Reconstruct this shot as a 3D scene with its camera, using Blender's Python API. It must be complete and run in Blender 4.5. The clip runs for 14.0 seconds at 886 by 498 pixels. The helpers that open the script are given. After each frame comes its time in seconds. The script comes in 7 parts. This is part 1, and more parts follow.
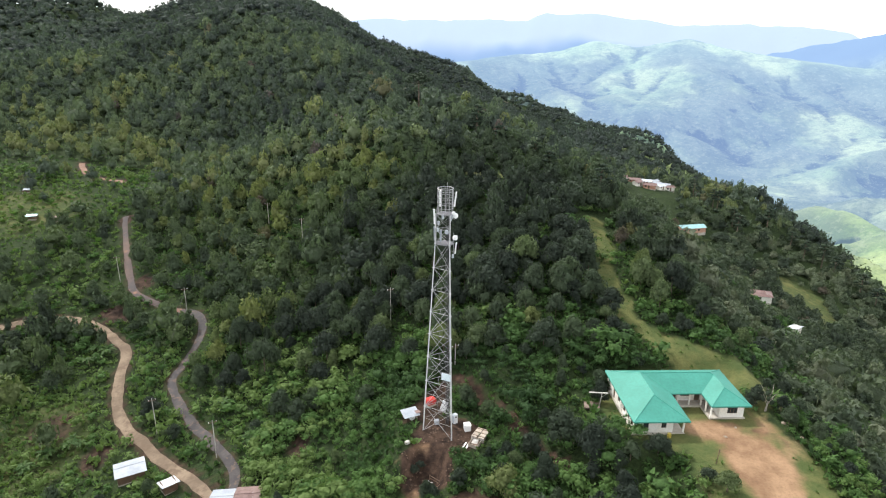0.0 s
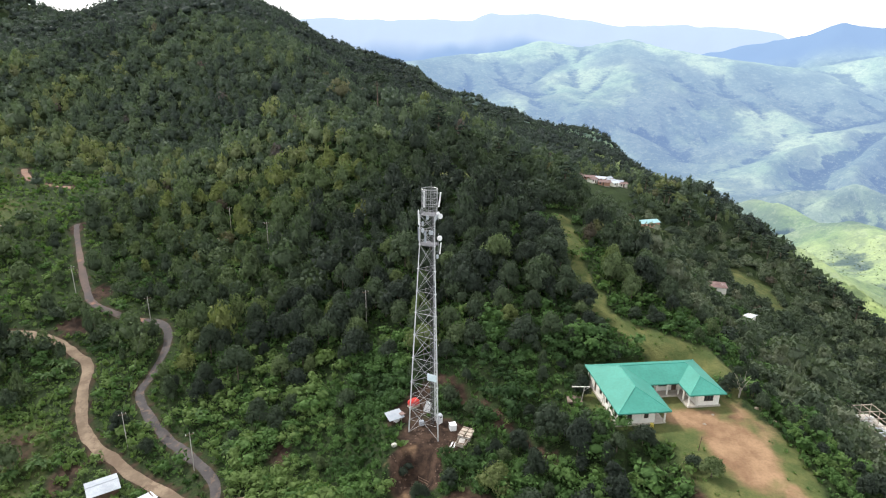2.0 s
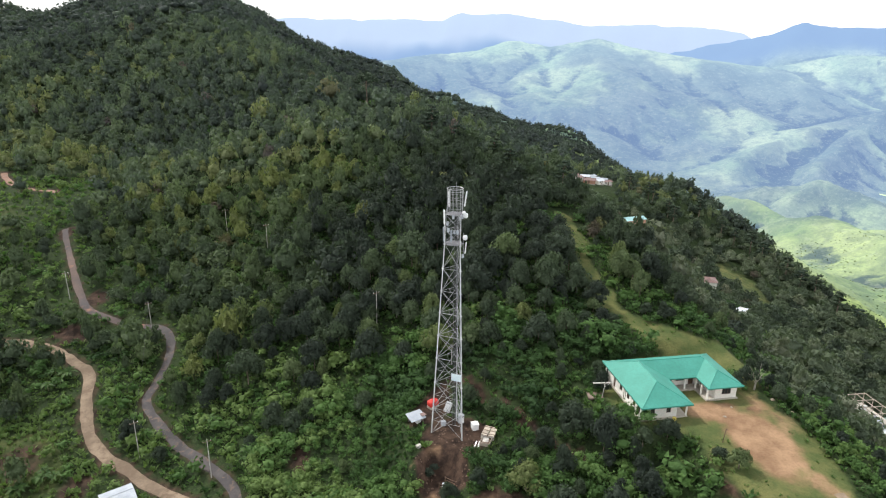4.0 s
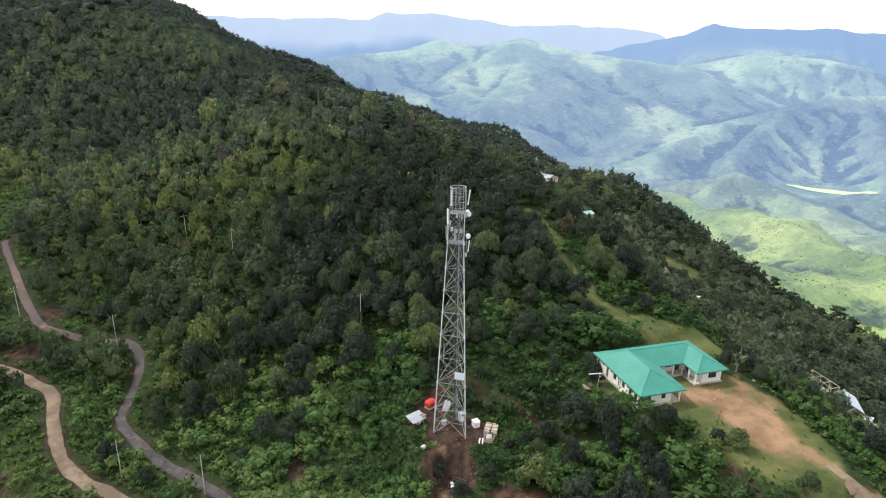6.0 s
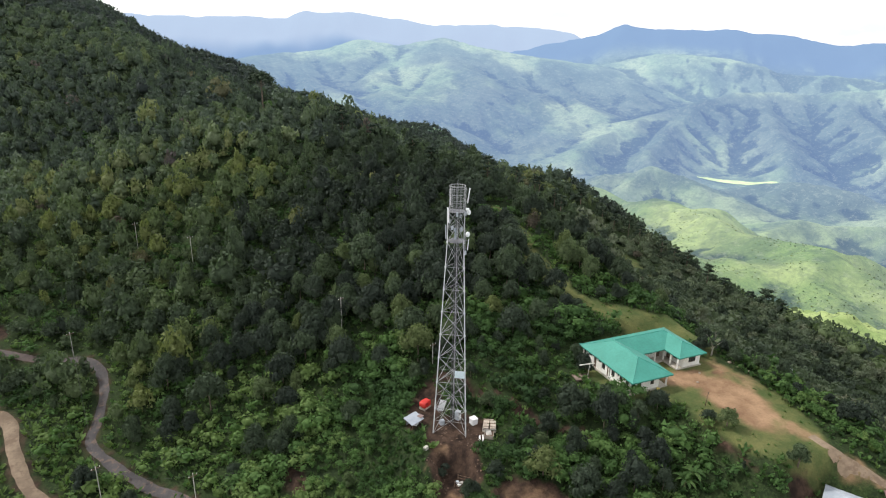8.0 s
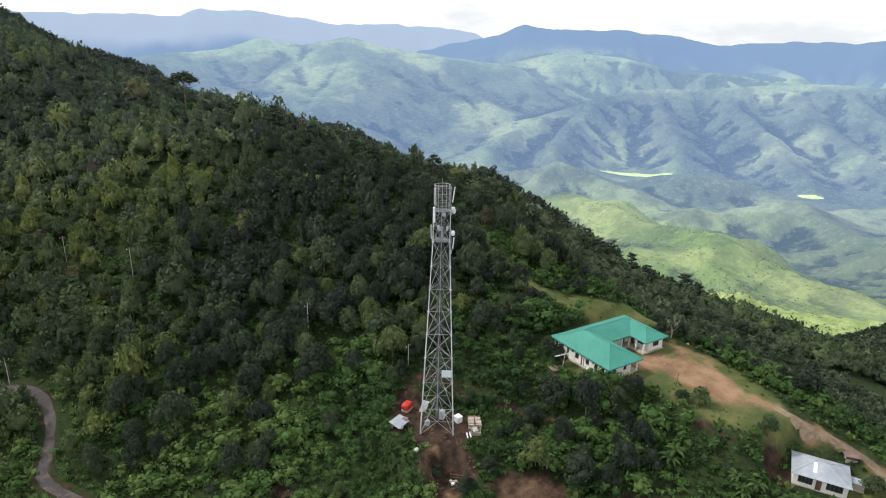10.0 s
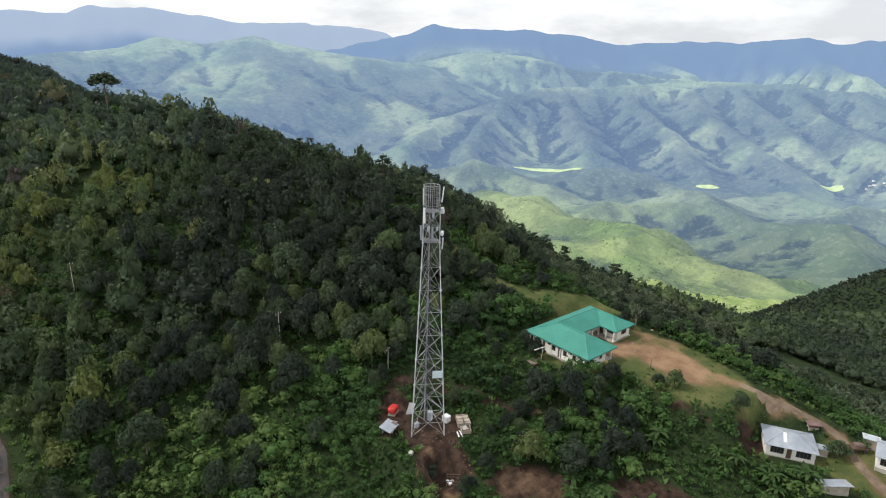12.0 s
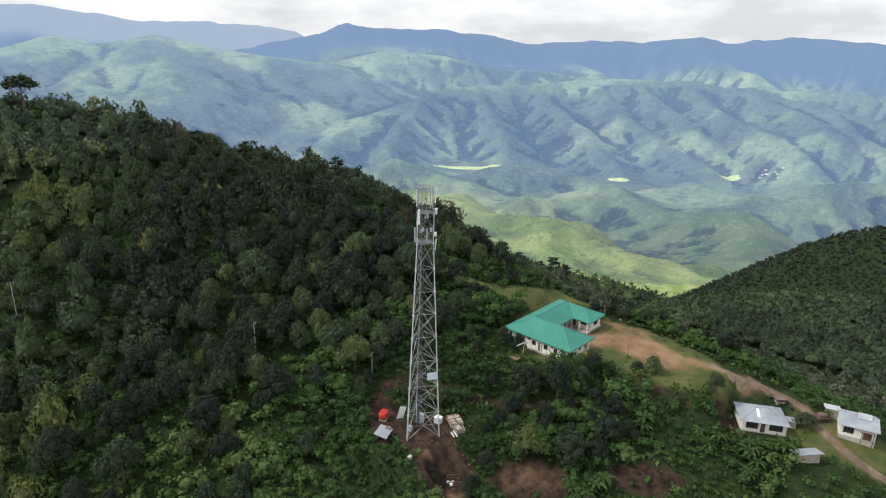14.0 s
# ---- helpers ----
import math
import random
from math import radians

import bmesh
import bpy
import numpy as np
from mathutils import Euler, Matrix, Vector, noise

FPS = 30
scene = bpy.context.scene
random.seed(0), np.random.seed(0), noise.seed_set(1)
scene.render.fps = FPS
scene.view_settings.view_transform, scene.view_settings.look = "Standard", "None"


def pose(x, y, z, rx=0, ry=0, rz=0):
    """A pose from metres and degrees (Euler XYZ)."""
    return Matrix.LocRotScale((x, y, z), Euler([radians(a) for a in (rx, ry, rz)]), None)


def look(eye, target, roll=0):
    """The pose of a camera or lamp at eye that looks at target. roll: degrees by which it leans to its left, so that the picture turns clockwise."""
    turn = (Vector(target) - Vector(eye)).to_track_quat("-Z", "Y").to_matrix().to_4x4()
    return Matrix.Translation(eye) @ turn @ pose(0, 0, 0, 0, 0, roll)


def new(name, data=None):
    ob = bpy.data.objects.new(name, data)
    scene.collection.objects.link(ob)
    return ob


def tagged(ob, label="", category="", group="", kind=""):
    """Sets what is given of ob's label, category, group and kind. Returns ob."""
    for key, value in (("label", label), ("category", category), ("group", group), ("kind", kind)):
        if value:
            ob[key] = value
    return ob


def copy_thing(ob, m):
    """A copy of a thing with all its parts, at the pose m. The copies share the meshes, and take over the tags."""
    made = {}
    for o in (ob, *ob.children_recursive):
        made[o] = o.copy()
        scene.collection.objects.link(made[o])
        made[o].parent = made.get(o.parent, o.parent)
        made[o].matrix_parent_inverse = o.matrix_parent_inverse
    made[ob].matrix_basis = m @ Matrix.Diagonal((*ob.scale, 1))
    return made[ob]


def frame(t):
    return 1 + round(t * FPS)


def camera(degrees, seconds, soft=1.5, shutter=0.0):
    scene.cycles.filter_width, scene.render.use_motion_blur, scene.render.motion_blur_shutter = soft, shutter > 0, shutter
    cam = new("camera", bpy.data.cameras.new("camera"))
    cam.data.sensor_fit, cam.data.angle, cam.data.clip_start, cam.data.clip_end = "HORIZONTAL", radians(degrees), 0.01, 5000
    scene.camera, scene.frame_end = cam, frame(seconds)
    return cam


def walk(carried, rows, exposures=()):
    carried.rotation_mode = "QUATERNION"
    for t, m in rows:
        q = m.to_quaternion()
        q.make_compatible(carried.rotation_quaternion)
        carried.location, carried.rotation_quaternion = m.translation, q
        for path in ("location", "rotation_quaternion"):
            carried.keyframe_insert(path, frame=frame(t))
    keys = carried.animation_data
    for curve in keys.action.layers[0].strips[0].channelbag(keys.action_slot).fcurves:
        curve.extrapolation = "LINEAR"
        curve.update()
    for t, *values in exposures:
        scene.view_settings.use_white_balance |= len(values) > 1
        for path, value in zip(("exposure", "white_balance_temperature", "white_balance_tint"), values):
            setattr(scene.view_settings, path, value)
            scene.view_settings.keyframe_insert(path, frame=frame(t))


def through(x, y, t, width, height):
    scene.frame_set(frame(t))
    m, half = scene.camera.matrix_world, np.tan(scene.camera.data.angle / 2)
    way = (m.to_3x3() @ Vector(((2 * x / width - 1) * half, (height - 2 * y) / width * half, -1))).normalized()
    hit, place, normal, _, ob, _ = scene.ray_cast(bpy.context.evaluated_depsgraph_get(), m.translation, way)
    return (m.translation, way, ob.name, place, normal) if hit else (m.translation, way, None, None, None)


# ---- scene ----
cam = camera(70.7, 14.0, soft=1.15)
METRES, EYE, TILT, LEAN, TURN = 70.0, 70.0, 0.0, 3.3, -3.6
ROWS = [
    (0.0, 0.0, 0.0, 0.0, 1.42, -19.02, -4.11),
    (0.5, -0.0164, -0.0008, -0.001, -0.34, -18.89, -4.15),
    (1.0, -0.0359, -0.0008, -0.0018, -1.97, -18.78, -4.21),
    (1.5, -0.0544, 0.0002, -0.0028, -2.82, -18.72, -4.21),
    (2.0, -0.076, 0.0021, -0.0042, -3.36, -18.69, -4.2),
    (4.5, -0.228, 0.0185, -0.0169, -7.89, -18.37, -4.18),
    (5.0, -0.2678, 0.024, -0.0198, -10.3, -18.21, -4.24),
    (5.5, -0.3065, 0.0312, -0.0236, -11.7, -18.12, -4.28),
    (6.0, -0.3451, 0.0411, -0.027, -12.48, -18.08, -4.27),
    (6.5, -0.3834, 0.0511, -0.0297, -13.53, -18.03, -4.26),
    (7.0, -0.4228, 0.0627, -0.0337, -15.09, -17.91, -4.29),
    (7.5, -0.4613, 0.075, -0.0372, -17.1, -17.78, -4.31),
    (8.0, -0.5, 0.0888, -0.0406, -19.54, -17.61, -4.33),
    (10.5, -0.6827, 0.1786, -0.0571, -30.04, -16.89, -4.26),
    (11.0, -0.7169, 0.1997, -0.0596, -32.11, -16.76, -4.24),
    (11.5, -0.7503, 0.2225, -0.0622, -34.1, -16.62, -4.2),
    (12.0, -0.7829, 0.2467, -0.0647, -36.04, -16.49, -4.14),
    (12.5, -0.8143, 0.272, -0.0668, -37.97, -16.38, -4.08),
    (13.0, -0.8452, 0.2985, -0.0694, -39.85, -16.24, -4.0),
    (13.5, -0.875, 0.3262, -0.0717, -41.71, -16.14, -3.94),
    (14.0, -0.9033, 0.3544, -0.0739, -43.71, -16.02, -3.86),
]
walk(cam, [(t, pose(0, 0, EYE, TILT, LEAN, TURN) @ pose(METRES * x, METRES * y, METRES * z, 90 + pitch, roll, yaw)) for t, x, y, z, yaw, pitch, roll in ROWS],
     [(0.0, 0.86), (2.0, 0.75), (5.0, 0.63), (8.0, 0.43), (11.0, 0.18), (14.0, 0.03)])

# ---- light ----
SUN_FROM = Vector((-0.47, 0.50, 0.73)).normalized()
sun = new("sun", bpy.data.lights.new("sun", "SUN"))
sun.data.energy, sun.data.angle, sun.data.color = 2.7, radians(5), (1.0, 0.96, 0.9)
sun.matrix_world = look(SUN_FROM * 500, (0, 0, 0))

world = bpy.data.worlds.new("world")
scene.world = world
world.use_nodes = True
wn, wl = world.node_tree.nodes, world.node_tree.links
wn.clear()
w_out, w_bg, w_sky = wn.new("ShaderNodeOutputWorld"), wn.new("ShaderNodeBackground"), wn.new("ShaderNodeTexSky")
w_sky.sky_type, w_sky.sun_disc = "NISHITA", False
w_sky.sun_elevation, w_sky.sun_rotation = math.asin(SUN_FROM.z), math.atan2(SUN_FROM.x, SUN_FROM.y)
w_co, w_map, w_noise, w_ramp, w_mix = (wn.new("ShaderNodeTexCoord"), wn.new("ShaderNodeMapping"), wn.new("ShaderNodeTexNoise"),
                                       wn.new("ShaderNodeValToRGB"), wn.new("ShaderNodeMix"))
w_dim = wn.new("ShaderNodeVectorMath")
w_dim.operation = "SCALE"
w_dim.inputs["Scale"].default_value = 0.11
w_map.inputs["Scale"].default_value = (1.0, 1.0, 3.2)
w_noise.inputs["Scale"].default_value, w_noise.inputs["Detail"].default_value = 5.0, 7.0
w_noise.inputs["Roughness"].default_value = 0.55
w_ramp.color_ramp.elements[0].position, w_ramp.color_ramp.elements[1].position = 0.36, 0.6
w_ramp.color_ramp.elements[0].color, w_ramp.color_ramp.elements[1].color = (0.92, 0.95, 1.0, 1), (1.36, 1.37, 1.39, 1)
w_mix.data_type = "RGBA"
w_mix.inputs["Factor"].default_value = 0.86
wl.new(w_co.outputs["Generated"], w_map.inputs["Vector"])
wl.new(w_map.outputs["Vector"], w_noise.inputs["Vector"])
wl.new(w_noise.outputs["Fac"], w_ramp.inputs["Fac"])
wl.new(w_sky.outputs["Color"], w_dim.inputs[0])
wl.new(w_dim.outputs["Vector"], w_mix.inputs["A"])
wl.new(w_ramp.outputs["Color"], w_mix.inputs["B"])
wl.new(w_mix.outputs["Result"], w_bg.inputs["Color"])
w_bg.inputs["Strength"].default_value = 0.85
wl.new(w_bg.outputs["Background"], w_out.inputs["Surface"])
scene.view_settings.exposure = 0.0


# ---- materials ----
def node_material(name):
    m = bpy.data.materials.new(name)
    m.use_nodes = True
    nt = m.node_tree
    nt.nodes.clear()
    out, bsdf = nt.nodes.new("ShaderNodeOutputMaterial"), nt.nodes.new("ShaderNodeBsdfPrincipled")
    nt.links.new(bsdf.outputs["BSDF"], out.inputs["Surface"])
    return m, nt, bsdf, out


def mix_colour(nt, factor, a, b, kind="MIX"):
    n = nt.nodes.new("ShaderNodeMix")
    n.data_type, n.blend_type = "RGBA", kind
    for socket, value in (("Factor", factor), ("A", a), ("B", b)):
        if isinstance(value, bpy.types.NodeSocket):
            nt.links.new(value, n.inputs[socket])
        elif socket == "Factor":
            n.inputs[socket].default_value = value
        else:
            n.inputs[socket].default_value = (*value, 1)
    return n.outputs["Result"]


def noise_tex(nt, scale, detail=4.0, rough=0.55, vector=None):
    n = nt.nodes.new("ShaderNodeTexNoise")
    n.inputs["Scale"].default_value, n.inputs["Detail"].default_value, n.inputs["Roughness"].default_value = scale, detail, rough
    if vector is None:
        vector = position(nt)
    nt.links.new(vector, n.inputs["Vector"])
    return n.outputs["Fac"]


def position(nt):
    return nt.nodes.new("ShaderNodeNewGeometry").outputs["Position"]


def ramp(nt, value, lo, hi, a=0.0, b=1.0):
    n = nt.nodes.new("ShaderNodeMapRange")
    n.interpolation_type = "SMOOTHSTEP"
    nt.links.new(value, n.inputs["Value"])
    for socket, v in (("From Min", lo), ("From Max", hi), ("To Min", a), ("To Max", b)):
        n.inputs[socket].default_value = v
    return n.outputs["Result"]


def maths(nt, kind, a, b):
    n = nt.nodes.new("ShaderNodeMath")
    n.operation = kind
    for i, v in enumerate((a, b)):
        if isinstance(v, bpy.types.NodeSocket):
            nt.links.new(v, n.inputs[i])
        else:
            n.inputs[i].default_value = v
    return n.outputs[0]


def attribute(nt, name):
    n = nt.nodes.new("ShaderNodeAttribute")
    n.attribute_name = name
    return n.outputs["Fac"]


def bump(nt, bsdf, value, strength, distance):
    n = nt.nodes.new("ShaderNodeBump")
    n.inputs["Strength"].default_value, n.inputs["Distance"].default_value = strength, distance
    nt.links.new(value, n.inputs["Height"])
    nt.links.new(n.outputs["Normal"], bsdf.inputs["Normal"])


def surface(name, low, high, rough=0.8, metal=0.0, coarse=0.6, fine=6.0, relief=0.02, stain=None, stain_cover=0.62):
    """A painted, plastered, timber or metal surface: two scales of variation, stains and fine relief."""
    m, nt, bsdf, _ = node_material(name)
    big, small = noise_tex(nt, coarse), noise_tex(nt, fine, 6.0)
    colour = mix_colour(nt, ramp(nt, big, 0.3, 0.7), low, high)
    colour = mix_colour(nt, ramp(nt, small, 0.35, 0.75, 0.0, 0.35), colour, tuple(c * 0.6 for c in low))
    if stain:
        colour = mix_colour(nt, ramp(nt, noise_tex(nt, coarse * 2.3, 8.0, 0.7), stain_cover, stain_cover + 0.12, 0.0, 0.8), colour, stain)
    nt.links.new(colour, bsdf.inputs["Base Color"])
    bsdf.inputs["Roughness"].default_value, bsdf.inputs["Metallic"].default_value = rough, metal
    bump(nt, bsdf, small, 0.5, relief)
    return m


def leafy(name, stops, source, shine=0.7, through=0.28):
    """Leaves: a hue of their own for each plant, light and dark leaves, and light passing through."""
    m, nt, bsdf, out = node_material(name)
    if source == "object":
        hue = maths(nt, "MULTIPLY", maths(nt, "POWER", nt.nodes.new("ShaderNodeObjectInfo").outputs["Random"], 1.8), 0.9)
    else:
        hue = attribute(nt, source)
    r = nt.nodes.new("ShaderNodeValToRGB")
    r.color_ramp.interpolation = "LINEAR"
    while len(r.color_ramp.elements) < len(stops):
        r.color_ramp.elements.new(0.5)
    for e, (at, c) in zip(r.color_ramp.elements, stops):
        e.position, e.color = at, (*c, 1)
    nt.links.new(hue, r.inputs["Fac"])
    leaf = nt.nodes.new("ShaderNodeNewGeometry").outputs["Random Per Island"]
    colour = mix_colour(nt, ramp(nt, leaf, 0.0, 1.0, 0.0, 0.5), r.outputs["Color"], (1.4, 1.4, 1.35), "MULTIPLY")
    colour = mix_colour(nt, ramp(nt, noise_tex(nt, 0.55, 3.0), 0.35, 0.7, 0.0, 0.5), colour, (0.62, 0.66, 0.6), "MULTIPLY")
    # Dark specks painted in for the shaded gaps between leaves.
    colour = mix_colour(nt, ramp(nt, noise_tex(nt, 1.5, 4.0, 0.7), 0.38, 0.6, 0.4, 0.0), colour, (0.5, 0.53, 0.5), "MULTIPLY")
    nt.links.new(colour, bsdf.inputs["Base Color"])
    bsdf.inputs["Roughness"].default_value = shine
    speck = noise_tex(nt, 2.2, 4.0, 0.7)
    bump(nt, bsdf, speck, 0.8, 0.4)
    bsdf.inputs["Specular IOR Level"].default_value = 0.14
    trans, mixer = nt.nodes.new("ShaderNodeBsdfTranslucent"), nt.nodes.new("ShaderNodeMixShader")
    nt.links.new(mix_colour(nt, 1.0, colour, (1.05, 1.22, 0.72), "MULTIPLY"), trans.inputs["Color"])
    mixer.inputs["Fac"].default_value = through
    nt.links.new(bsdf.outputs["BSDF"], mixer.inputs[1])
    nt.links.new(trans.outputs["BSDF"], mixer.inputs[2])
    nt.links.new(mixer.outputs["Shader"], out.inputs["Surface"])
    return m


FOREST_HUES = [(0.0, (0.037, 0.049, 0.039)), (0.3, (0.054, 0.073, 0.050)), (0.6, (0.075, 0.103, 0.060)), (0.82, (0.110, 0.146, 0.069)),
               (0.93, (0.155, 0.178, 0.066)), (0.97, (0.092, 0.074, 0.056)), (1.0, (0.090, 0.080, 0.066))]
# Leaf hues for the distant woods, with bluish haze put into the colour.
HAZED_HUES = [(at, (1.16 * r, 1.12 * g, 1.38 * b)) for at, (r, g, b) in FOREST_HUES]
SLOPE_HUES = [(0.0, (0.034, 0.047, 0.035)), (0.35, (0.056, 0.075, 0.052)), (0.7, (0.092, 0.118, 0.076)), (0.92, (0.145, 0.17, 0.115)), (0.97, (0.095, 0.08, 0.066)), (1.0, (0.2, 0.19, 0.155))]
BUSH_HUES = [(0.0, (0.034, 0.068, 0.026)), (0.5, (0.060, 0.116, 0.036)), (0.85, (0.092, 0.165, 0.050)), (1.0, (0.125, 0.185, 0.060))]
PINE_HUES = [(0.0, (0.024, 0.040, 0.026)), (1.0, (0.038, 0.056, 0.032))]
leaves_near = leafy("tree leaves", FOREST_HUES, "object")
leaves_far = leafy("woodland leaves", FOREST_HUES, "tint")
leaves_hill = leafy("hazed upper woodland leaves", HAZED_HUES, "tint")
leaves_slope = leafy("slope shrub leaves", SLOPE_HUES, "tint")
leaves_bush = leafy("thicket leaves", BUSH_HUES, "tint")
leaves_pine = leafy("pine needles", PINE_HUES, "object", 0.7, 0.1)
leaves_banana = leafy("banana leaves", [(0.0, (0.045, 0.09, 0.026)), (1.0, (0.085, 0.14, 0.045))], "object", 0.4, 0.3)
bark = surface("bark", (0.09, 0.07, 0.05), (0.2, 0.16, 0.12), 0.9, 0, 1.5, 9, 0.03)
pale_bark = surface("pale bark", (0.25, 0.22, 0.18), (0.4, 0.37, 0.32), 0.9, 0, 1.5, 9, 0.03)
green_stem = surface("banana stem", (0.10, 0.14, 0.05), (0.2, 0.2, 0.09), 0.6, 0, 2, 9, 0.01)
roof_green = surface("green roof sheet", (0.028, 0.200, 0.152), (0.040, 0.245, 0.190), 0.6, 0.0, 0.25, 2.5, 0.004, (0.075, 0.25, 0.20), 0.66)
ridge_green = surface("green ridge cap", (0.042, 0.26, 0.20), (0.055, 0.30, 0.235), 0.55, 0, 0.5, 4, 0.004)
plaster = surface("cream plaster", (0.77, 0.74, 0.67), (0.85, 0.83, 0.78), 0.85, 0, 0.5, 5, 0.006, (0.48, 0.42, 0.33), 0.66)
plinth_mat = surface("grey plinth", (0.36, 0.33, 0.28), (0.48, 0.44, 0.38), 0.9, 0, 0.8, 6, 0.01, (0.28, 0.2, 0.13), 0.6)
pink_wall = surface("pink plaster", (0.55, 0.40, 0.37), (0.66, 0.52, 0.48), 0.85, 0, 0.8, 5, 0.006, (0.45, 0.4, 0.38), 0.6)
leg_steel = surface("bright galvanised steel", (0.52, 0.53, 0.54), (0.68, 0.69, 0.70), 0.5, 0.2, 0.5, 6, 0.002, (0.3, 0.28, 0.26), 0.68)
concrete = surface("concrete", (0.36, 0.34, 0.31), (0.52, 0.50, 0.46), 0.9, 0, 0.9, 7, 0.01, (0.25, 0.2, 0.15), 0.62)
timber_dark = surface("dark timber", (0.09, 0.055, 0.035), (0.16, 0.10, 0.065), 0.7, 0, 1.2, 12, 0.006)
timber_pale = surface("pale timber", (0.34, 0.28, 0.22), (0.50, 0.44, 0.37), 0.8, 0, 1.2, 12, 0.006)
steel = surface("galvanised steel", (0.28, 0.285, 0.29), (0.42, 0.425, 0.43), 0.5, 0.3, 0.7, 8, 0.002, (0.36, 0.33, 0.30), 0.66)
steel_dark = surface("dull steel", (0.10, 0.10, 0.11), (0.19, 0.19, 0.20), 0.6, 0.3, 0.9, 8, 0.002)
white_paint = surface("white casing", (0.76, 0.77, 0.78), (0.84, 0.84, 0.83), 0.4, 0, 0.8, 7, 0.002, (0.55, 0.5, 0.43), 0.7)
sign_blue = surface("pale blue sign", (0.62, 0.74, 0.80), (0.72, 0.82, 0.86), 0.4, 0, 0.8, 7, 0.001)
tarp_red = surface("red tarpaulin", (0.44, 0.018, 0.014), (0.56, 0.035, 0.022), 0.55, 0, 1.0, 5, 0.03)
tin = surface("zinc sheet", (0.25, 0.28, 0.32), (0.36, 0.39, 0.43), 0.6, 0.0, 0.5, 4, 0.006, (0.33, 0.29, 0.26), 0.66)
tin_bright = surface("new zinc sheet", (0.38, 0.42, 0.46), (0.51, 0.54, 0.58), 0.55, 0.0, 0.5, 4, 0.006, (0.5, 0.5, 0.5), 0.72)
tin_rust = surface("rusty roof sheet", (0.13, 0.075, 0.068), (0.22, 0.15, 0.135), 0.75, 0.1, 0.6, 4, 0.008, (0.40, 0.38, 0.37), 0.6)
tin_blue = surface("blue green roof sheet", (0.22, 0.40, 0.42), (0.30, 0.50, 0.50), 0.5, 0.1, 0.5, 4, 0.005, (0.4, 0.38, 0.34), 0.68)
tin_green = surface("dull green roof sheet", (0.07, 0.14, 0.125), (0.11, 0.19, 0.17), 0.6, 0.0, 0.5, 4, 0.005, (0.16, 0.17, 0.16), 0.66)
brick_wall = surface("brick coloured wall", (0.42, 0.22, 0.15), (0.52, 0.31, 0.22), 0.9, 0, 0.8, 7, 0.01)
earth_clod = surface("dug earth", (0.07, 0.045, 0.03), (0.16, 0.10, 0.07), 0.95, 0, 0.9, 5, 0.05)
stone = surface("pale stone", (0.35, 0.33, 0.30), (0.6, 0.57, 0.52), 0.9, 0, 1.5, 9, 0.02)
rubber = surface("black cable", (0.02, 0.02, 0.02), (0.05, 0.05, 0.05), 0.6, 0, 1, 8, 0.001)
dirt_road = surface("pale dirt road", (0.12, 0.085, 0.056), (0.235, 0.175, 0.12), 0.95, 0, 0.22, 1.6, 0.06, (0.11, 0.074, 0.048), 0.5)
hard_road = surface("worn grey road", (0.030, 0.026, 0.028), (0.068, 0.058, 0.056), 0.85, 0, 0.3, 1.8, 0.05, (0.115, 0.074, 0.05), 0.52)
mixed_road = surface("grey road with red earth stretches", (0.05, 0.043, 0.045), (0.13, 0.085, 0.066), 0.92, 0, 0.06, 1.6, 0.04, (0.26, 0.13, 0.08), 0.56)
red_road = surface("red earth road", (0.17, 0.092, 0.062), (0.25, 0.15, 0.108), 0.95, 0, 0.16, 1.6, 0.04, (0.26, 0.2, 0.17), 0.55)


def glass_material():
    m, nt, bsdf, _ = node_material("dark window glass")
    bsdf.inputs["Base Color"].default_value = (0.03, 0.035, 0.04, 1)
    bsdf.inputs["Roughness"].default_value = 0.12
    return m


glass = glass_material()


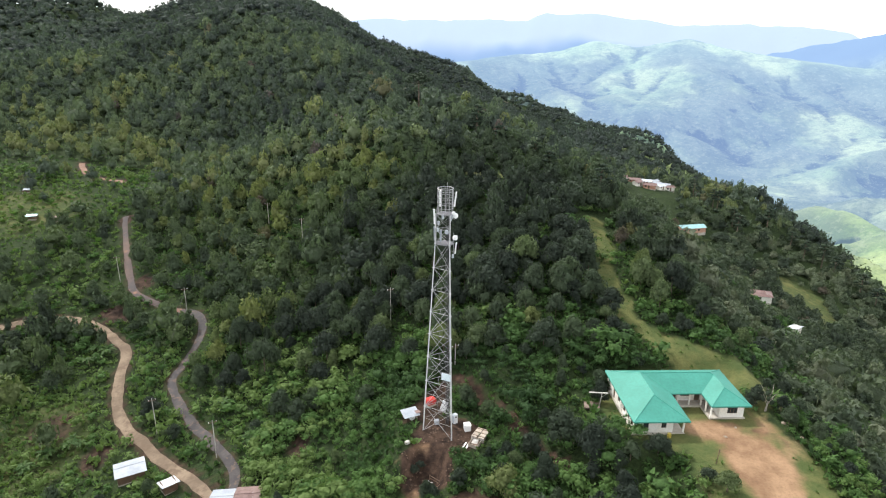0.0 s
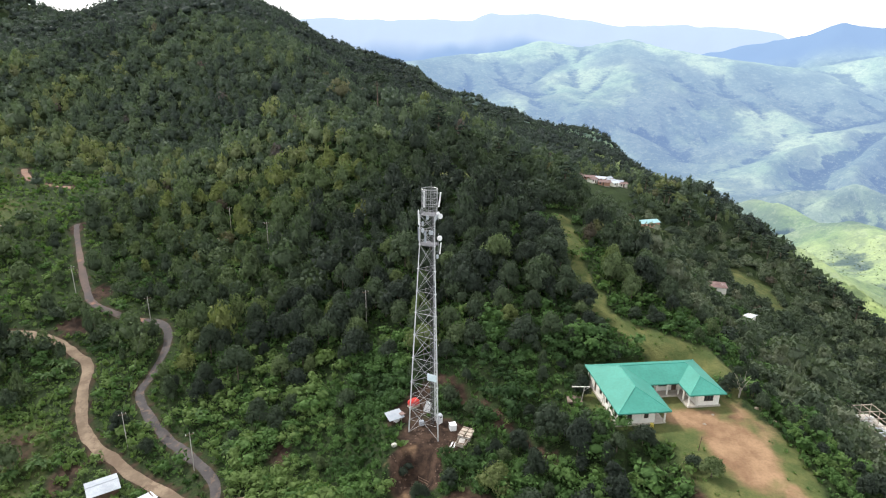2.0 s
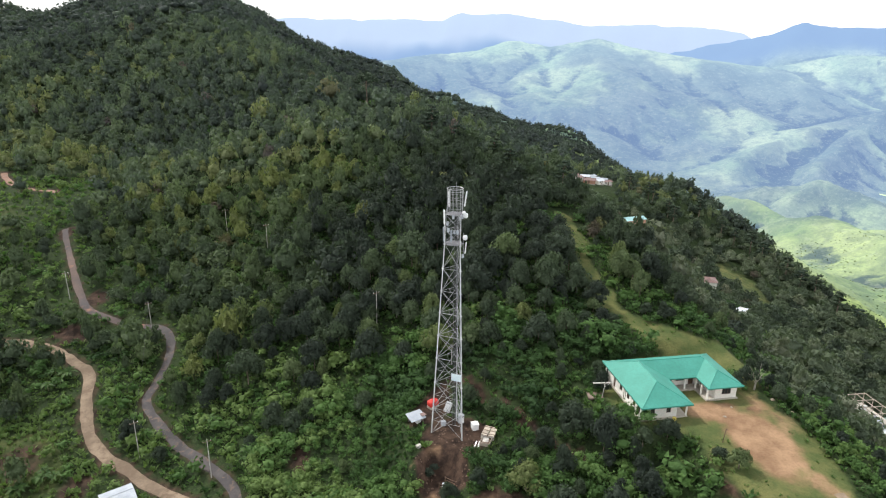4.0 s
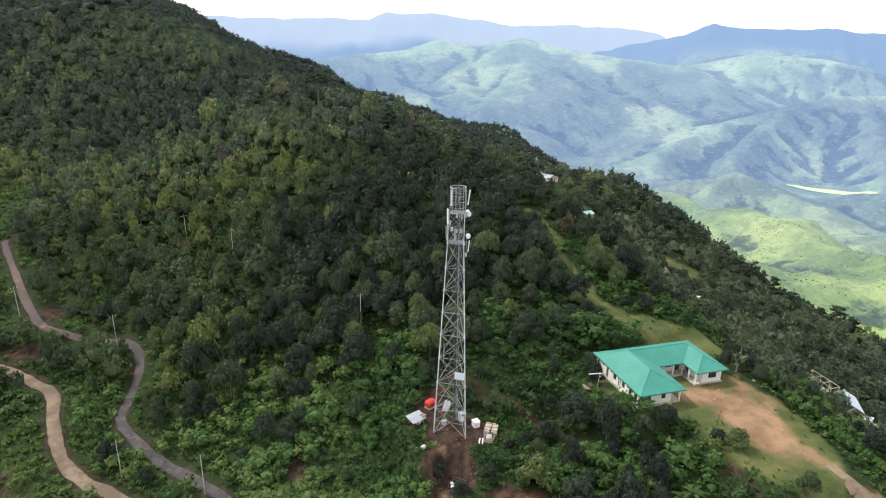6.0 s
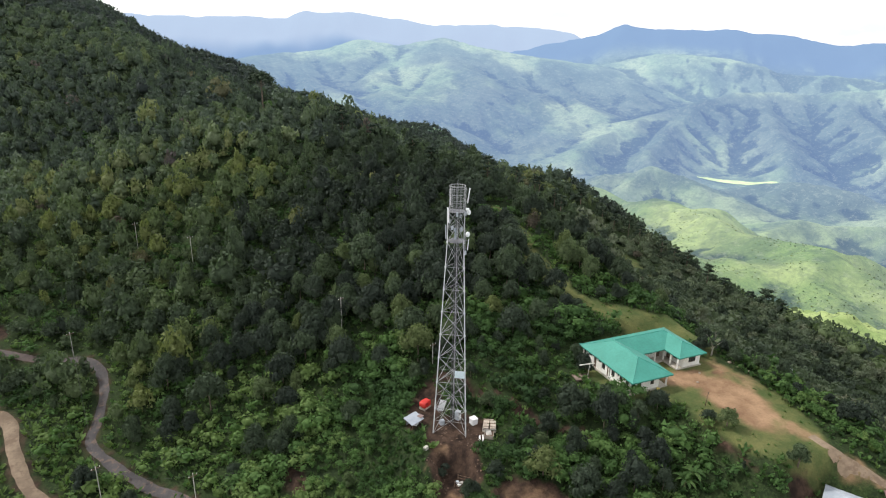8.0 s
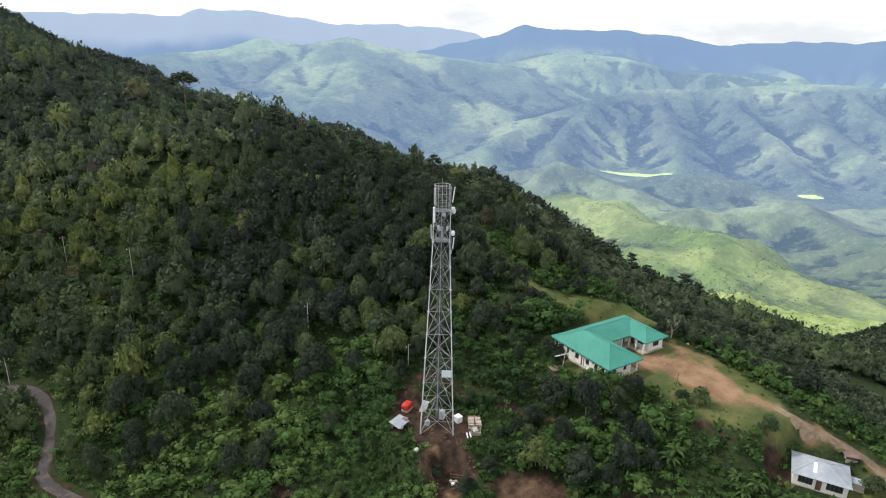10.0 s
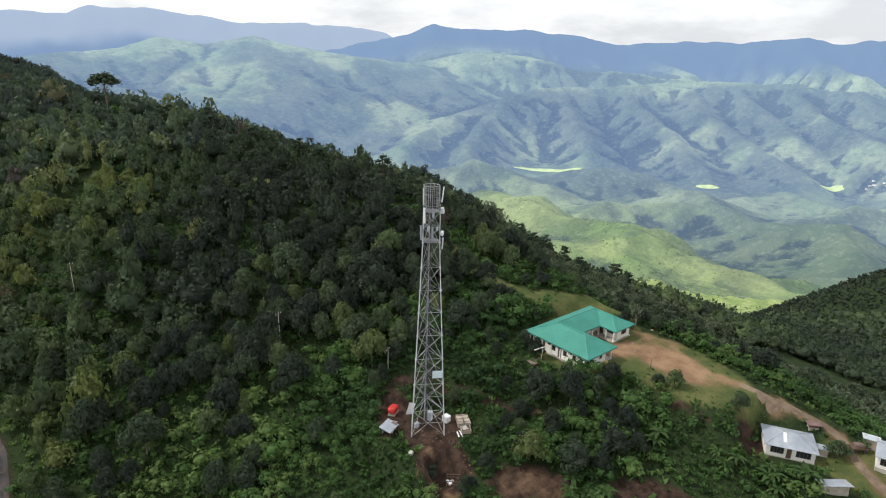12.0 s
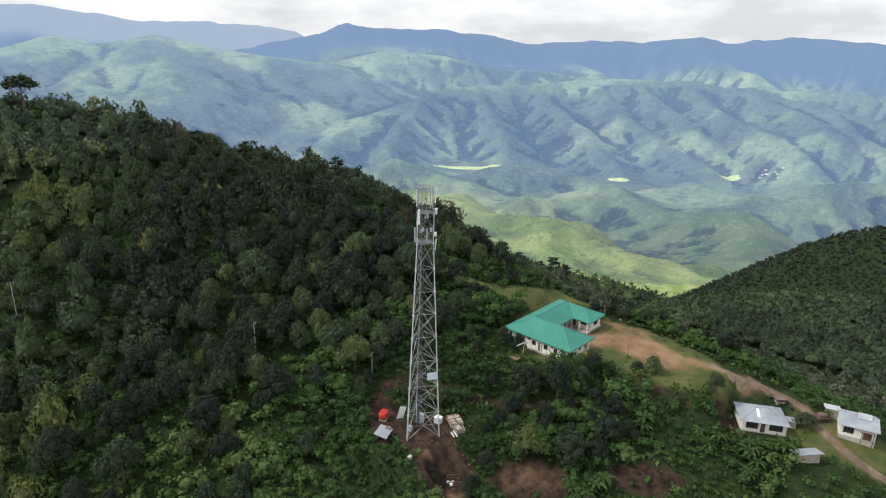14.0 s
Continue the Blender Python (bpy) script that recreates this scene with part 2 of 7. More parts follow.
def ground_material():
    m, nt, bsdf, _ = node_material("hillside ground")
    big, mid, small = noise_tex(nt, 0.045, 5.0), noise_tex(nt, 0.35, 6.0), noise_tex(nt, 2.4, 6.0, 0.65)
    # Floor tones darkened to stand in for the shade in gaps between trees.
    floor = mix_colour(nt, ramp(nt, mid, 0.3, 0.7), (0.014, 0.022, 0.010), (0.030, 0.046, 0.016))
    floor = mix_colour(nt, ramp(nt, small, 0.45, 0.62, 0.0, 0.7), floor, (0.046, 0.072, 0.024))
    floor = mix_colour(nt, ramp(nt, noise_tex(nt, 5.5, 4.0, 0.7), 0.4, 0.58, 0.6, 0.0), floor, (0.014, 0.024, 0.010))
    meadow = mix_colour(nt, ramp(nt, big, 0.35, 0.65), (0.21, 0.29, 0.105), (0.33, 0.40, 0.165))
    meadow = mix_colour(nt, ramp(nt, noise_tex(nt, 0.012, 7.0, 0.62), 0.55, 0.66, 0.0, 0.8), meadow, (0.07, 0.10, 0.065))
    meadow = mix_colour(nt, ramp(nt, noise_tex(nt, 0.05, 8.0, 0.7), 0.54, 0.68, 0.0, 0.6), meadow, (0.055, 0.082, 0.05))
    meadow = mix_colour(nt, ramp(nt, noise_tex(nt, 0.22, 6.0, 0.75), 0.45, 0.7, 0.0, 0.6), meadow, (0.065, 0.095, 0.05))
    meadow = mix_colour(nt, ramp(nt, maths(nt, "ADD", attribute(nt, "gully"), maths(nt, "MULTIPLY", maths(nt, "SUBTRACT", noise_tex(nt, 0.05, 8.0, 0.7), 0.5), 1.0)), 0.62, 0.76, 0.0, 0.8), meadow, (0.045, 0.072, 0.04))
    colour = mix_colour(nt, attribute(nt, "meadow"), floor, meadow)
    edge = maths(nt, "MULTIPLY", maths(nt, "SUBTRACT", mid, 0.5), 0.9)

    def cover(name, tone_a, tone_b, under, scale, sharp=0.16):
        k = maths(nt, "ADD", attribute(nt, name), edge)
        tone = mix_colour(nt, ramp(nt, noise_tex(nt, scale, 6.0, 0.65), 0.35, 0.68), tone_a, tone_b)
        tone = mix_colour(nt, ramp(nt, small, 0.4, 0.75, 0.0, 0.35), tone, tuple(c * 0.62 for c in tone_a))
        return mix_colour(nt, ramp(nt, k, 0.5 - sharp, 0.5 + sharp), under, tone)

    colour = cover("grass", (0.060, 0.082, 0.028), (0.125, 0.125, 0.048), colour, 0.22, 0.3)
    colour = cover("soil", (0.022, 0.015, 0.012), (0.076, 0.048, 0.034), colour, 0.5, 0.24)
    colour = cover("sand", (0.17, 0.102, 0.060), (0.315, 0.203, 0.122), colour, 0.14, 0.3)
    nt.links.new(colour, bsdf.inputs["Base Color"])
    bsdf.inputs["Roughness"].default_value = 0.95
    bsdf.inputs["Specular IOR Level"].default_value = 0.1
    bump(nt, bsdf, maths(nt, "ADD", mid, maths(nt, "MULTIPLY", small, 0.5)), 0.8, 0.5)
    return m


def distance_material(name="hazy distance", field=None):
    """The backdrop of distant valleys and blue ranges, its haze painted in as a bluish glow."""
    m, nt, bsdf, _ = node_material(name)
    pos = position(nt)
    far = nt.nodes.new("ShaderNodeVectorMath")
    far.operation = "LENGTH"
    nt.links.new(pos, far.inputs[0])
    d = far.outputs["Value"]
    grass = mix_colour(nt, ramp(nt, noise_tex(nt, 0.004, 6.0), 0.35, 0.65), (0.165, 0.222, 0.122), (0.25, 0.295, 0.165))
    lush = mix_colour(nt, ramp(nt, noise_tex(nt, 0.006, 6.0), 0.35, 0.65), (0.175, 0.255, 0.085), (0.31, 0.37, 0.145))
    grass = mix_colour(nt, ramp(nt, maths(nt, "ADD", d, maths(nt, "MULTIPLY", noise_tex(nt, 0.003, 4.0), 900)), 1750, 2450), lush, grass)
    plain = grass
    # Broad soft patches darkened in place of cloud shadows.
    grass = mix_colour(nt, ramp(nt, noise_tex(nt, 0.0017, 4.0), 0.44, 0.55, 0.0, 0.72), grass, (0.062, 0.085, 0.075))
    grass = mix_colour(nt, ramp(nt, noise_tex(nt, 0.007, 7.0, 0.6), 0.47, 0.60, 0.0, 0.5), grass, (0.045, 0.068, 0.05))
    grass = mix_colour(nt, ramp(nt, noise_tex(nt, 0.045, 7.0, 0.75), 0.47, 0.62, 0.0, 0.4), grass, (0.042, 0.065, 0.045))
    grass = mix_colour(nt, ramp(nt, noise_tex(nt, 0.16, 5.0, 0.9), 0.45, 0.57, 0.0, 0.32), grass, (0.055, 0.08, 0.05))
    grass = mix_colour(nt, ramp(nt, d, 1100, 2300, 0.85, 1.0), plain, grass)
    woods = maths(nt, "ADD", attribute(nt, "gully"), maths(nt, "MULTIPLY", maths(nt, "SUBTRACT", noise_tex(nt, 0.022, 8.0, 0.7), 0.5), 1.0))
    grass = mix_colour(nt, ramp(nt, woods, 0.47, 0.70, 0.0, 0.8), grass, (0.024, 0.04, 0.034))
    grass = mix_colour(nt, ramp(nt, noise_tex(nt, 0.055, 5.0, 0.85), 0.53, 0.61, 0.0, 0.22), grass, (0.34, 0.37, 0.25))
    # Farthest ranges darkened here, leaving the painted haze to colour them.
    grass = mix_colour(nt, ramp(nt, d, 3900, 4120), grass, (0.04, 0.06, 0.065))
    if field:
        grass = mix_colour(nt, ramp(nt, noise_tex(nt, 0.03, 5.0), 0.35, 0.65), field, tuple(c * 0.75 for c in field))
    nt.links.new(grass, bsdf.inputs["Base Color"])
    bsdf.inputs["Roughness"].default_value = 1.0
    bsdf.inputs["Specular IOR Level"].default_value = 0.0
    # Haze painted as emission that strengthens and pales with distance from the origin.
    haze_glow = mix_colour(nt, ramp(nt, d, 0, 2900), (0.0, 0.0, 0.0), (0.090, 0.140, 0.288))
    haze_glow = mix_colour(nt, ramp(nt, d, 2900, 3800), haze_glow, (0.145, 0.215, 0.352))
    haze_glow = mix_colour(nt, ramp(nt, d, 3850, 4120), haze_glow, (0.17, 0.255, 0.435))
    haze_glow = mix_colour(nt, ramp(nt, d, 4410, 4570), haze_glow, (0.345, 0.415, 0.56))
    nt.links.new(haze_glow, bsdf.inputs["Emission Color"])
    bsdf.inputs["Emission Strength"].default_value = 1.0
    bump(nt, bsdf, noise_tex(nt, 0.03, 8.0, 0.75), 0.35, 10.0)
    return m


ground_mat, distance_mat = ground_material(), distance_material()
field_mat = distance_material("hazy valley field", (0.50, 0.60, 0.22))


# ---- the ground ----
# The relief: broad ranges, spurs, hills and knolls, each (x, y, radius, rise).
RANGES = [
    (2100, 4200, 700, 244.3), (4200, 1400, 700, 253.6), (3500, 2800, 700, 222.3), (0, 4200, 700, 121.5),
    (1400, 2100, 700, 86.1), (700, 0, 700, 44.6), (-700, 4900, 700, 157.5), (1400, 4900, 700, 249.8),
    (0, 4900, 700, 179.1), (700, 2800, 700, 106.0), (4900, 700, 700, 208.8), (3500, 4200, 700, 165.7),
    (2800, 0, 700, 81.3), (1400, 2800, 700, 111.9), (700, 4900, 700, 190.4), (2800, 4900, 700, 111.8),
    (4200, 2800, 700, 133.0), (0, 3500, 700, 75.5), (1050, 4550, 350, 86.7), (2800, 3500, 350, 161.1),
    (2800, 700, 350, 126.9), (4550, 700, 350, 150.1), (1050, 3150, 350, 80.4), (2450, 1400, 350, 119.0),
]
SPURS = [
    (3500, 1400, 350, -48.8), (2100, 1050, 350, -11.5), (700, 2800, 350, 37.5), (3150, 4200, 350, 116.3),
    (350, 1400, 350, -89.7), (3150, 2100, 350, -27.8), (2800, 350, 350, 134.1), (1750, 2450, 350, 108.6),
    (2100, 3850, 350, 80.8), (3500, 700, 350, -115.7), (1400, 350, 350, 43.8), (700, 3150, 350, 90.6),
    (3850, 2450, 350, 100.3), (2800, 1400, 350, 95.0), (2100, 1750, 350, 63.4), (3500, 3150, 350, 112.0),
    (2800, 2800, 350, 87.3), (4200, 350, 350, 78.3), (4200, 1750, 350, 76.7), (2100, 700, 350, -74.6),
    (4200, 1400, 350, 130.1), (1400, 1750, 350, -45.0), (1050, 3500, 350, 74.3), (3500, 2450, 350, 110.2),
]
FOOTHILLS = [
    (1050, 1050, 350, 68.3), (2100, 3150, 350, -66.3), (2450, 3500, 350, 105.5), (2800, 3150, 350, 99.4),
    (2450, 1750, 350, 80.4), (2800, 1050, 350, 92.1), (-350, 4550, 350, 100.0), (1750, 4200, 350, 78.7),
    (3850, 700, 350, 75.0), (3850, 1750, 350, 58.2), (3150, 350, 350, 69.5), (1750, 700, 350, -41.6),
    (-150, 600, 170, 48.6), (1050, 900, 170, 76.6), (600, 0, 170, 101.9), (300, 900, 170, 60.9),
    (600, 450, 170, -48.0), (0, -150, 170, -41.6), (600, 750, 170, 22.3), (900, 300, 170, -53.1),
    (450, 450, 170, -54.9), (-300, 0, 170, -43.6), (-300, 450, 170, 28.6), (300, 750, 170, 34.6),
]
HILLS = [
    (50, 890, 90, 14.2), (50, 620, 90, -28.6), (-130, 710, 90, 13.8), (230, 530, 90, 24.9),
    (590, 80, 90, 7.8), (-130, 800, 90, 24.8), (-220, 440, 90, -11.5), (230, 890, 90, 23.9),
    (230, 710, 90, -24.4), (-40, 530, 90, 6.7), (410, 260, 90, -12.4), (-130, 890, 90, 18.0),
    (140, 890, 90, 33.7), (-40, 890, 90, 23.9), (500, 530, 90, -10.3), (320, 80, 90, -8.0),
    (500, 170, 90, 17.1), (680, 260, 90, -16.0), (50, 710, 90, -26.7), (-40, 800, 90, 32.9),
    (410, 80, 90, -11.2), (-130, 620, 90, 13.2), (-220, 620, 90, -14.6), (-400, 530, 90, 10.4),
]
KNOLLS = [
    (-310, 260, 90, -7.8), (320, 800, 90, -15.2), (320, 890, 90, 13.4), (320, 620, 90, 5.5),
    (320, 710, 90, -20.1), (410, 350, 90, -6.0), (50, 530, 90, -10.0), (-130, 530, 90, 13.5),
    (140, 800, 90, 29.1), (140, 710, 90, -23.2), (230, 620, 90, 19.1), (410, 890, 90, 10.2),
    (50, 440, 90, -7.8), (-100, 130, 50, -8.1), (0, 280, 50, 16.1), (150, 130, 50, -10.7),
    (200, 330, 50, 18.2), (-100, 430, 50, 7.4), (50, 380, 50, -9.2), (0, 480, 50, -13.4),
    (250, 480, 50, -8.5), (-150, 280, 50, -3.6), (100, 280, 50, -6.9), (-50, 380, 50, 11.6),
]
HUMMOCKS = [
    (250, 180, 50, 13.0), (50, 480, 50, -7.9), (-100, 480, 50, 8.0), (-200, 480, 50, -11.6),
    (300, 230, 50, -9.4), (250, 330, 50, 11.3), (150, 230, 50, -4.7), (50, 330, 50, -7.2),
    (300, 480, 50, -7.7), (200, 380, 50, 9.9), (-100, 280, 50, -3.9), (200, 80, 50, -3.6),
    (26, 166, 26, 6.5), (52, 88, 26, 2.1), (-26, 88, 26, -1.8), (-52, 192, 26, -4.7),
    (0, 218, 26, 5.2), (0, 10, 26, -3.0), (78, 36, 26, 4.5), (-52, 140, 26, -1.9),
    (26, 140, 26, 4.3), (104, 88, 26, -3.3), (52, 10, 26, -3.5), (-26, 114, 26, -3.1),
]
SHOULDERS = [
    (-344, 563, 40, 12.0), (-278, 576, 16, 9.0), (-243, 575, 16, -8.0), (-55, 700, 40, -13.0), (-25, 755, 28, -7.0),
    (95, 823, 20, -5.0), (138, 838, 20, 9.0), (208, 845, 28, -14.0), (335, 868, 55, 50.0), (200, 345, 30, 7.0),
    (555, 135, 60, 13.0), (58, 251, 14, -4.0), (-48, 350, 28, 5.5), (-155, 335, 35, -9.0), (-88, 268, 22, -7.0), (216, 262, 28, 8.0),
    (122, 316, 22, 7.0),
]
# Crest lines of the valley's ranges and hills: (slope of the flanks, rounding of the crest, [(x, y, z), ...]).
VALLEY_RANGES = [
    # big range
    (0.5, 50, [(1400, 2020, -330), (1700, 2120, -260), (1920, 2190, -220), (2350, 2190, -150), (2650, 2070, -140), (3010, 1800, -90), (3190, 1450, -80), (3230, 1200, -100), (3250, 990, -110), (3200, 760, -150), (3150, 460, -200)]),
    # its spurs
    (0.55, 30, [(3000, 1800, -90), (2700, 1520, -200), (2480, 1150, -300), (2310, 860, -360)]),
    (0.55, 30, [(3200, 1410, -80), (2930, 1140, -160), (2750, 870, -210), (2500, 590, -300)]),
    (0.55, 30, [(3230, 1030, -100), (2990, 790, -170), (2730, 510, -240)]),
    (0.55, 30, [(2740, 1980, -130), (2540, 1690, -210), (2290, 1310, -310), (2130, 1160, -360)]),
    (0.55, 30, [(2510, 2140, -150), (2280, 1880, -230), (2010, 1550, -330)]),
    (0.55, 30, [(2200, 2210, -170), (1930, 2050, -240), (1570, 1810, -320)]),
    (0.55, 30, [(3090, 1620, -90), (2850, 1340, -180), (2630, 1050, -270), (2480, 780, -330)]),
    (0.55, 30, [(3200, 760, -150), (2890, 510, -220), (2600, 310, -270)]),
    # left range
    (0.34, 90, [(240, 3290, -70), (450, 3470, -40), (750, 3620, -20), (1020, 3660, 40), (1200, 3600, 10), (1440, 3460, 60), (1610, 3320, 20), (1810, 3160, -30), (2150, 2990, -60), (2340, 2840, -120)]),
    # its spurs
    (0.4, 40, [(1440, 3460, 50), (1360, 2940, -130), (1370, 2590, -230), (1390, 2270, -310)]),
    (0.4, 40, [(1170, 3610, 10), (940, 3100, -120), (930, 2670, -230), (1020, 2360, -290)]),
    (0.4, 40, [(740, 3620, -30), (590, 3190, -110), (650, 2760, -210), (770, 2510, -260)]),
    (0.4, 40, [(1810, 3160, -30), (1760, 2770, -140), (1720, 2420, -220), (1640, 2220, -280)]),
    (0.4, 40, [(2150, 2990, -70), (2120, 2700, -130), (2040, 2500, -190)]),
]
HORIZON_RANGES = [
    # blue range
    (0.6, 80, [(2010, 3930, -50), (2290, 3700, 40), (2500, 3520, 100), (2660, 3360, 140), (2870, 3170, 130), (3110, 2930, 130), (3350, 2700, 90), (3520, 2510, 60), (3770, 2230, 90), (3900, 1980, 90), (4050, 1650, 130), (4130, 1430, 100), (4250, 1120, 120), (4360, 720, 120), (4410, 270, 120)]),
    # its spurs
    (0.6, 80, [(2660, 3360, 140), (2670, 3150, 40), (2670, 2950, -20)]),
    (0.6, 80, [(4050, 1650, 130), (3850, 1480, 30), (3730, 1210, -50)]),
    (0.6, 80, [(3520, 2510, 60), (3460, 2240, -10), (3440, 1990, -70)]),
    # low dark hill
    (0.5, 60, [(2800, 2640, -140), (2930, 2490, -90), (3090, 2280, -70), (3220, 2090, -90), (3320, 1920, -120)]),
    # pale hills
    (0.6, 60, [(2350, 3090, -60), (2550, 2920, 0), (2720, 2760, 0), (2900, 2560, -30)]),
    # right hills
    (0.5, 60, [(3650, 1030, -140), (3690, 850, -110), (3750, 570, -130), (3780, 280, -110)]),
    # pale far range
    (0.9, 120, [(-730, 4770, 140), (-300, 4810, 160), (400, 4800, 170), (800, 4750, 170), (940, 4720, 220), (1140, 4680, 220), (1430, 4600, 190), (1780, 4470, 150), (2250, 4260, 140), (2640, 4020, 120)]),
]
VALLEY_HILLS = [
    # olive hills
    (0.4, 30, [(1170, 1550, -320), (1270, 1480, -290), (1320, 1350, -310), (1380, 1200, -340)]),
    # dark knoll
    (0.4, 30, [(1560, 1370, -350), (1660, 1260, -320), (1730, 1150, -320), (1750, 1000, -340)]),
    # green crest
    (0.42, 25, [(1640, 900, -310), (1530, 780, -320), (1430, 630, -310), (1400, 560, -290), (1340, 440, -270), (1200, 360, -280)]),
    # knoll
    (0.4, 30, [(1910, 900, -370), (2010, 810, -350), (1950, 660, -360)]),
    # bright hill
    (0.4, 30, [(1650, 600, -340), (1780, 530, -310), (1800, 450, -310), (1930, 380, -280), (2000, 270, -270), (2010, 120, -240)]),
    # near green hill
    (0.45, 25, [(800, 1220, -240), (840, 1060, -250), (860, 940, -240), (890, 870, -230), (860, 740, -240), (810, 600, -250)]),
    (0.45, 25, [(890, 870, -230), (830, 740, -250), (750, 640, -270)]),
    # far green
    (0.45, 25, [(1180, 960, -340), (1310, 970, -320), (1400, 930, -330), (1460, 840, -320)]),
    (0.45, 25, [(920, 970, -260), (910, 830, -260), (890, 680, -260), (840, 560, -260)]),
]
# Levelled ground: (x0, x1, y0, y1, z, slope along x, slope along y, margin).
PADS = [
    (31.0, 56.5, 81.0, 99.5, 10.3, 0.0, 0.0, 5.0),
    (43.0, 64.0, 58.0, 82.0, 10.0, 0.0, 0.02, 7.0),
    (-3.0, 11.0, 85.5, 99.5, 4.4, 0.0, 0.04, 4.0),
    (42.5, 51.5, 45.0, 56.0, 4.6, 0.0, 0.0, 4.0),
    (-0.2, 3.0, 82.2, 86.0, 0.9, 0.0, 0.0, 1.7),
]
LATTICE = np.random.RandomState(7).rand(256, 256)


def value_noise(x, y, size, shift=0):
    """Smooth noise from 0 to 1 with cells of the given size."""
    u, v = np.asarray(x, float) / size + shift * 17.3, np.asarray(y, float) / size + shift * 41.7
    i, j = np.floor(u).astype(int), np.floor(v).astype(int)
    f, g = u - i, v - j
    f, g = f * f * (3 - 2 * f), g * g * (3 - 2 * g)
    a, b = LATTICE[i % 256, j % 256], LATTICE[(i + 1) % 256, j % 256]
    c, d = LATTICE[i % 256, (j + 1) % 256], LATTICE[(i + 1) % 256, (j + 1) % 256]
    return (a * (1 - f) + b * f) * (1 - g) + (c * (1 - f) + d * f) * g


def smooth(x, lo, hi):
    s = np.clip((np.asarray(x, float) - lo) / (hi - lo), 0, 1)
    return s * s * (3 - 2 * s)


def roughness(x, y):
    """Spurs and gullies in the distance, small unevenness near by."""
    away = np.hypot(x - 40, y - 150)
    wild = smooth(away, 400, 900) * (1 - 0.62 * smooth(away, 3300, 4000))
    wx, wy = x + 120 * value_noise(x, y, 340, 5), y + 120 * value_noise(x, y, 340, 6)
    z = 0.0
    for size, rise, shift in ((760, 190, 1), (330, 110, 2), (140, 40, 3), (55, 7, 4)):
        z = z + wild * rise * (0.3 - np.abs(2 * value_noise(wx, wy, size, shift) - 1))
    return z + (1 - wild) * (1.3 * (value_noise(x, y, 14, 8) - 0.5) + 0.5 * (value_noise(x, y, 5, 9) - 0.5))


def far_share(x, y):
    """0 on the hill with the mast, 1 in the valley and beyond."""
    return smooth(np.hypot(x - 250, y - 350), 620, 950)


def crest_height(x, y, slope, rounding, line):
    """The ridge below one crest line."""
    z = np.full(x.shape, -1e4)
    for (ax, ay, az), (bx, by, bz) in zip(line, line[1:]):
        dx, dy = bx - ax, by - ay
        t = np.clip(((x - ax) * dx + (y - ay) * dy) / (dx * dx + dy * dy), 0, 1)
        d = np.hypot(x - ax - t * dx, y - ay - t * dy)
        z = np.maximum(z, az + (bz - az) * t - slope * (np.sqrt(d * d + rounding * rounding) - rounding))
    return z


def gentle(x, y):
    """1 on sharply cut slopes, less on the rounded range at the valley's head."""
    return 1 - 0.55 * smooth(y - 0.55 * x, 900, 1500)


def valley_height(x, y):
    """The valley: a level floor, with ranges, spurs and hills rising from it."""
    wx = x + 70 * (value_noise(x, y, 300, 71) - 0.5) + 34 * (value_noise(x, y, 110, 72) - 0.5)
    wy = y + 70 * (value_noise(x, y, 300, 73) - 0.5) + 34 * (value_noise(x, y, 110, 74) - 0.5)
    steep = 0.82 + 0.4 * value_noise(x, y, 240, 75)
    floor = -408 + 55 * smooth(y, 1500, 2600) + 4 * value_noise(x, y, 90, 76)
    soft = 9.0
    best = floor
    for slope, rounding, line in VALLEY_RANGES + HORIZON_RANGES + VALLEY_HILLS:
        z = crest_height(wx, wy, slope * steep, rounding, line) + 13
        best = np.maximum(z, best) + 0.5 * soft * np.exp(-np.abs(z - best) / soft)
    above = smooth(best - floor, 5, 90)
    calm = (1 - 0.75 * smooth(np.hypot(x, y), 4050, 4400)) * gentle(x, y)
    for size, rise, shift in ((210, 24, 77), (95, 7, 78), (45, 2.5, 79)):
        best = best - above * rise * calm * (np.abs(2 * value_noise(wx, wy, size, shift) - 1) ** 0.8 - 0.35)
    peaks = value_noise(x, y, 210, 91) + 0.5 * value_noise(x, y, 80, 92) - 0.75
    return best + 34 * peaks * above * smooth(np.hypot(x, y), 4100, 4350)


def uncut_height(x, y):
    """The ground's height at x, y before water has cut its gullies."""
    x, y = np.asarray(x, float), np.asarray(y, float)
    fall = np.maximum(0, x - 60) + 0.35 * np.maximum(0, y - 700)
    z = -420 * (1 - np.exp(-fall / 700))
    for swells in (RANGES, SPURS, FOOTHILLS, HILLS, KNOLLS, HUMMOCKS, SHOULDERS):
        for cx, cy, r, rise in swells:
            z = z + rise * np.exp(-((x - cx) ** 2 + (y - cy) ** 2) / (2 * r * r))
    z = z + roughness(x, y)
    k = far_share(x, y)
    z = z * (1 - k) + k * valley_height(x, y)
    for x0, x1, y0, y1, level, sx, sy, margin in PADS:
        off = np.hypot(np.maximum(0, np.maximum(x0 - x, x - x1)), np.maximum(0, np.maximum(y0 - y, y - y1)))
        k = 1 - smooth(off, 0, margin)
        z = z * (1 - k) + k * (level + sx * (x - x0) + sy * (y - y0))
    return z


# Gullies cut by running water, on a square grid over the valley.
CELL, EDGE, SIDE = 18.0, -200.0, 312


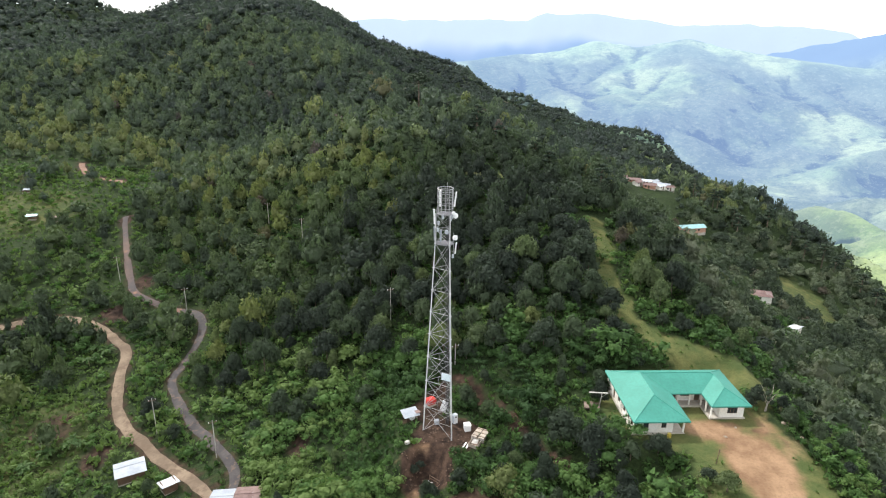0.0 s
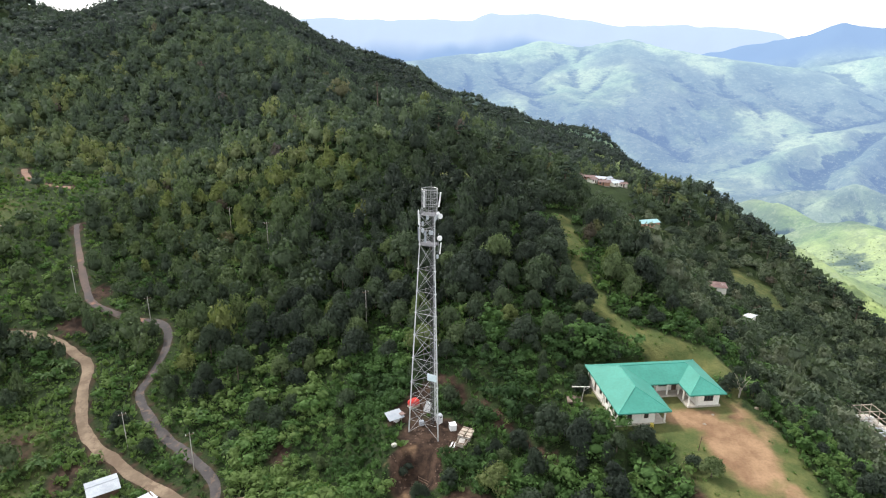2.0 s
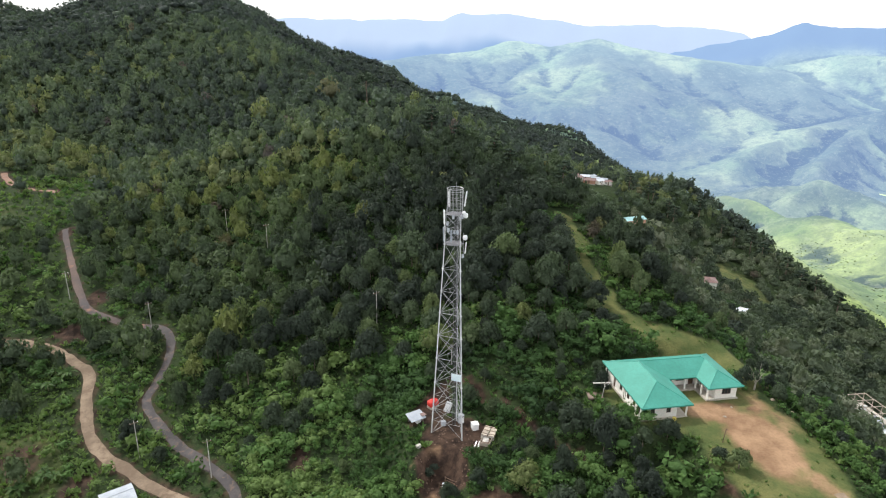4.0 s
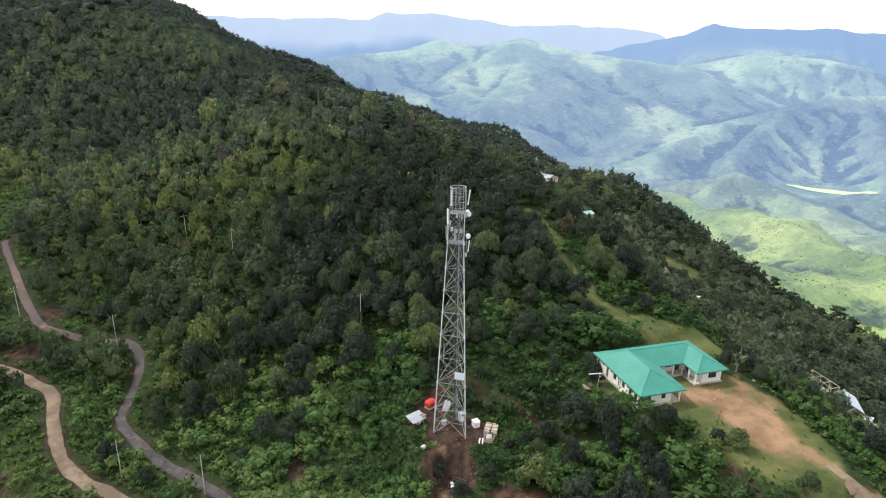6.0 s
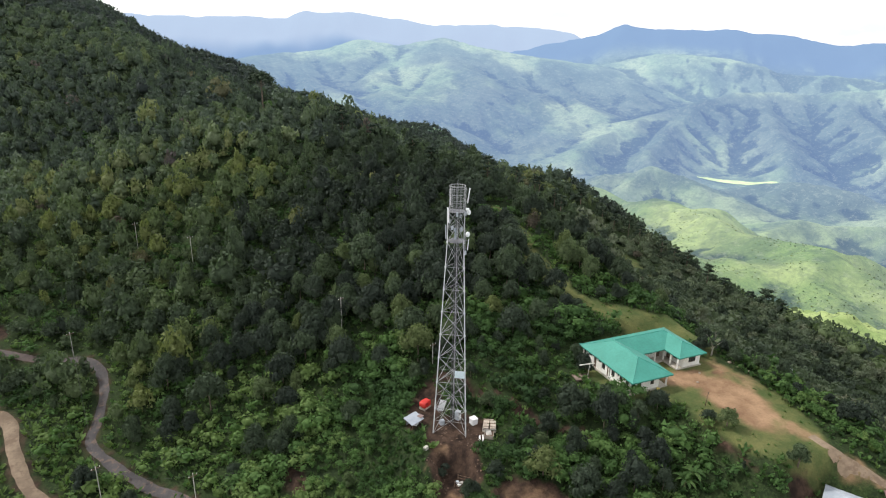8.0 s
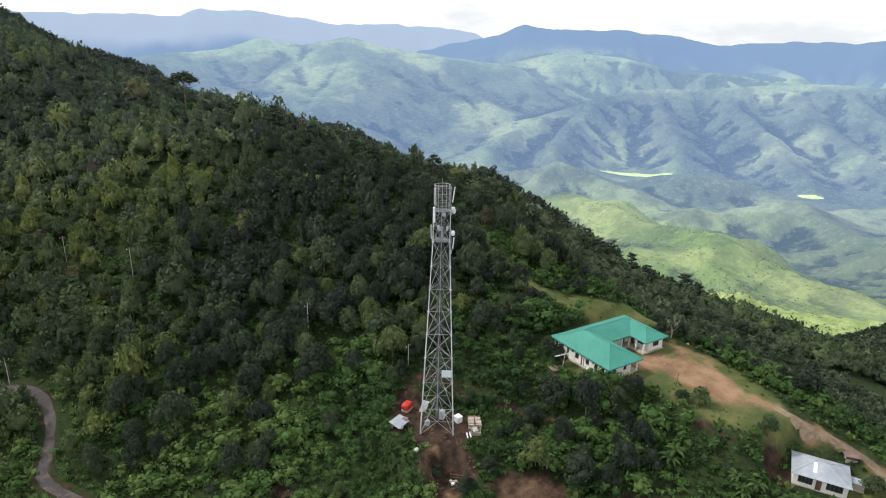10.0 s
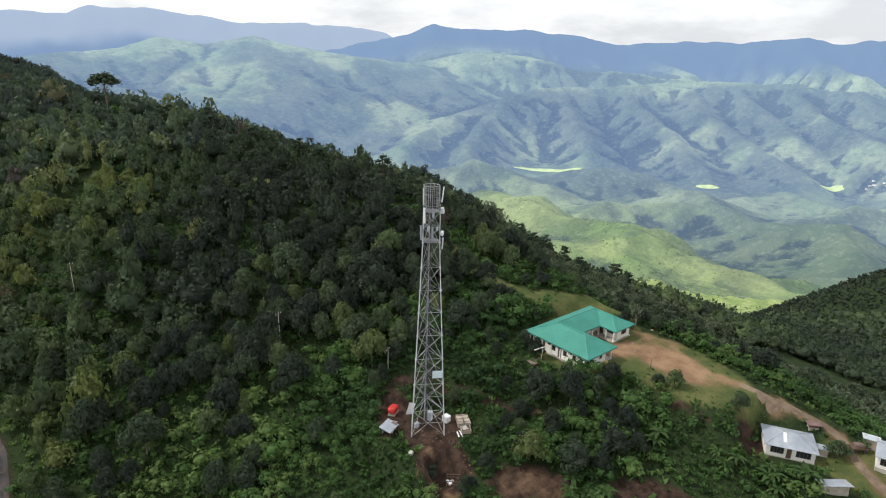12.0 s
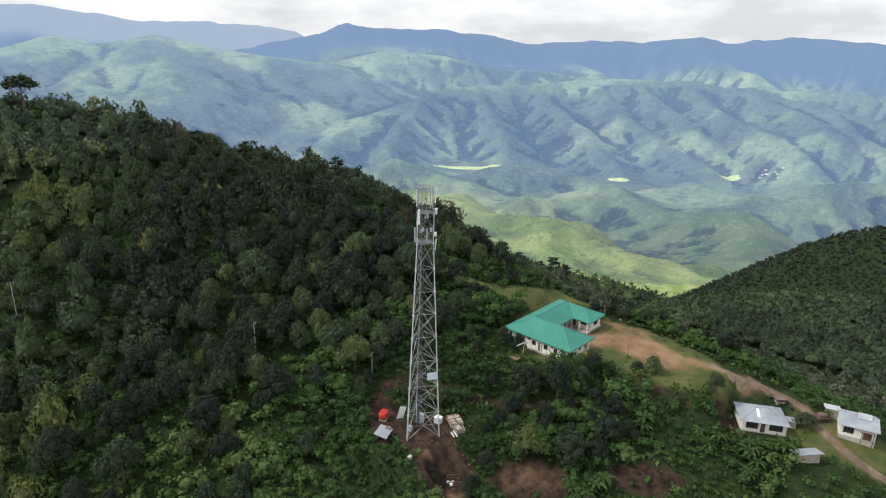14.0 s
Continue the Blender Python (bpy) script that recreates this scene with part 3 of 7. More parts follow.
def run_water():
    rng = np.random.RandomState(3)
    axis = EDGE + CELL * np.arange(SIDE)
    first = uncut_height(*np.meshgrid(axis, axis, indexing="ij"))
    h = first + rng.uniform(-2, 2, first.shape)
    steps = [(1, 0), (-1, 0), (0, 1), (0, -1), (1, 1), (1, -1), (-1, 1), (-1, -1)]
    for turn in range(14):
        pad = np.pad(h, 1, mode="edge")
        drops = np.stack([(h - pad[1 + a:1 + a + SIDE, 1 + b:1 + b + SIDE]) / math.hypot(a, b) for a, b in steps])
        best = drops.argmax(0)
        drop = np.maximum(drops.max(0), 0)
        di, dj = np.array([a for a, b in steps])[best], np.array([b for a, b in steps])[best]
        i, j = [q.ravel() for q in np.meshgrid(np.arange(SIDE), np.arange(SIDE), indexing="ij")]
        count = np.zeros(SIDE * SIDE)
        for _ in range(90):
            k = i * SIDE + j
            count += np.bincount(k, minlength=SIDE * SIDE)
            moving = drop.ravel()[k] > 0
            i, j = i[moving], j[moving]
            k = k[moving]
            i, j = np.clip(i + di.ravel()[k], 0, SIDE - 1), np.clip(j + dj.ravel()[k], 0, SIDE - 1)
        flow = count.reshape(h.shape)
        cut = np.minimum(0.14 * np.sqrt(flow) * drop, 0.6 * drop)
        h = h - cut
        pad = np.pad(h, 1, mode="edge")
        h = h + 0.02 * (pad[2:, 1:-1] + pad[:-2, 1:-1] + pad[1:-1, 2:] + pad[1:-1, :-2] - 4 * h)
    return h - first


CUT = run_water()


def from_grid(grid, x, y):
    u, v = np.clip((x - EDGE) / CELL, 0, SIDE - 1.001), np.clip((y - EDGE) / CELL, 0, SIDE - 1.001)
    i, j = u.astype(int), v.astype(int)
    f, g = u - i, v - j
    return (grid[i, j] * (1 - f) + grid[i + 1, j] * f) * (1 - g) + (grid[i, j + 1] * (1 - f) + grid[i + 1, j + 1] * f) * g


def height(x, y):
    """The ground's height at x, y."""
    x, y = np.asarray(x, float), np.asarray(y, float)
    away = smooth(np.hypot(x - 40, y - 150), 420, 800) * np.maximum(far_share(x, y), smooth(x - 0.45 * (y - 700), 150, 420))
    return uncut_height(x, y) + away * 0.75 * gentle(x, y) * (1 - smooth(np.hypot(x, y), 4000, 4300)) * from_grid(CUT, x, y)


def along(points, step):
    """Points at even steps along a smooth line through the given ones."""
    p = np.array([points[0], *points, points[-1]], float)
    out = []
    for a, b, c, d in zip(p, p[1:], p[2:], p[3:]):
        n = max(2, int(np.hypot(*(c - b)) / step))
        for k in range(n):
            t = k / n
            out.append(0.5 * (2 * b + (c - a) * t + (2 * a - 5 * b + 4 * c - d) * t * t + (3 * b - a - 3 * c + d) * t ** 3))
    out.append(p[-1])
    return np.array(out)


def off_line(x, y, line):
    """Distance in plan from x, y to a line of points."""
    x, y = np.asarray(x, float), np.asarray(y, float)
    best = np.full(x.shape, 1e9)
    for (ax, ay), (bx, by) in zip(line, line[1:]):
        dx, dy = bx - ax, by - ay
        t = np.clip(((x - ax) * dx + (y - ay) * dy) / (dx * dx + dy * dy + 1e-9), 0, 1)
        best = np.minimum(best, np.hypot(x - ax - t * dx, y - ay - t * dy))
    return best


LOWER_ROAD = along([(-125, 146), (-107, 151), (-93.6, 153.2), (-84.8, 150.2), (-76.8, 144.8), (-70.5, 137.8), (-68.4, 130), (-66.3, 122.5), (-63.2, 116),
                    (-57.4, 109.3), (-49.3, 101.5), (-41.6, 94.9), (-36.7, 90.5), (-31, 82), (-28, 70)], 2.0)
UPPER_ROAD = along([(-98, 206), (-95, 198), (-88.2, 182.5), (-83.2, 171.7), (-78, 162.6), (-68, 155.4), (-59.5, 152), (-54.4, 146), (-53.7, 133),
                    (-55.2, 126), (-52, 119.2), (-46.5, 111.5), (-40.2, 104.4), (-35.3, 98.5), (-32.3, 92.5), (-32.5, 86)], 2.0)
HIGH_TRACK = along([(-139, 262), (-134, 253), (-125.7, 243.6), (-112, 238.5)], 2.0)
RIDGE_TRACK = along([(84, 776), (96, 783), (110, 789), (126, 795)], 4.0)
HOUSE_TRACK = along([(54, 63), (54.5, 57), (57.2, 51.5), (56.5, 46.5), (53.6, 42), (51.6, 38), (50.8, 33), (50, 22)], 1.5)
TOWER_PATH = along([(4, 104), (7.7, 105.1), (11, 101.5), (13.5, 97.7), (16.2, 93), (18.2, 89), (20.3, 84.6), (24, 80)], 1.5)
PIT_RIM = along([(-0.4, 81.6), (-2.4, 83.2), (-3.4, 85.2), (-2.6, 87.0), (-0.4, 88.3), (2.3, 88.6)], 0.7)
GRASS_STRIP = along([(47, 158), (44.4, 140), (43, 126), (44, 114.5), (48.5, 107), (54, 102.8), (59, 99), (61, 92)], 2.0)


def spread(n0, n1, fine, growth_lo, growth_hi, lo, hi):
    """Grid lines: even between n0 and n1, wider and wider outside."""
    mid = list(np.arange(n0, n1 + fine / 2, fine))
    up, v = [], n1
    while v < hi:
        v += fine + growth_hi * (v - n1)
        up.append(min(v, hi))
    down, v = [], n0
    while v > lo:
        v -= fine + growth_lo * (n0 - v)
        down.append(max(v, lo))
    return np.array(down[::-1] + mid + up)


GX, GY = spread(-104, 74, 1.7, 0.04, 0.0112, -1500, 5200), spread(46, 150, 1.7, 0.06, 0.0112, -900, 5200)
MX, MY = np.meshgrid(GX, GY, indexing="ij")
MZ = height(MX, MY)


def ground_z(x, y):
    """Height of the ground mesh at x, y."""
    x, y = np.asarray(x, float), np.asarray(y, float)
    i = np.clip(np.searchsorted(GX, x) - 1, 0, len(GX) - 2)
    j = np.clip(np.searchsorted(GY, y) - 1, 0, len(GY) - 2)
    f, g = (x - GX[i]) / (GX[i + 1] - GX[i]), (y - GY[j]) / (GY[j + 1] - GY[j])
    return (MZ[i, j] * (1 - f) + MZ[i + 1, j] * f) * (1 - g) + (MZ[i, j + 1] * (1 - f) + MZ[i + 1, j + 1] * f) * g


def oval(x, y, cx, cy, rx, ry, turn=0.0):
    c, s = math.cos(radians(turn)), math.sin(radians(turn))
    u, v = (x - cx) * c + (y - cy) * s, -(x - cx) * s + (y - cy) * c
    return np.hypot(u / rx, v / ry)


def soil_cover(x, y):
    k = 1 - smooth(oval(x, y, 5.2, 91.4, 6.2, 5.6), 0.75, 1.15)
    k = np.maximum(k, 0.9 * (1 - smooth(oval(x, y, 2.6, 100, 3.6, 5.5, -35), 0.7, 1.15)))
    k = np.maximum(k, 0.7 * (1 - smooth(oval(x, y, -1.0, 96.4, 2.0, 1.8), 0.8, 1.15)))
    k = np.maximum(k, 1 - smooth(oval(x, y, 1.4, 84.6, 4.6, 5.2, 25), 0.78, 1.12))
    k = np.maximum(k, 1 - smooth(oval(x, y, 9.6, 73.2, 7.2, 4.4, -48), 0.8, 1.1))
    k = np.maximum(k, 1 - smooth(oval(x, y, 23, 60.5, 7.5, 3.4, -52), 0.6, 1.2))
    k = np.maximum(k, 0.6 * (1 - smooth(oval(x, y, 40.2, 66, 1.5, 7.5, 5), 0.5, 1.2)))
    k = np.maximum(k, 1 - smooth(oval(x, y, 45.2, 55.8, 2.6, 3.6, -20), 0.7, 1.2))
    k = np.maximum(k, 0.7 * (1 - smooth(oval(x, y, 55.2, 83.0, 3.6, 1.0, -25), 0.5, 1.2)))
    k = np.maximum(k, 0.65 * (1 - smooth(oval(x, y, 57.6, 80.2, 2.6, 0.8, -50), 0.5, 1.2)))
    k = np.maximum(k, 0.65 * (1 - smooth(oval(x, y, -75, 112, 6, 6), 0.6, 1.2)))
    k = np.maximum(k, 0.65 * (1 - smooth(oval(x, y, -62, 103, 3.5, 6), 0.6, 1.2)))
    k = np.maximum(k, 0.75 * (1 - smooth(oval(x, y, -22, 98, 2.5, 5), 0.6, 1.2)))
    k = np.maximum(k, 0.6 * (1 - smooth(off_line(x, y, LOWER_ROAD), 1.6, 3.4)))
    k = np.maximum(k, 0.55 * (1 - smooth(off_line(x, y, UPPER_ROAD), 1.3, 2.9)))
    k = np.maximum(k, 1.0 * (1 - smooth(oval(x, y, -79, 154, 6, 3.2, -15), 0.6, 1.2)))
    k = np.maximum(k, 0.8 * (1 - smooth(off_line(x, y, HIGH_TRACK), 1.5, 3.5)))
    k = np.maximum(k, 0.9 * (1 - smooth(oval(x, y, -77.5, 168, 2.6, 4.5, 20), 0.7, 1.15)))
    k = np.maximum(k, 0.8 * (1 - smooth(oval(x, y, -96.5, 203, 3.0, 5.0), 0.7, 1.15)))
    k = np.maximum(k, 0.75 * (1 - smooth(off_line(x, y, RIDGE_TRACK), 2.0, 4.5)))
    k = np.maximum(k, 0.75 * (1 - smooth(oval(x, y, 128, 335, 12, 11), 0.6, 1.1)))
    k = np.maximum(k, 0.75 * (1 - smooth(oval(x, y, 126, 121, 10, 11), 0.6, 1.1)))
    k = np.maximum(k, 0.85 * (1 - smooth(off_line(x, y, TOWER_PATH), 0.6, 1.7)))
    return k


def sand_cover(x, y):
    k = 1 - smooth(oval(x, y, 50.8, 75.0, 5.9, 11.0, -10), 0.45, 1.2)
    k = np.maximum(k, 0.9 * (1 - smooth(oval(x, y, 47.5, 84, 5.5, 3.0), 0.7, 1.2)))
    k = np.maximum(k, 0.5 * (1 - smooth(oval(x, y, 57.2, 83, 2.2, 8, 12), 0.6, 1.2)))
    k = np.maximum(k, 0.6 * (1 - smooth(off_line(x, y, [(51.5, 70), (54, 63)]), 1.0, 2.6)))
    k = np.maximum(k, 0.45 * (1 - smooth(off_line(x, y, PIT_RIM), 0.3, 0.9)))
    k = np.maximum(k, 0.5 * (1 - smooth(oval(x, y, -0.6, 80.4, 2.4, 1.5), 0.6, 1.15)))
    k = np.maximum(k, 0.36 * (1 - smooth(oval(x, y, 9.6, 73.2, 6.8, 4.0, -48), 0.8, 1.1)))
    return np.maximum(k, 0.55 * (1 - smooth(off_line(x, y, HOUSE_TRACK), 0.9, 1.9)))


def grass_cover(x, y):
    k = 1 - smooth(off_line(x, y, GRASS_STRIP) + 4.0 * (value_noise(x, y, 7, 61) - 0.5) + 2.0 * (value_noise(x, y, 2.5, 62) - 0.5), 1.2, 4.2)
    k = np.maximum(k, 1 - smooth(oval(x, y, 50, 74, 9.5, 17.5, -6), 0.85, 1.1))
    k = np.maximum(k, 1 - smooth(oval(x, y, 44.5, 90, 13.5, 11.5), 0.85, 1.1))
    k = np.maximum(k, 1 - smooth(oval(x, y, 21.5, 191, 9, 5, -15), 0.7, 1.1))
    k = np.maximum(k, 0.52 * (1 - smooth(oval(x, y, -137, 214, 30, 24, -20), 0.5, 1.15)))
    k = np.maximum(k, 1 - smooth(oval(x, y, 53, 40, 5.5, 9, 15), 0.8, 1.15))
    k = np.maximum(k, 0.5 * (1 - smooth(oval(x, y, -78, 106, 14, 17), 0.8, 1.15)))
    k = np.maximum(k, 0.62 * (1 - smooth(oval(x, y, 164, 236, 13, 32, -12) + 0.5 * (value_noise(x, y, 8, 63) - 0.5), 0.7, 1.15)))
    return np.maximum(k, 0.8 * (1 - smooth(oval(x, y, 96, 96, 7, 22, -20), 0.7, 1.15)))


def meadow_cover(x, y):
    """Open grass far down the slopes and across the valley."""
    k = smooth(np.hypot(x - 40, y - 150), 260, 420) * smooth(x + 0.25 * (y - 300), 190, 320)
    wooded = np.maximum(1 - smooth(oval(x, y, 330, 80, 150, 210), 0.8, 1.1), 1 - smooth(oval(x, y, 640, 120, 260, 190), 0.75, 1.1))
    wooded = np.maximum(wooded, 1 - smooth(oval(x, y, 230, 830, 250, 230), 0.8, 1.1))
    return k * (1 - wooded)


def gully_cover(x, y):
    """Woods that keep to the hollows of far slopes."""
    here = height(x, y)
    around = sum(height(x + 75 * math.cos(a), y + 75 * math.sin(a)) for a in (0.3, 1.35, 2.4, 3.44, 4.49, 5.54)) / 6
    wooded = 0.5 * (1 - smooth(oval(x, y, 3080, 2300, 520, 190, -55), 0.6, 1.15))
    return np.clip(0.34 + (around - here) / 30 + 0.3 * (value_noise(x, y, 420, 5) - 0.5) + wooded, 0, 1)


def array_mesh(name, verts, tris, mats, tint=None, slots=None, even=True):
    """A mesh from arrays of corners and triangles."""
    me = bpy.data.meshes.new(name)
    me.vertices.add(len(verts))
    me.vertices.foreach_set("co", np.asarray(verts, np.float32).ravel())
    me.loops.add(len(tris) * tris.shape[1])
    me.loops.foreach_set("vertex_index", np.asarray(tris, np.int32).ravel())
    me.polygons.add(len(tris))
    me.polygons.foreach_set("loop_start", np.arange(0, len(tris) * tris.shape[1], tris.shape[1], dtype=np.int32))
    for m in mats:
        me.materials.append(m)
    if slots is not None:
        me.polygons.foreach_set("material_index", np.asarray(slots, np.int32))
    if tint is not None:
        me.attributes.new("tint", "FLOAT", "POINT").data.foreach_set("value", np.asarray(tint, np.float32))
    me.polygons.foreach_set("use_smooth", np.full(len(tris), even))
    me.update(calc_edges=True)
    return me


def build_ground():
    nx, ny = MX.shape
    idx = np.arange(nx * ny).reshape(nx, ny)
    quads = np.stack([idx[:-1, :-1], idx[1:, :-1], idx[1:, 1:], idx[:-1, 1:]], -1).reshape(-1, 4)
    verts = np.stack([MX.ravel(), MY.ravel(), MZ.ravel()], -1)
    centre = verts[quads].mean(1)
    far = np.hypot(centre[:, 0], centre[:, 1]) > 820
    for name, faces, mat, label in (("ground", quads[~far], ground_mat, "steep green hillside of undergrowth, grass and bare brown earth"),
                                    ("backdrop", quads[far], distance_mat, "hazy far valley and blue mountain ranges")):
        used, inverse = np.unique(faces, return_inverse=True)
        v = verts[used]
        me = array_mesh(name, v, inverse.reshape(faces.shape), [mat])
        if name == "ground":
            for key, cover in (("soil", soil_cover), ("sand", sand_cover), ("grass", grass_cover), ("meadow", meadow_cover)):
                me.attributes.new(key, "FLOAT", "POINT").data.foreach_set("value", cover(v[:, 0], v[:, 1]).astype(np.float32))
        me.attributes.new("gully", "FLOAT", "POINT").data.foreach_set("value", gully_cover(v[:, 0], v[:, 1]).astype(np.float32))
        tagged(new(name, me), label, name, kind="structure")


build_ground()


def build_field(x, y, long, wide, turn):
    """A level bright field on the valley's floor."""
    n, m = 16, 6
    u, v = np.meshgrid(np.linspace(-1, 1, n), np.linspace(-1, 1, m), indexing="ij")
    edge = 1 - 0.35 * value_noise(x + 60 * u, y + 60 * v, 30, 52)
    u, v = u * long * edge, v * wide * edge * np.sqrt(1 - 0.7 * u * u)
    c, s = math.cos(radians(turn)), math.sin(radians(turn))
    px, py = x + u * c - v * s, y + u * s + v * c
    verts = np.stack([px, py, ground_z(px, py) + 2.5], -1).reshape(-1, 3)
    idx = np.arange(n * m).reshape(n, m)
    quads = np.stack([idx[:-1, :-1], idx[1:, :-1], idx[1:, 1:], idx[:-1, 1:]], -1).reshape(-1, 4)
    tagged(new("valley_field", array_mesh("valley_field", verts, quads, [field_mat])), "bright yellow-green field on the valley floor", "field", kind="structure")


for spot in ((1815, 1610, 150, 34, -47), (2060, 1090, 46, 20, -47), (2361, 797, 42, 24, -55)):
    build_field(*spot)


def build_road(name, line, width, mat, label, lift=0.1):
    """A road laid over the ground, with an uneven edge."""
    fine = along(line[::2], 0.8)
    d = np.gradient(fine, axis=0)
    d /= np.hypot(d[:, 0], d[:, 1])[:, None]
    side = np.stack([-d[:, 1], d[:, 0]], -1)
    across = np.linspace(-1, 1, 7)
    n = len(fine)
    wob = width / 2 * (0.7 + 0.5 * value_noise(fine[:, 0], fine[:, 1], 4.0, 11) + 0.3 * value_noise(fine[:, 0], fine[:, 1], 1.4, 13))
    wob2 = width / 2 * (0.7 + 0.5 * value_noise(fine[:, 0], fine[:, 1], 4.0, 12) + 0.3 * value_noise(fine[:, 0], fine[:, 1], 1.4, 14))
    reach = np.where(across[None, :] < 0, wob[:, None], wob2[:, None]) * across[None, :]
    p = fine[:, None, :] + side[:, None, :] * reach[:, :, None]
    z = ground_z(p[..., 0], p[..., 1]) + lift - 0.06 * (np.abs(np.abs(across)[None, :] - 0.5) < 0.2) - 0.25 * (np.abs(across)[None, :] > 0.9)
    verts = np.concatenate([p, z[..., None]], -1).reshape(-1, 3)
    idx = np.arange(n * 7).reshape(n, 7)
    quads = np.stack([idx[:-1, :-1], idx[1:, :-1], idx[1:, 1:], idx[:-1, 1:]], -1).reshape(-1, 4)
    me = array_mesh(name, verts, quads[:, ::-1], [mat])
    me.polygons.foreach_set("use_smooth", np.ones(len(quads), bool))
    return tagged(new(name, me), label, "road", kind="structure")


build_road("road_lower", LOWER_ROAD, 2.8, dirt_road, "pale dirt road winding down the hillside")
build_road("road_upper", UPPER_ROAD[32:], 2.3, hard_road, "narrow worn grey road with earth edges")
build_road("road_upper_far", UPPER_ROAD[:34], 2.2, mixed_road, "narrow grey hillside road with red earth stretches")
build_road("track_high", HIGH_TRACK, 2.6, red_road, "reddish track cut into the upper slope")
build_road("track_ridge", RIDGE_TRACK, 3.4, dirt_road, "pale cut track on the far ridge")
build_road("track_house", HOUSE_TRACK, 1.9, dirt_road, "dirt track past the small houses")


# ---- plants ----
def icosphere_arrays(level):
    bm = bmesh.new()
    bmesh.ops.create_icosphere(bm, subdivisions=level, radius=1.0)
    v = np.array([q.co[:] for q in bm.verts])
    f = np.array([[q.index for q in face.verts] for face in bm.faces])
    bm.free()
    return v, f


BALL1 = icosphere_arrays(1)


def crown_arrays(rng, lobes, sprays, size, spray, flat=1.0, dome=0.0, core=0.7, filled=True):
    """A crown of unit height and width: uneven lobes covered with loose sprays of leaves, each lobe filled, or the crown as a whole."""
    V, F, n = [], [], 0
    bv, bf = BALL1
    if not filled:
        V.append(bv * np.array([0.5 * size, 0.5 * size, 0.24]) * core / 0.7 * rng.uniform(0.7, 1.15, (len(bv), 1)) + [0, 0, 0.5])
        F.append(bf)
        n += len(bv)
    for k in range(lobes):
        a = 2.4 * k + rng.uniform(-0.5, 0.5)
        h = ((k + 0.5) / lobes) ** 0.8
        reach = size * 0.58 * math.sqrt(rng.uniform(0.35, 1)) * (1 - 0.8 * h ** (2 - dome))
        c = np.array([reach * math.cos(a), reach * math.sin(a), 0.34 - 0.08 * dome + (0.46 + 0.14 * dome) * h])
        r = size * rng.uniform(0.3, 0.46) * (1.0 - (0.25 + 0.2 * dome) * h)
        if filled:
            V.append(bv * r * core * rng.uniform(0.8, 1.08, (len(bv), 1)) * np.array([1, 1, 0.75 * flat]) + c)
            F.append(bf + n)
            n += len(bv)
        d = rng.normal(size=(sprays, 3))
        d[:, 2] = np.abs(d[:, 2]) - 0.4
        d /= np.linalg.norm(d, axis=1)[:, None]
        e = d + [0, 0, 0.25] + 0.5 * rng.normal(size=(sprays, 3))
        e /= np.linalg.norm(e, axis=1)[:, None]
        u = np.cross(e, rng.normal(size=(sprays, 3)))
        u /= np.linalg.norm(u, axis=1)[:, None]
        v = np.cross(e, u)
        s = spray * rng.uniform(0.6, 1.3, (sprays, 1))
        o = c + d * r * rng.uniform(0.7, 1.1, (sprays, 1)) * np.array([1, 1, 0.75 * flat])
        squash = np.array([1, 1, 0.8])
        corners = np.stack([o - (0.55 * u + 0.35 * v) * s * squash, o + (0.55 * u - 0.3 * v) * s * squash, o + (0.1 * u + 0.75 * v + 0.2 * d) * s * squash], 1)
        V.append(corners.reshape(-1, 3))
        F.append(np.arange(3 * sprays).reshape(-1, 3) + n)
        n += 3 * sprays
    return np.concatenate(V), np.concatenate(F)


def tube_arrays(path, radii, sides):
    """A tapered limb along a path."""
    V, F = [], []
    path = np.array(path, float)
    for i, (p, r) in enumerate(zip(path, radii)):
        d = path[min(i + 1, len(path) - 1)] - path[max(i - 1, 0)]
        d /= np.linalg.norm(d) + 1e-9
        u = np.cross(d, (0.31, 0.95, 0.05))
        u /= np.linalg.norm(u)
        v = np.cross(d, u)
        for k in range(sides):
            a = 2 * math.pi * k / sides
            V.append(p + r * (math.cos(a) * u + math.sin(a) * v))
    for i in range(len(path) - 1):
        for k in range(sides):
            a, b = i * sides + k, i * sides + (k + 1) % sides
            F += [[a, b, b + sides], [a, b + sides, a + sides]]
    return np.array(V), np.array(F)


def merge(pieces):
    V, F, n = [], [], 0
    for v, f in pieces:
        V.append(v)
        F.append(f + n)
        n += len(v)
    return np.concatenate(V), np.concatenate(F)


def trunk_arrays(rng, sides=6, limbs=4, top=0.7):
    bend = rng.uniform(-0.05, 0.05, 2)
    stem = [(0, 0, -0.06), (bend[0] * 0.4, bend[1] * 0.4, 0.2), (bend[0], bend[1], 0.42), (bend[0] * 1.6, bend[1] * 1.4, top)]
    pieces = [tube_arrays(stem, (0.036, 0.027, 0.02, 0.008), sides)]
    for k in range(limbs):
        a = 2 * math.pi * k / limbs + rng.uniform(-0.5, 0.5)
        z = rng.uniform(0.25, 0.45)
        r = rng.uniform(0.18, 0.3)
        pieces.append(tube_arrays([(bend[0] * z, bend[1] * z, z), (0.5 * r * math.cos(a), 0.5 * r * math.sin(a), z + 0.14),
                                   (r * math.cos(a), r * math.sin(a), z + 0.3)], (0.015, 0.01, 0.004), 4))
    return merge(pieces)


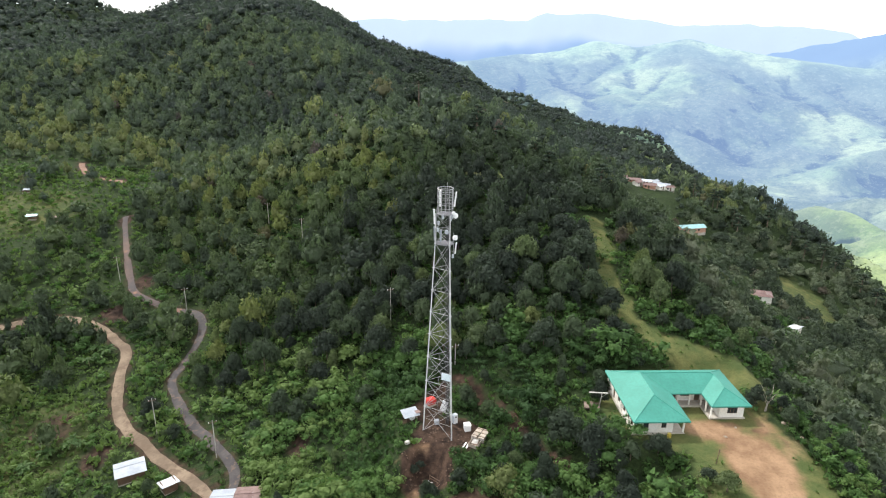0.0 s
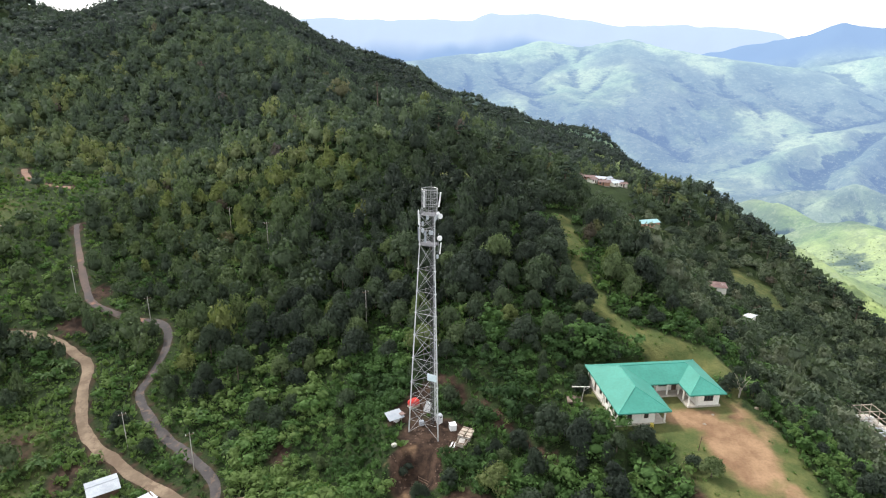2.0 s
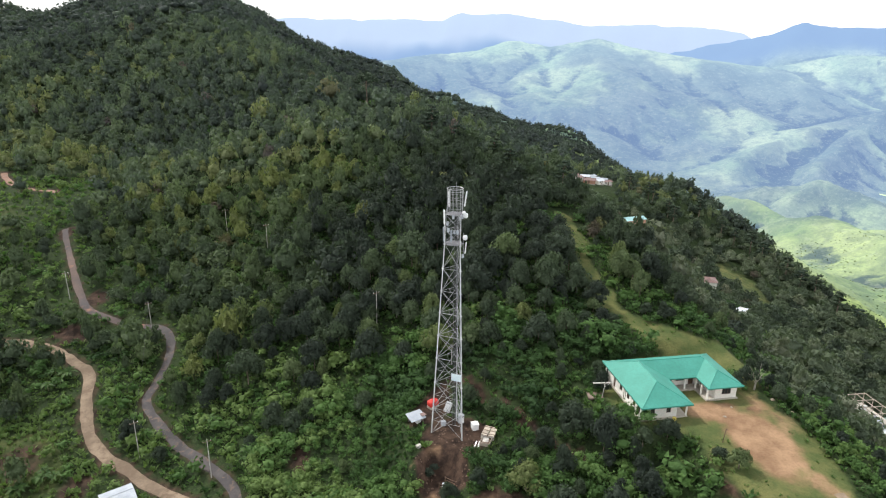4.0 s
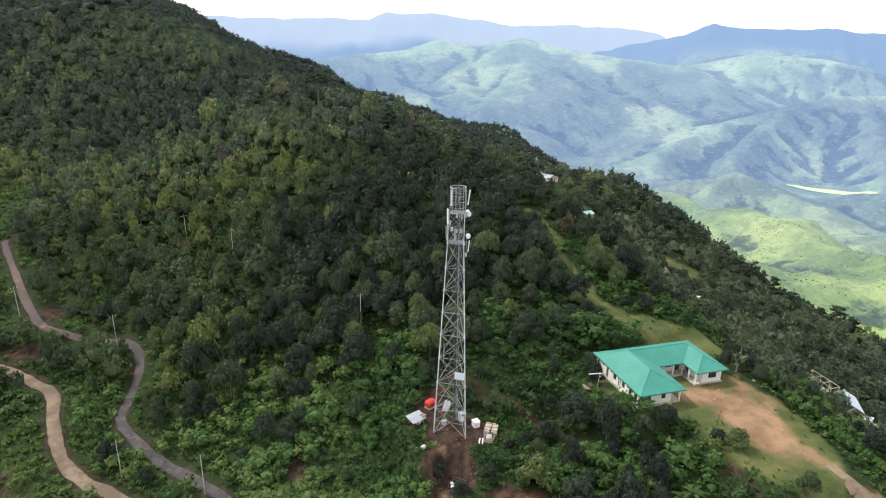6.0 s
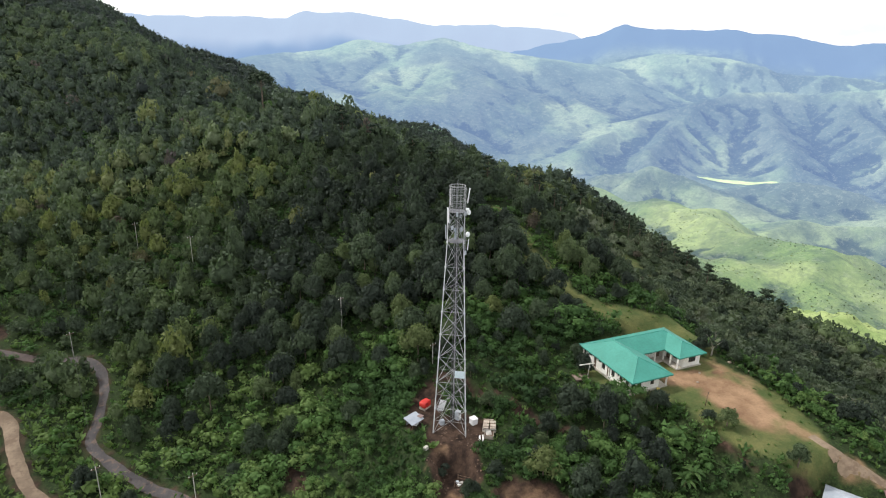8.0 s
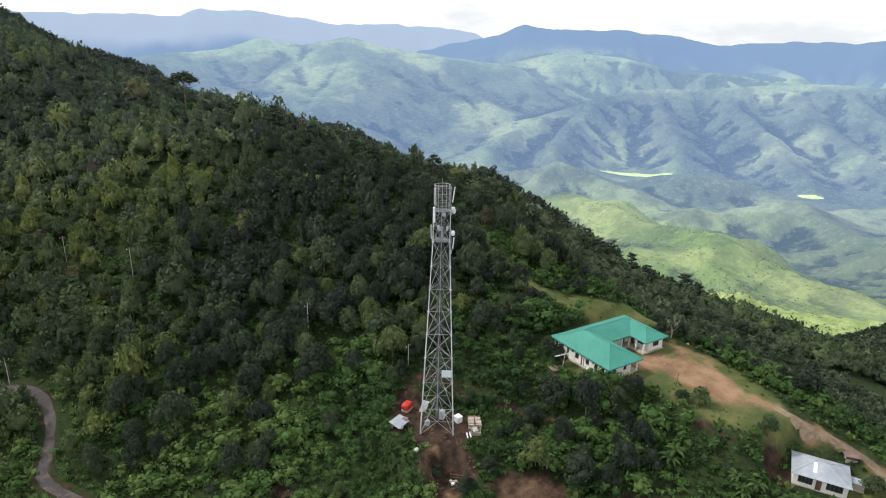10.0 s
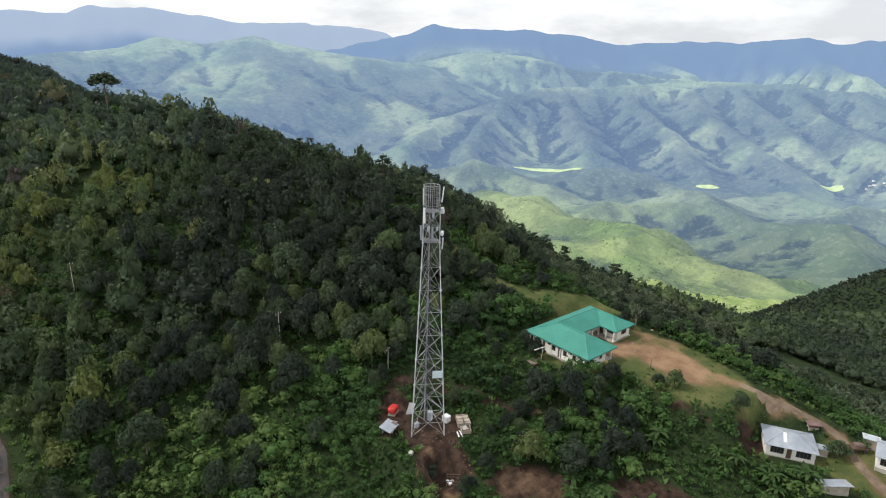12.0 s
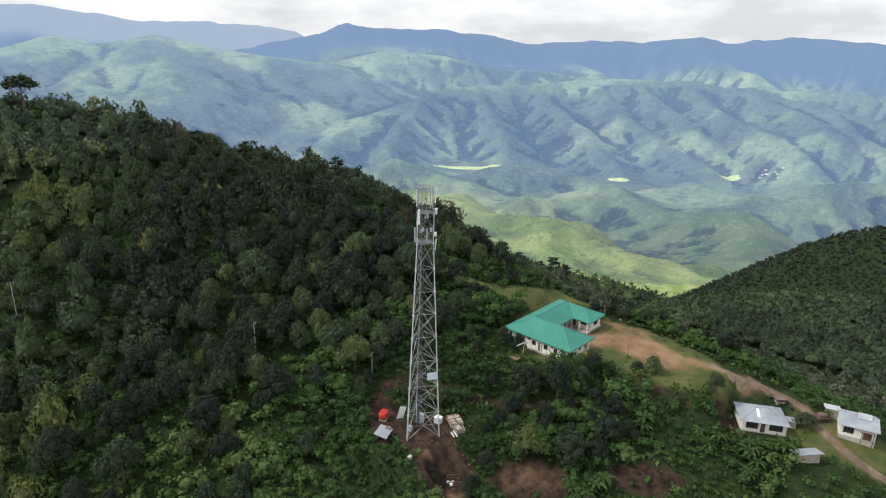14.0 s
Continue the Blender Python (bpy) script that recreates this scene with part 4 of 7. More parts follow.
def scatter(templates, xs, ys, sizes, widths, tints, rng, sink=0.0):
    """Copies of the templates joined into arrays."""
    V, F, T, n = [], [], [], 0
    pick = rng.randint(0, len(templates), len(xs))
    zs = ground_z(xs, ys)
    turn = rng.uniform(0, 2 * math.pi, len(xs))
    for k, (tv, tf) in enumerate(templates):
        m = np.nonzero(pick == k)[0]
        if not len(m):
            continue
        c, s = np.cos(turn[m])[:, None], np.sin(turn[m])[:, None]
        x = (tv[None, :, 0] * c - tv[None, :, 1] * s) * widths[m][:, None] + xs[m][:, None]
        y = (tv[None, :, 0] * s + tv[None, :, 1] * c) * widths[m][:, None] + ys[m][:, None]
        z = tv[None, :, 2] * sizes[m][:, None] + zs[m][:, None] - sink
        V.append(np.stack([x, y, z], -1).reshape(-1, 3))
        F.append((tf[None] + (np.arange(len(m)) * len(tv))[:, None, None] + n).reshape(-1, 3))
        T.append(np.repeat(tints[m], len(tv)))
        n += len(m) * len(tv)
    return np.concatenate(V), np.concatenate(F), np.concatenate(T)


HOUSES = [(44.5, 90, 13, 11.5), (49.2, 51.5, 6, 6.5), (60, 37.5, 5.5, 6), (44.5, 42, 4, 4), (-53, 97.5, 4.5, 4.5), (-44, 92.5, 3, 3), (-31, 88, 5, 4),
          (-129, 207, 5, 4), (-145, 231, 4, 3), (130, 278, 10, 11), (122.5, 202, 7, 8), (128, 334, 17, 17), (126, 122, 10, 12), (95, 1410, 6, 6), (10.6, 89.6, 4.6, 4.6), (-2, 269, 8, 13), (28.8, 90.2, 3.6, 3.2), (-1.3, 96.2, 2.5, 2.3)]


# Cleared ground running downhill from the houses on the slope.
SLOPE_YARDS = [([(130, 278), (118, 250)], 8.0), ([(121, 200), (108, 178)], 4.0), ([(128, 330), (115, 296)], 13.0), ([(128, 119), (119, 111)], 6.0), ([(124, 126), (116, 119)], 5.0), ([(123, 180), (114, 166)], 4.0),
               ([(84, 772), (126, 790)], 9.0), ([(-2, 97), (-9, 90)], 5.0), ([(47, 160), (44.4, 140), (43, 126), (44, 114)], 4.0)]


def open_ground(x, y):
    """1 where nothing tall grows."""
    k = np.maximum(soil_cover(x, y) > 0.45, sand_cover(x, y) > 0.25).astype(float)
    k = np.maximum(k, grass_cover(x, y) > 0.55)
    for line, half in ((LOWER_ROAD, 3.4), (UPPER_ROAD, 3.0), (HIGH_TRACK, 3.5), (RIDGE_TRACK, 4), (HOUSE_TRACK, 3.0), (TOWER_PATH, 1.8)):
        k = np.maximum(k, off_line(x, y, line) < half)
    for cx, cy, rx, ry in HOUSES:
        k = np.maximum(k, oval(x, y, cx, cy, rx, ry) < 1)
    for line, half in SLOPE_YARDS:
        k = np.maximum(k, off_line(x, y, line) < half)
    return k


def forest_share(x, y):
    """How much of the ground trees cover, 0 to 1."""
    k = np.ones_like(x)
    low = (1 - smooth(y - 0.25 * np.abs(x), 96, 116)) * (x < 62)
    low = low * (1 - 0.75 * (1 - smooth(oval(x, y, 22.5, 76.5, 11.5, 10, -35), 0.7, 1.2)))
    k *= 1 - 0.5 * low
    k *= 1 - 0.85 * (1 - smooth(oval(x, y, -75, 112, 26, 28), 0.8, 1.2))
    k *= 1 - 0.55 * (1 - smooth(oval(x, y, -85, 170, 26, 22), 0.7, 1.2))
    k *= 1 - 0.7 * (1 - smooth(oval(x, y, -116, 172, 30, 28), 0.7, 1.2))
    k *= 1 - 0.7 * (1 - smooth(oval(x, y, -17, 110, 22, 20), 0.7, 1.2))
    k *= 1 - 0.9 * (1 - smooth(oval(x, y, -142, 225, 56, 46), 0.75, 1.15))
    k *= 1 - 0.35 * (1 - smooth(oval(x, y, -165, 290, 50, 45), 0.7, 1.2))
    k *= 1 - 0.2 * smooth(x, 66, 80) * (1 - smooth(x, 190, 230))
    k *= 1 - 0.6 * (1 - smooth(oval(x, y, -38, 122, 12, 12), 0.7, 1.2))
    k = np.maximum(k, 0.95 * (1 - smooth(oval(x, y, -99, 141, 17, 11, -25), 0.75, 1.15)))
    return k * (1 - open_ground(x, y))


def jittered(x0, x1, y0, y1, step, rng):
    gx, gy = np.meshgrid(np.arange(x0, x1, step), np.arange(y0, y1, step * 0.87))
    gx = gx + (np.arange(gx.shape[0]) % 2)[:, None] * step / 2
    return (gx + rng.uniform(-0.46, 0.46, gx.shape) * step).ravel(), (gy + rng.uniform(-0.46, 0.46, gy.shape) * step).ravel()


def tree_tints(x, y, rng):
    """Hues that run in stands, with odd trees between, and shade tinted in behind the knoll."""
    stand = value_noise(x, y, 38, 21) * 0.55 + value_noise(x, y, 11, 22) * 0.25
    t = np.clip(stand + rng.normal(0.06, 0.16, x.shape), 0, 0.93)
    odd = rng.uniform(size=x.shape) > 0.985
    t = t + 0.14 * (1 - smooth(oval(x, y, -50, 208, 52, 40, 20), 0.5, 1.2)) + 0.2 * (1 - smooth(oval(x, y, -34, 142, 20, 46), 0.7, 1.2)) - 0.3 * (1 - smooth(oval(x, y, -99, 141, 18, 12, -25), 0.75, 1.15)) + 0.1 * smooth(-x, -15, 30)
    # Woods behind the knoll tinted darker, putting their slope's shade into the hue.
    t = t + 0.2 * (1 - smooth(oval(x, y, -150, 270, 60, 50), 0.5, 1.2)) - 0.16 * smooth(y, 262, 300) * smooth(x, -120, -60) - 0.18 * smooth(y, 380, 430)
    t = np.clip(t - 0.3 * (1 - smooth(oval(x, y, 14, 150, 44, 50), 0.6, 1.2)), 0, 0.93)
    t = np.where((x > 64) & (x < 240), np.clip(0.1 + 1.1 * t + rng.normal(0, 0.12, x.shape), 0, 0.93), t)
    return np.where(odd, rng.uniform(0.93, 1.0, x.shape), t)


def build_woodland():
    rng = np.random.RandomState(11)
    x, y = jittered(-290, 262, 36, 432, 4.2, rng)
    keep = rng.uniform(size=x.shape) < forest_share(x, y)
    keep &= (x < 225 - 0.1 * np.abs(y - 230)) & (x > -185 - 0.5 * np.maximum(0, y - 230)) & (y > 62 - 0.5 * np.maximum(0, x - 60))
    keep &= ~((x < 60) & (y < 84) & (x > 8)) | (rng.uniform(size=x.shape) < 0.5) | (oval(x, y, 22.5, 76.5, 11.5, 10, -35) < 1)
    x, y = x[keep], y[keep]
    near = np.argsort(np.hypot((x - 5) * 0.85, y - 92))[:296]
    mask = np.zeros(len(x), bool)
    mask[near] = True
    near_trees = list(zip(x[mask], y[mask]))
    x, y = x[~mask], y[~mask]
    size = np.clip(rng.normal(5.9, 2.1, x.shape) - 0.9 * (x > 62) - 0.6 * smooth(y, 230, 330), 3.0, 12.5)
    width = np.clip(rng.normal(2.95, 0.65, x.shape) * (0.55 + 0.45 * size / 5.9), 1.6, 5.4)
    tall = rng.uniform(size=x.shape) > 0.94
    size, width = np.where(tall, size * 1.4, size), np.where(tall, width * 1.55, width)
    close = y < 215
    east = (x > 62 + 0.25 * np.maximum(0, y - 200)) & (y < 300)
    size, width = np.where(east, size * 0.86, size), np.where(east, width * 1.15, width)
    for name, m, specs, leaves, label in (
            ("woodland", close & ~east, (7, 34, 1.06, 0.14, 0.85), leaves_far, "dense dark green broadleaf woodland covering the hillside"),
            ("woodland_slope", east, (6, 26, 1.1, 0.17, 0.8), leaves_slope, "soft grey-green shrubs and small trees down the slope"),
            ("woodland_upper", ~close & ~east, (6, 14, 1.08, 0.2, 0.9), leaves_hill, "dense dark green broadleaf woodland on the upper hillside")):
        crowns = [merge([crown_arrays(np.random.RandomState(40 + k), *specs, (k % 3) * 0.5, 0.72, False), tube_arrays([(0, 0, -0.05), (0, 0, 0.5)], (0.035, 0.015), 3)]) for k in range(9)]
        v, f, t = scatter(crowns, x[m], y[m], size[m], width[m], tree_tints(x[m], y[m], rng), rng, 0.3)
        tagged(new(name, array_mesh(name, v, f, [leaves], t)), label, "trees", kind="stuff")
    return near_trees


def build_far_woods():
    rng = np.random.RandomState(12)
    crowns = [crown_arrays(np.random.RandomState(70 + k), 3, 9, 1.3, 0.27, 0.85, 0.0, 0.75, False) for k in range(6)]
    light = [crown_arrays(np.random.RandomState(80 + k), 1, 7, 1.7, 0.42, 0.85) for k in range(8)]
    for name, box, step, test, label in (
            ("woods_summit", (-420, 60, 420, 640), 6.6, lambda x, y: y > 432 + 0 * x, "dense woodland on the hill's summit"),
            ("woods_ridge", (-120, 420, 560, 960), 7.6, lambda x, y: x < 60 + 0.75 * (y - 560) + 120, "dark woods on the ridge behind the hill"),
            ("woods_saddle", (40, 330, 425, 680), 7.2, lambda x, y: x < 262 + 0.3 * (y - 425), "woods on the saddle behind the hill"),
            ("woods_valley_side", (400, 900, -70, 320), 3.9, lambda x, y: oval(x, y, 640, 120, 260, 190) < 1 + 0.3 * (value_noise(x, y, 40, 3) - 0.5), "woodland on the hill across the gully, tinted dark for cloud shadow"),
            ("woods_gully", (196, 420, -60, 330), 5.2, lambda x, y: (value_noise(x, y, 45, 31) > 0.12) & ((x > 224 - 0.1 * np.abs(y - 230)) | (y < 62 - 0.5 * (x - 60))), "scattered woods in the gully")):
        x, y = jittered(*box, step, rng)
        keep = test(x, y) & (open_ground(x, y) < 1)
        x, y = x[keep], y[keep]
        size = rng.uniform(4.0, 10.0, x.shape) * (0.5 if name == "woods_valley_side" else 1.0)
        # The low tint factor of woods_valley_side puts a cloud's shadow into its leaves.
        v, f, t = scatter(light if name == "woods_valley_side" else crowns, x, y, size, size * rng.uniform(0.5, 0.72, x.shape), np.clip(tree_tints(x, y, rng) * {"woods_valley_side": 0.3, "woods_gully": 0.85}.get(name, 0.6), 0, 0.8), rng, 0.8)
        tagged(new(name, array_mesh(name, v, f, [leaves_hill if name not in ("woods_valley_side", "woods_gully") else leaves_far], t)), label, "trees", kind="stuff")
    scrub = [crown_arrays(np.random.RandomState(170 + k), 1, 4, 1.6, 0.6, 0.8) for k in range(6)]
    x, y = jittered(240, 1000, 40, 980, 8.0, rng)
    keep = (value_noise(x, y, 120, 33) * 0.35 + value_noise(x, y, 45, 35) * 0.45 + value_noise(x, y, 17, 34) * 0.4 + rng.uniform(-0.12, 0.12, x.shape) > 0.63) & (meadow_cover(x, y) > 0.5) & (np.hypot(x, y) < 1190)
    x, y = x[keep], y[keep]
    size = rng.uniform(1.0, 2.8, x.shape)
    v, f, t = scatter(scrub, x, y, size, size * rng.uniform(0.7, 1.2, x.shape), rng.uniform(0.5, 0.92, x.shape), rng, 0.6)
    tagged(new("woods_meadow", array_mesh("woods_meadow", v, f, [leaves_far], t)), "scattered bushes and copses on green valley slopes", "trees", kind="stuff")


def build_thicket():
    rng = np.random.RandomState(13)
    bushes = [crown_arrays(np.random.RandomState(90 + k), 1, 36, 1.7, 0.23, 0.9, 0.0, 0.6) for k in range(8)]
    full_bushes = [crown_arrays(np.random.RandomState(190 + k), 3, 60, 1.35, 0.125, 0.9, 0.0, 0.62) for k in range(10)]
    x, y = jittered(-205, 130, 24, 290, 2.5, rng)
    share = 0.9 * (1 - 0.42 * smooth(y - 0.25 * np.abs(x), 100, 135))
    bare = np.maximum(soil_cover(x, y) > 0.28, sand_cover(x, y) > 0.2)
    field = oval(x, y, -138, 212, 36, 28, -20) < 1
    bare = np.maximum(bare, (grass_cover(x, y) > 0.35 + 0.35 * value_noise(x, y, 3, 44)) & ~(field & (rng.uniform(size=x.shape) < 0.55)))
    for line, half in ((LOWER_ROAD, 3.0), (UPPER_ROAD, 2.4), (HOUSE_TRACK, 2.4), (TOWER_PATH, 1.7)):
        bare = np.maximum(bare, off_line(x, y, line) < half)
    for cx, cy, rx, ry in HOUSES:
        bare = np.maximum(bare, oval(x, y, cx, cy, rx, ry) < 0.95)
    share = share * np.where((y > 185) | (x < -112), 0.6, 1.0)
    keep = (rng.uniform(size=x.shape) < share * (0.75 + 0.7 * value_noise(x, y, 7, 45))) & ~(bare > 0)
    x, y = x[keep], y[keep]
    tall = value_noise(x, y, 6, 46)
    size = (0.8 + 2.6 * tall * rng.uniform(0.45, 1.1, x.shape)) * np.where(oval(x, y, -138, 212, 36, 28, -20) < 1, 0.5, 1.0)
    size = size * (1 + 0.4 * (1 - smooth(oval(x, y, 6, 92, 46, 34), 0.7, 1.2)) * smooth(oval(x, y, 4.5, 89.5, 7.5, 10), 0.9, 1.5))
    tint = value_noise(x, y, 9, 47) + rng.normal(0, 0.15, x.shape) - 0.25 * (1 - smooth(oval(x, y, 18, 98, 30, 16), 0.6, 1.2))
    for cx, cy, rx, ry, more in ((-32, 140, 26, 48, 0.3), (-80, 112, 30, 26, 0.45), (-135, 215, 65, 75, 0.4), (-17, 105, 26, 26, 0.3)):
        tint = tint + more * (1 - smooth(oval(x, y, cx, cy, rx, ry), 0.7, 1.2))
    tint = np.clip(tint, 0, 1)
    close = oval(x, y, 6, 90, 40, 28) < 1
    for name, m, kinds, label in (("thicket", ~close, bushes, "bright green shrubs and weeds covering the slope"), ("thicket_near", close, full_bushes, "dense leafy shrubs round the mast's yard")):
        v, f, t = scatter(kinds, x[m], y[m], size[m], size[m] * rng.uniform(0.7, 1.15, m.sum()), tint[m], rng, 0.15)
        tagged(new(name, array_mesh(name, v, f, [leaves_bush], t)), label, "shrubs", kind="stuff")


def build_weeds():
    """Low tufts between the shrubs, so that no slope lies bare."""
    rng = np.random.RandomState(16)
    tufts = []
    for k in range(8):
        r = np.random.RandomState(150 + k)
        V = []
        for _ in range(6):
            a, lean = r.uniform(0, 2 * math.pi), r.uniform(0.3, 1.0)
            d, q = np.array([math.cos(a), math.sin(a), 0]), np.array([-math.sin(a), math.cos(a), 0])
            o = r.uniform(-0.3, 0.3, 3) * [1, 1, 0]
            w = r.uniform(0.14, 0.3)
            V.append(np.array([o, o + d * lean * 0.4 - q * w + [0, 0, 0.6], o + d * lean * 0.85 + [0, 0, r.uniform(0.55, 1.0)], o + d * lean * 0.4 + q * w + [0, 0, 0.6]]))
        F = np.concatenate([np.array([[0, 1, 2], [0, 2, 3]]) + 4 * n for n in range(6)])
        tufts.append((np.concatenate(V), F))
    spots = [jittered(-100, 76, 44, 150, 1.3, rng), jittered(-178, -100, 150, 256, 2.4, rng), jittered(76, 135, 60, 240, 2.6, rng), jittered(-100, 10, 150, 215, 2.2, rng)]
    x, y = np.concatenate([s[0] for s in spots]), np.concatenate([s[1] for s in spots])
    bare = np.maximum(soil_cover(x, y) > 0.3 + 0.5 * rng.uniform(size=x.shape), sand_cover(x, y) > 0.12 + 0.35 * rng.uniform(size=x.shape))
    on_road = np.zeros(x.shape, bool)
    for line, half in ((LOWER_ROAD, 2.0), (UPPER_ROAD, 1.8), (HOUSE_TRACK, 1.6)):
        on_road |= off_line(x, y, line) < half
    for cx, cy, rx, ry in HOUSES[:10] + HOUSES[-1:]:
        bare = np.maximum(bare, oval(x, y, cx, cy, rx, ry) < 0.72)
    bare = np.maximum(bare, (np.abs(x - 45) < 14) & (np.abs(y - 90) < 11.5))
    mown = grass_cover(x, y) > 0.6
    keep = ~on_road & (~(bare > 0) | ((soil_cover(x, y) > 0.3) & (rng.uniform(size=x.shape) < 0.22) & (oval(x, y, 4, 91, 8, 12) > 1) & (sand_cover(x, y) < 0.1))) & (~mown | (rng.uniform(size=x.shape) < 0.3))
    x, y, mown = x[keep], y[keep], mown[keep]
    size = rng.uniform(0.35, 1.1, x.shape) * (0.6 + 0.8 * value_noise(x, y, 5, 48)) * np.where(mown, 0.5, 1.0) * np.where((x < -100) | (x > 76), 1.5, 1.0)
    v, f, t = scatter(tufts, x, y, size, size * rng.uniform(0.9, 1.5, x.shape), np.clip(0.25 + 0.75 * value_noise(x, y, 8, 49) + rng.normal(0, 0.2, x.shape) + 0.5 * mown + 0.4 * (x < -48), 0, 1), rng, 0.05)
    tagged(new("weeds", array_mesh("weeds", v, f, [leaves_bush], t)), "low green weeds and tufts between the shrubs", "weeds", kind="stuff")


def part(name, shape, material, parent, label=""):
    """One mesh object under a thing or a part; shape is a bmesh or a pair of arrays."""
    if isinstance(shape, bmesh.types.BMesh):
        me = bpy.data.meshes.new(name)
        shape.to_mesh(me)
        shape.free()
        me.materials.append(material)
    else:
        me = array_mesh(name, shape[0], shape[1], [material])
    ob = new(name, me)
    ob.parent = parent
    return tagged(ob, label)


def thing(name, x, y, z, turn, label, category, group=""):
    ob = new(name)
    ob.matrix_basis = pose(x, y, z, 0, 0, turn)
    return tagged(ob, label, category, group)


def stand(x, y, turn=0.0, size=1.0, wide=1.0, sink=0.15):
    """The pose of a plant on the ground."""
    return pose(x, y, float(ground_z(x, y)) - sink, 0, 0, turn) @ Matrix.Diagonal((size * wide, size * wide, size, 1))


def build_near_trees(places):
    rng = np.random.RandomState(14)
    kinds = []
    for k in range(7):
        r = np.random.RandomState(120 + k)
        ob = new("tree")
        tagged(ob, "leafy dark green broadleaf tree on the slope", "tree", "trees on the slope round the mast")
        part("trunk", trunk_arrays(r), bark, ob)
        part("crown", crown_arrays(r, 10, 120, 1.04, 0.088, 0.85, (k % 3) * 0.5), leaves_near, ob)
        kinds.append(ob)
    used = set()
    for i, (x, y) in enumerate(places):
        k = rng.randint(len(kinds))
        size = float(np.clip(rng.normal(6.6, 1.5), 3.8, 10.0)) * float(max(0.52 + 0.48 * smooth(y - 0.25 * abs(x), 88, 118), 0.8 * (1 - smooth(oval(x, y, 22.5, 76.5, 11.5, 10, -35), 0.8, 1.3))))
        m = stand(x, y, rng.uniform(0, 360), size, rng.uniform(0.42, 0.62))
        if k not in used:
            kinds[k].matrix_basis = m
            used.add(k)
        else:
            kind = kinds[k]
            old = kind.matrix_basis.copy()
            kind.matrix_basis = Matrix.Identity(4)
            copy_thing(kind, m)
            kind.matrix_basis = old


near_places = build_woodland()
build_far_woods()
build_thicket()
build_weeds()
build_near_trees(near_places)


# ---- shapes ----
def box(sx, sy, sz, x=0.0, y=0.0, z=0.0, turn=0.0, bevel=0.0, lean=0.0):
    """A box standing on z, with softened edges."""
    bm = bmesh.new()
    bmesh.ops.create_cube(bm, size=1.0, matrix=pose(x, y, z, 0, lean, turn) @ Matrix.Translation((0, 0, sz / 2)) @ Matrix.Diagonal((sx, sy, sz, 1)))
    if bevel:
        bmesh.ops.bevel(bm, geom=bm.edges[:], offset=bevel, segments=2, affect="EDGES")
    return bm


def add_box(bm, x0, x1, y0, y1, z0, z1):
    bmesh.ops.create_cube(bm, size=1.0, matrix=Matrix.Translation(((x0 + x1) / 2, (y0 + y1) / 2, (z0 + z1) / 2)) @ Matrix.Diagonal((x1 - x0, y1 - y0, z1 - z0, 1)))


def rod(p, q, r, r2=None, sides=7):
    """A round bar from p to q."""
    p, q = Vector(p), Vector(q)
    d = q - p
    bm = bmesh.new()
    bmesh.ops.create_cone(bm, cap_ends=True, segments=sides, radius1=r, radius2=r if r2 is None else r2, depth=d.length,
                          matrix=Matrix.Translation((p + q) / 2) @ d.to_track_quat("Z", "Y").to_matrix().to_4x4())
    return bm


def joined(*shapes):
    """One bmesh out of several."""
    me = bpy.data.meshes.new("shape")
    out = bmesh.new()
    for s in shapes:
        s.to_mesh(me)
        out.from_mesh(me)
        s.free()
    bpy.data.meshes.remove(me)
    return out


def wall_shape(p, q, z0, z1, thick, openings=()):
    """A wall from p to q in plan, with openings (u0, u1, v0, v1) going through it; v is above z0."""
    p, q = Vector((*p, 0)), Vector((*q, 0))
    length, turn = (q - p).length, math.atan2(q.y - p.y, q.x - p.x)
    us = sorted({0.0, length, *(u for o in openings for u in o[:2])})
    vs = sorted({0.0, z1 - z0, *(v for o in openings for v in o[2:])})
    bm = bmesh.new()
    for a, b in zip(us, us[1:]):
        for c, d in zip(vs, vs[1:]):
            if not any(o[0] < (a + b) / 2 < o[1] and o[2] < (c + d) / 2 < o[3] for o in openings):
                add_box(bm, a, b, -thick / 2, thick / 2, z0 + c, z0 + d)
    bmesh.ops.remove_doubles(bm, verts=bm.verts[:], dist=1e-4)
    bm.transform(Matrix.Translation(p) @ Matrix.Rotation(turn, 4, "Z"))
    return bm


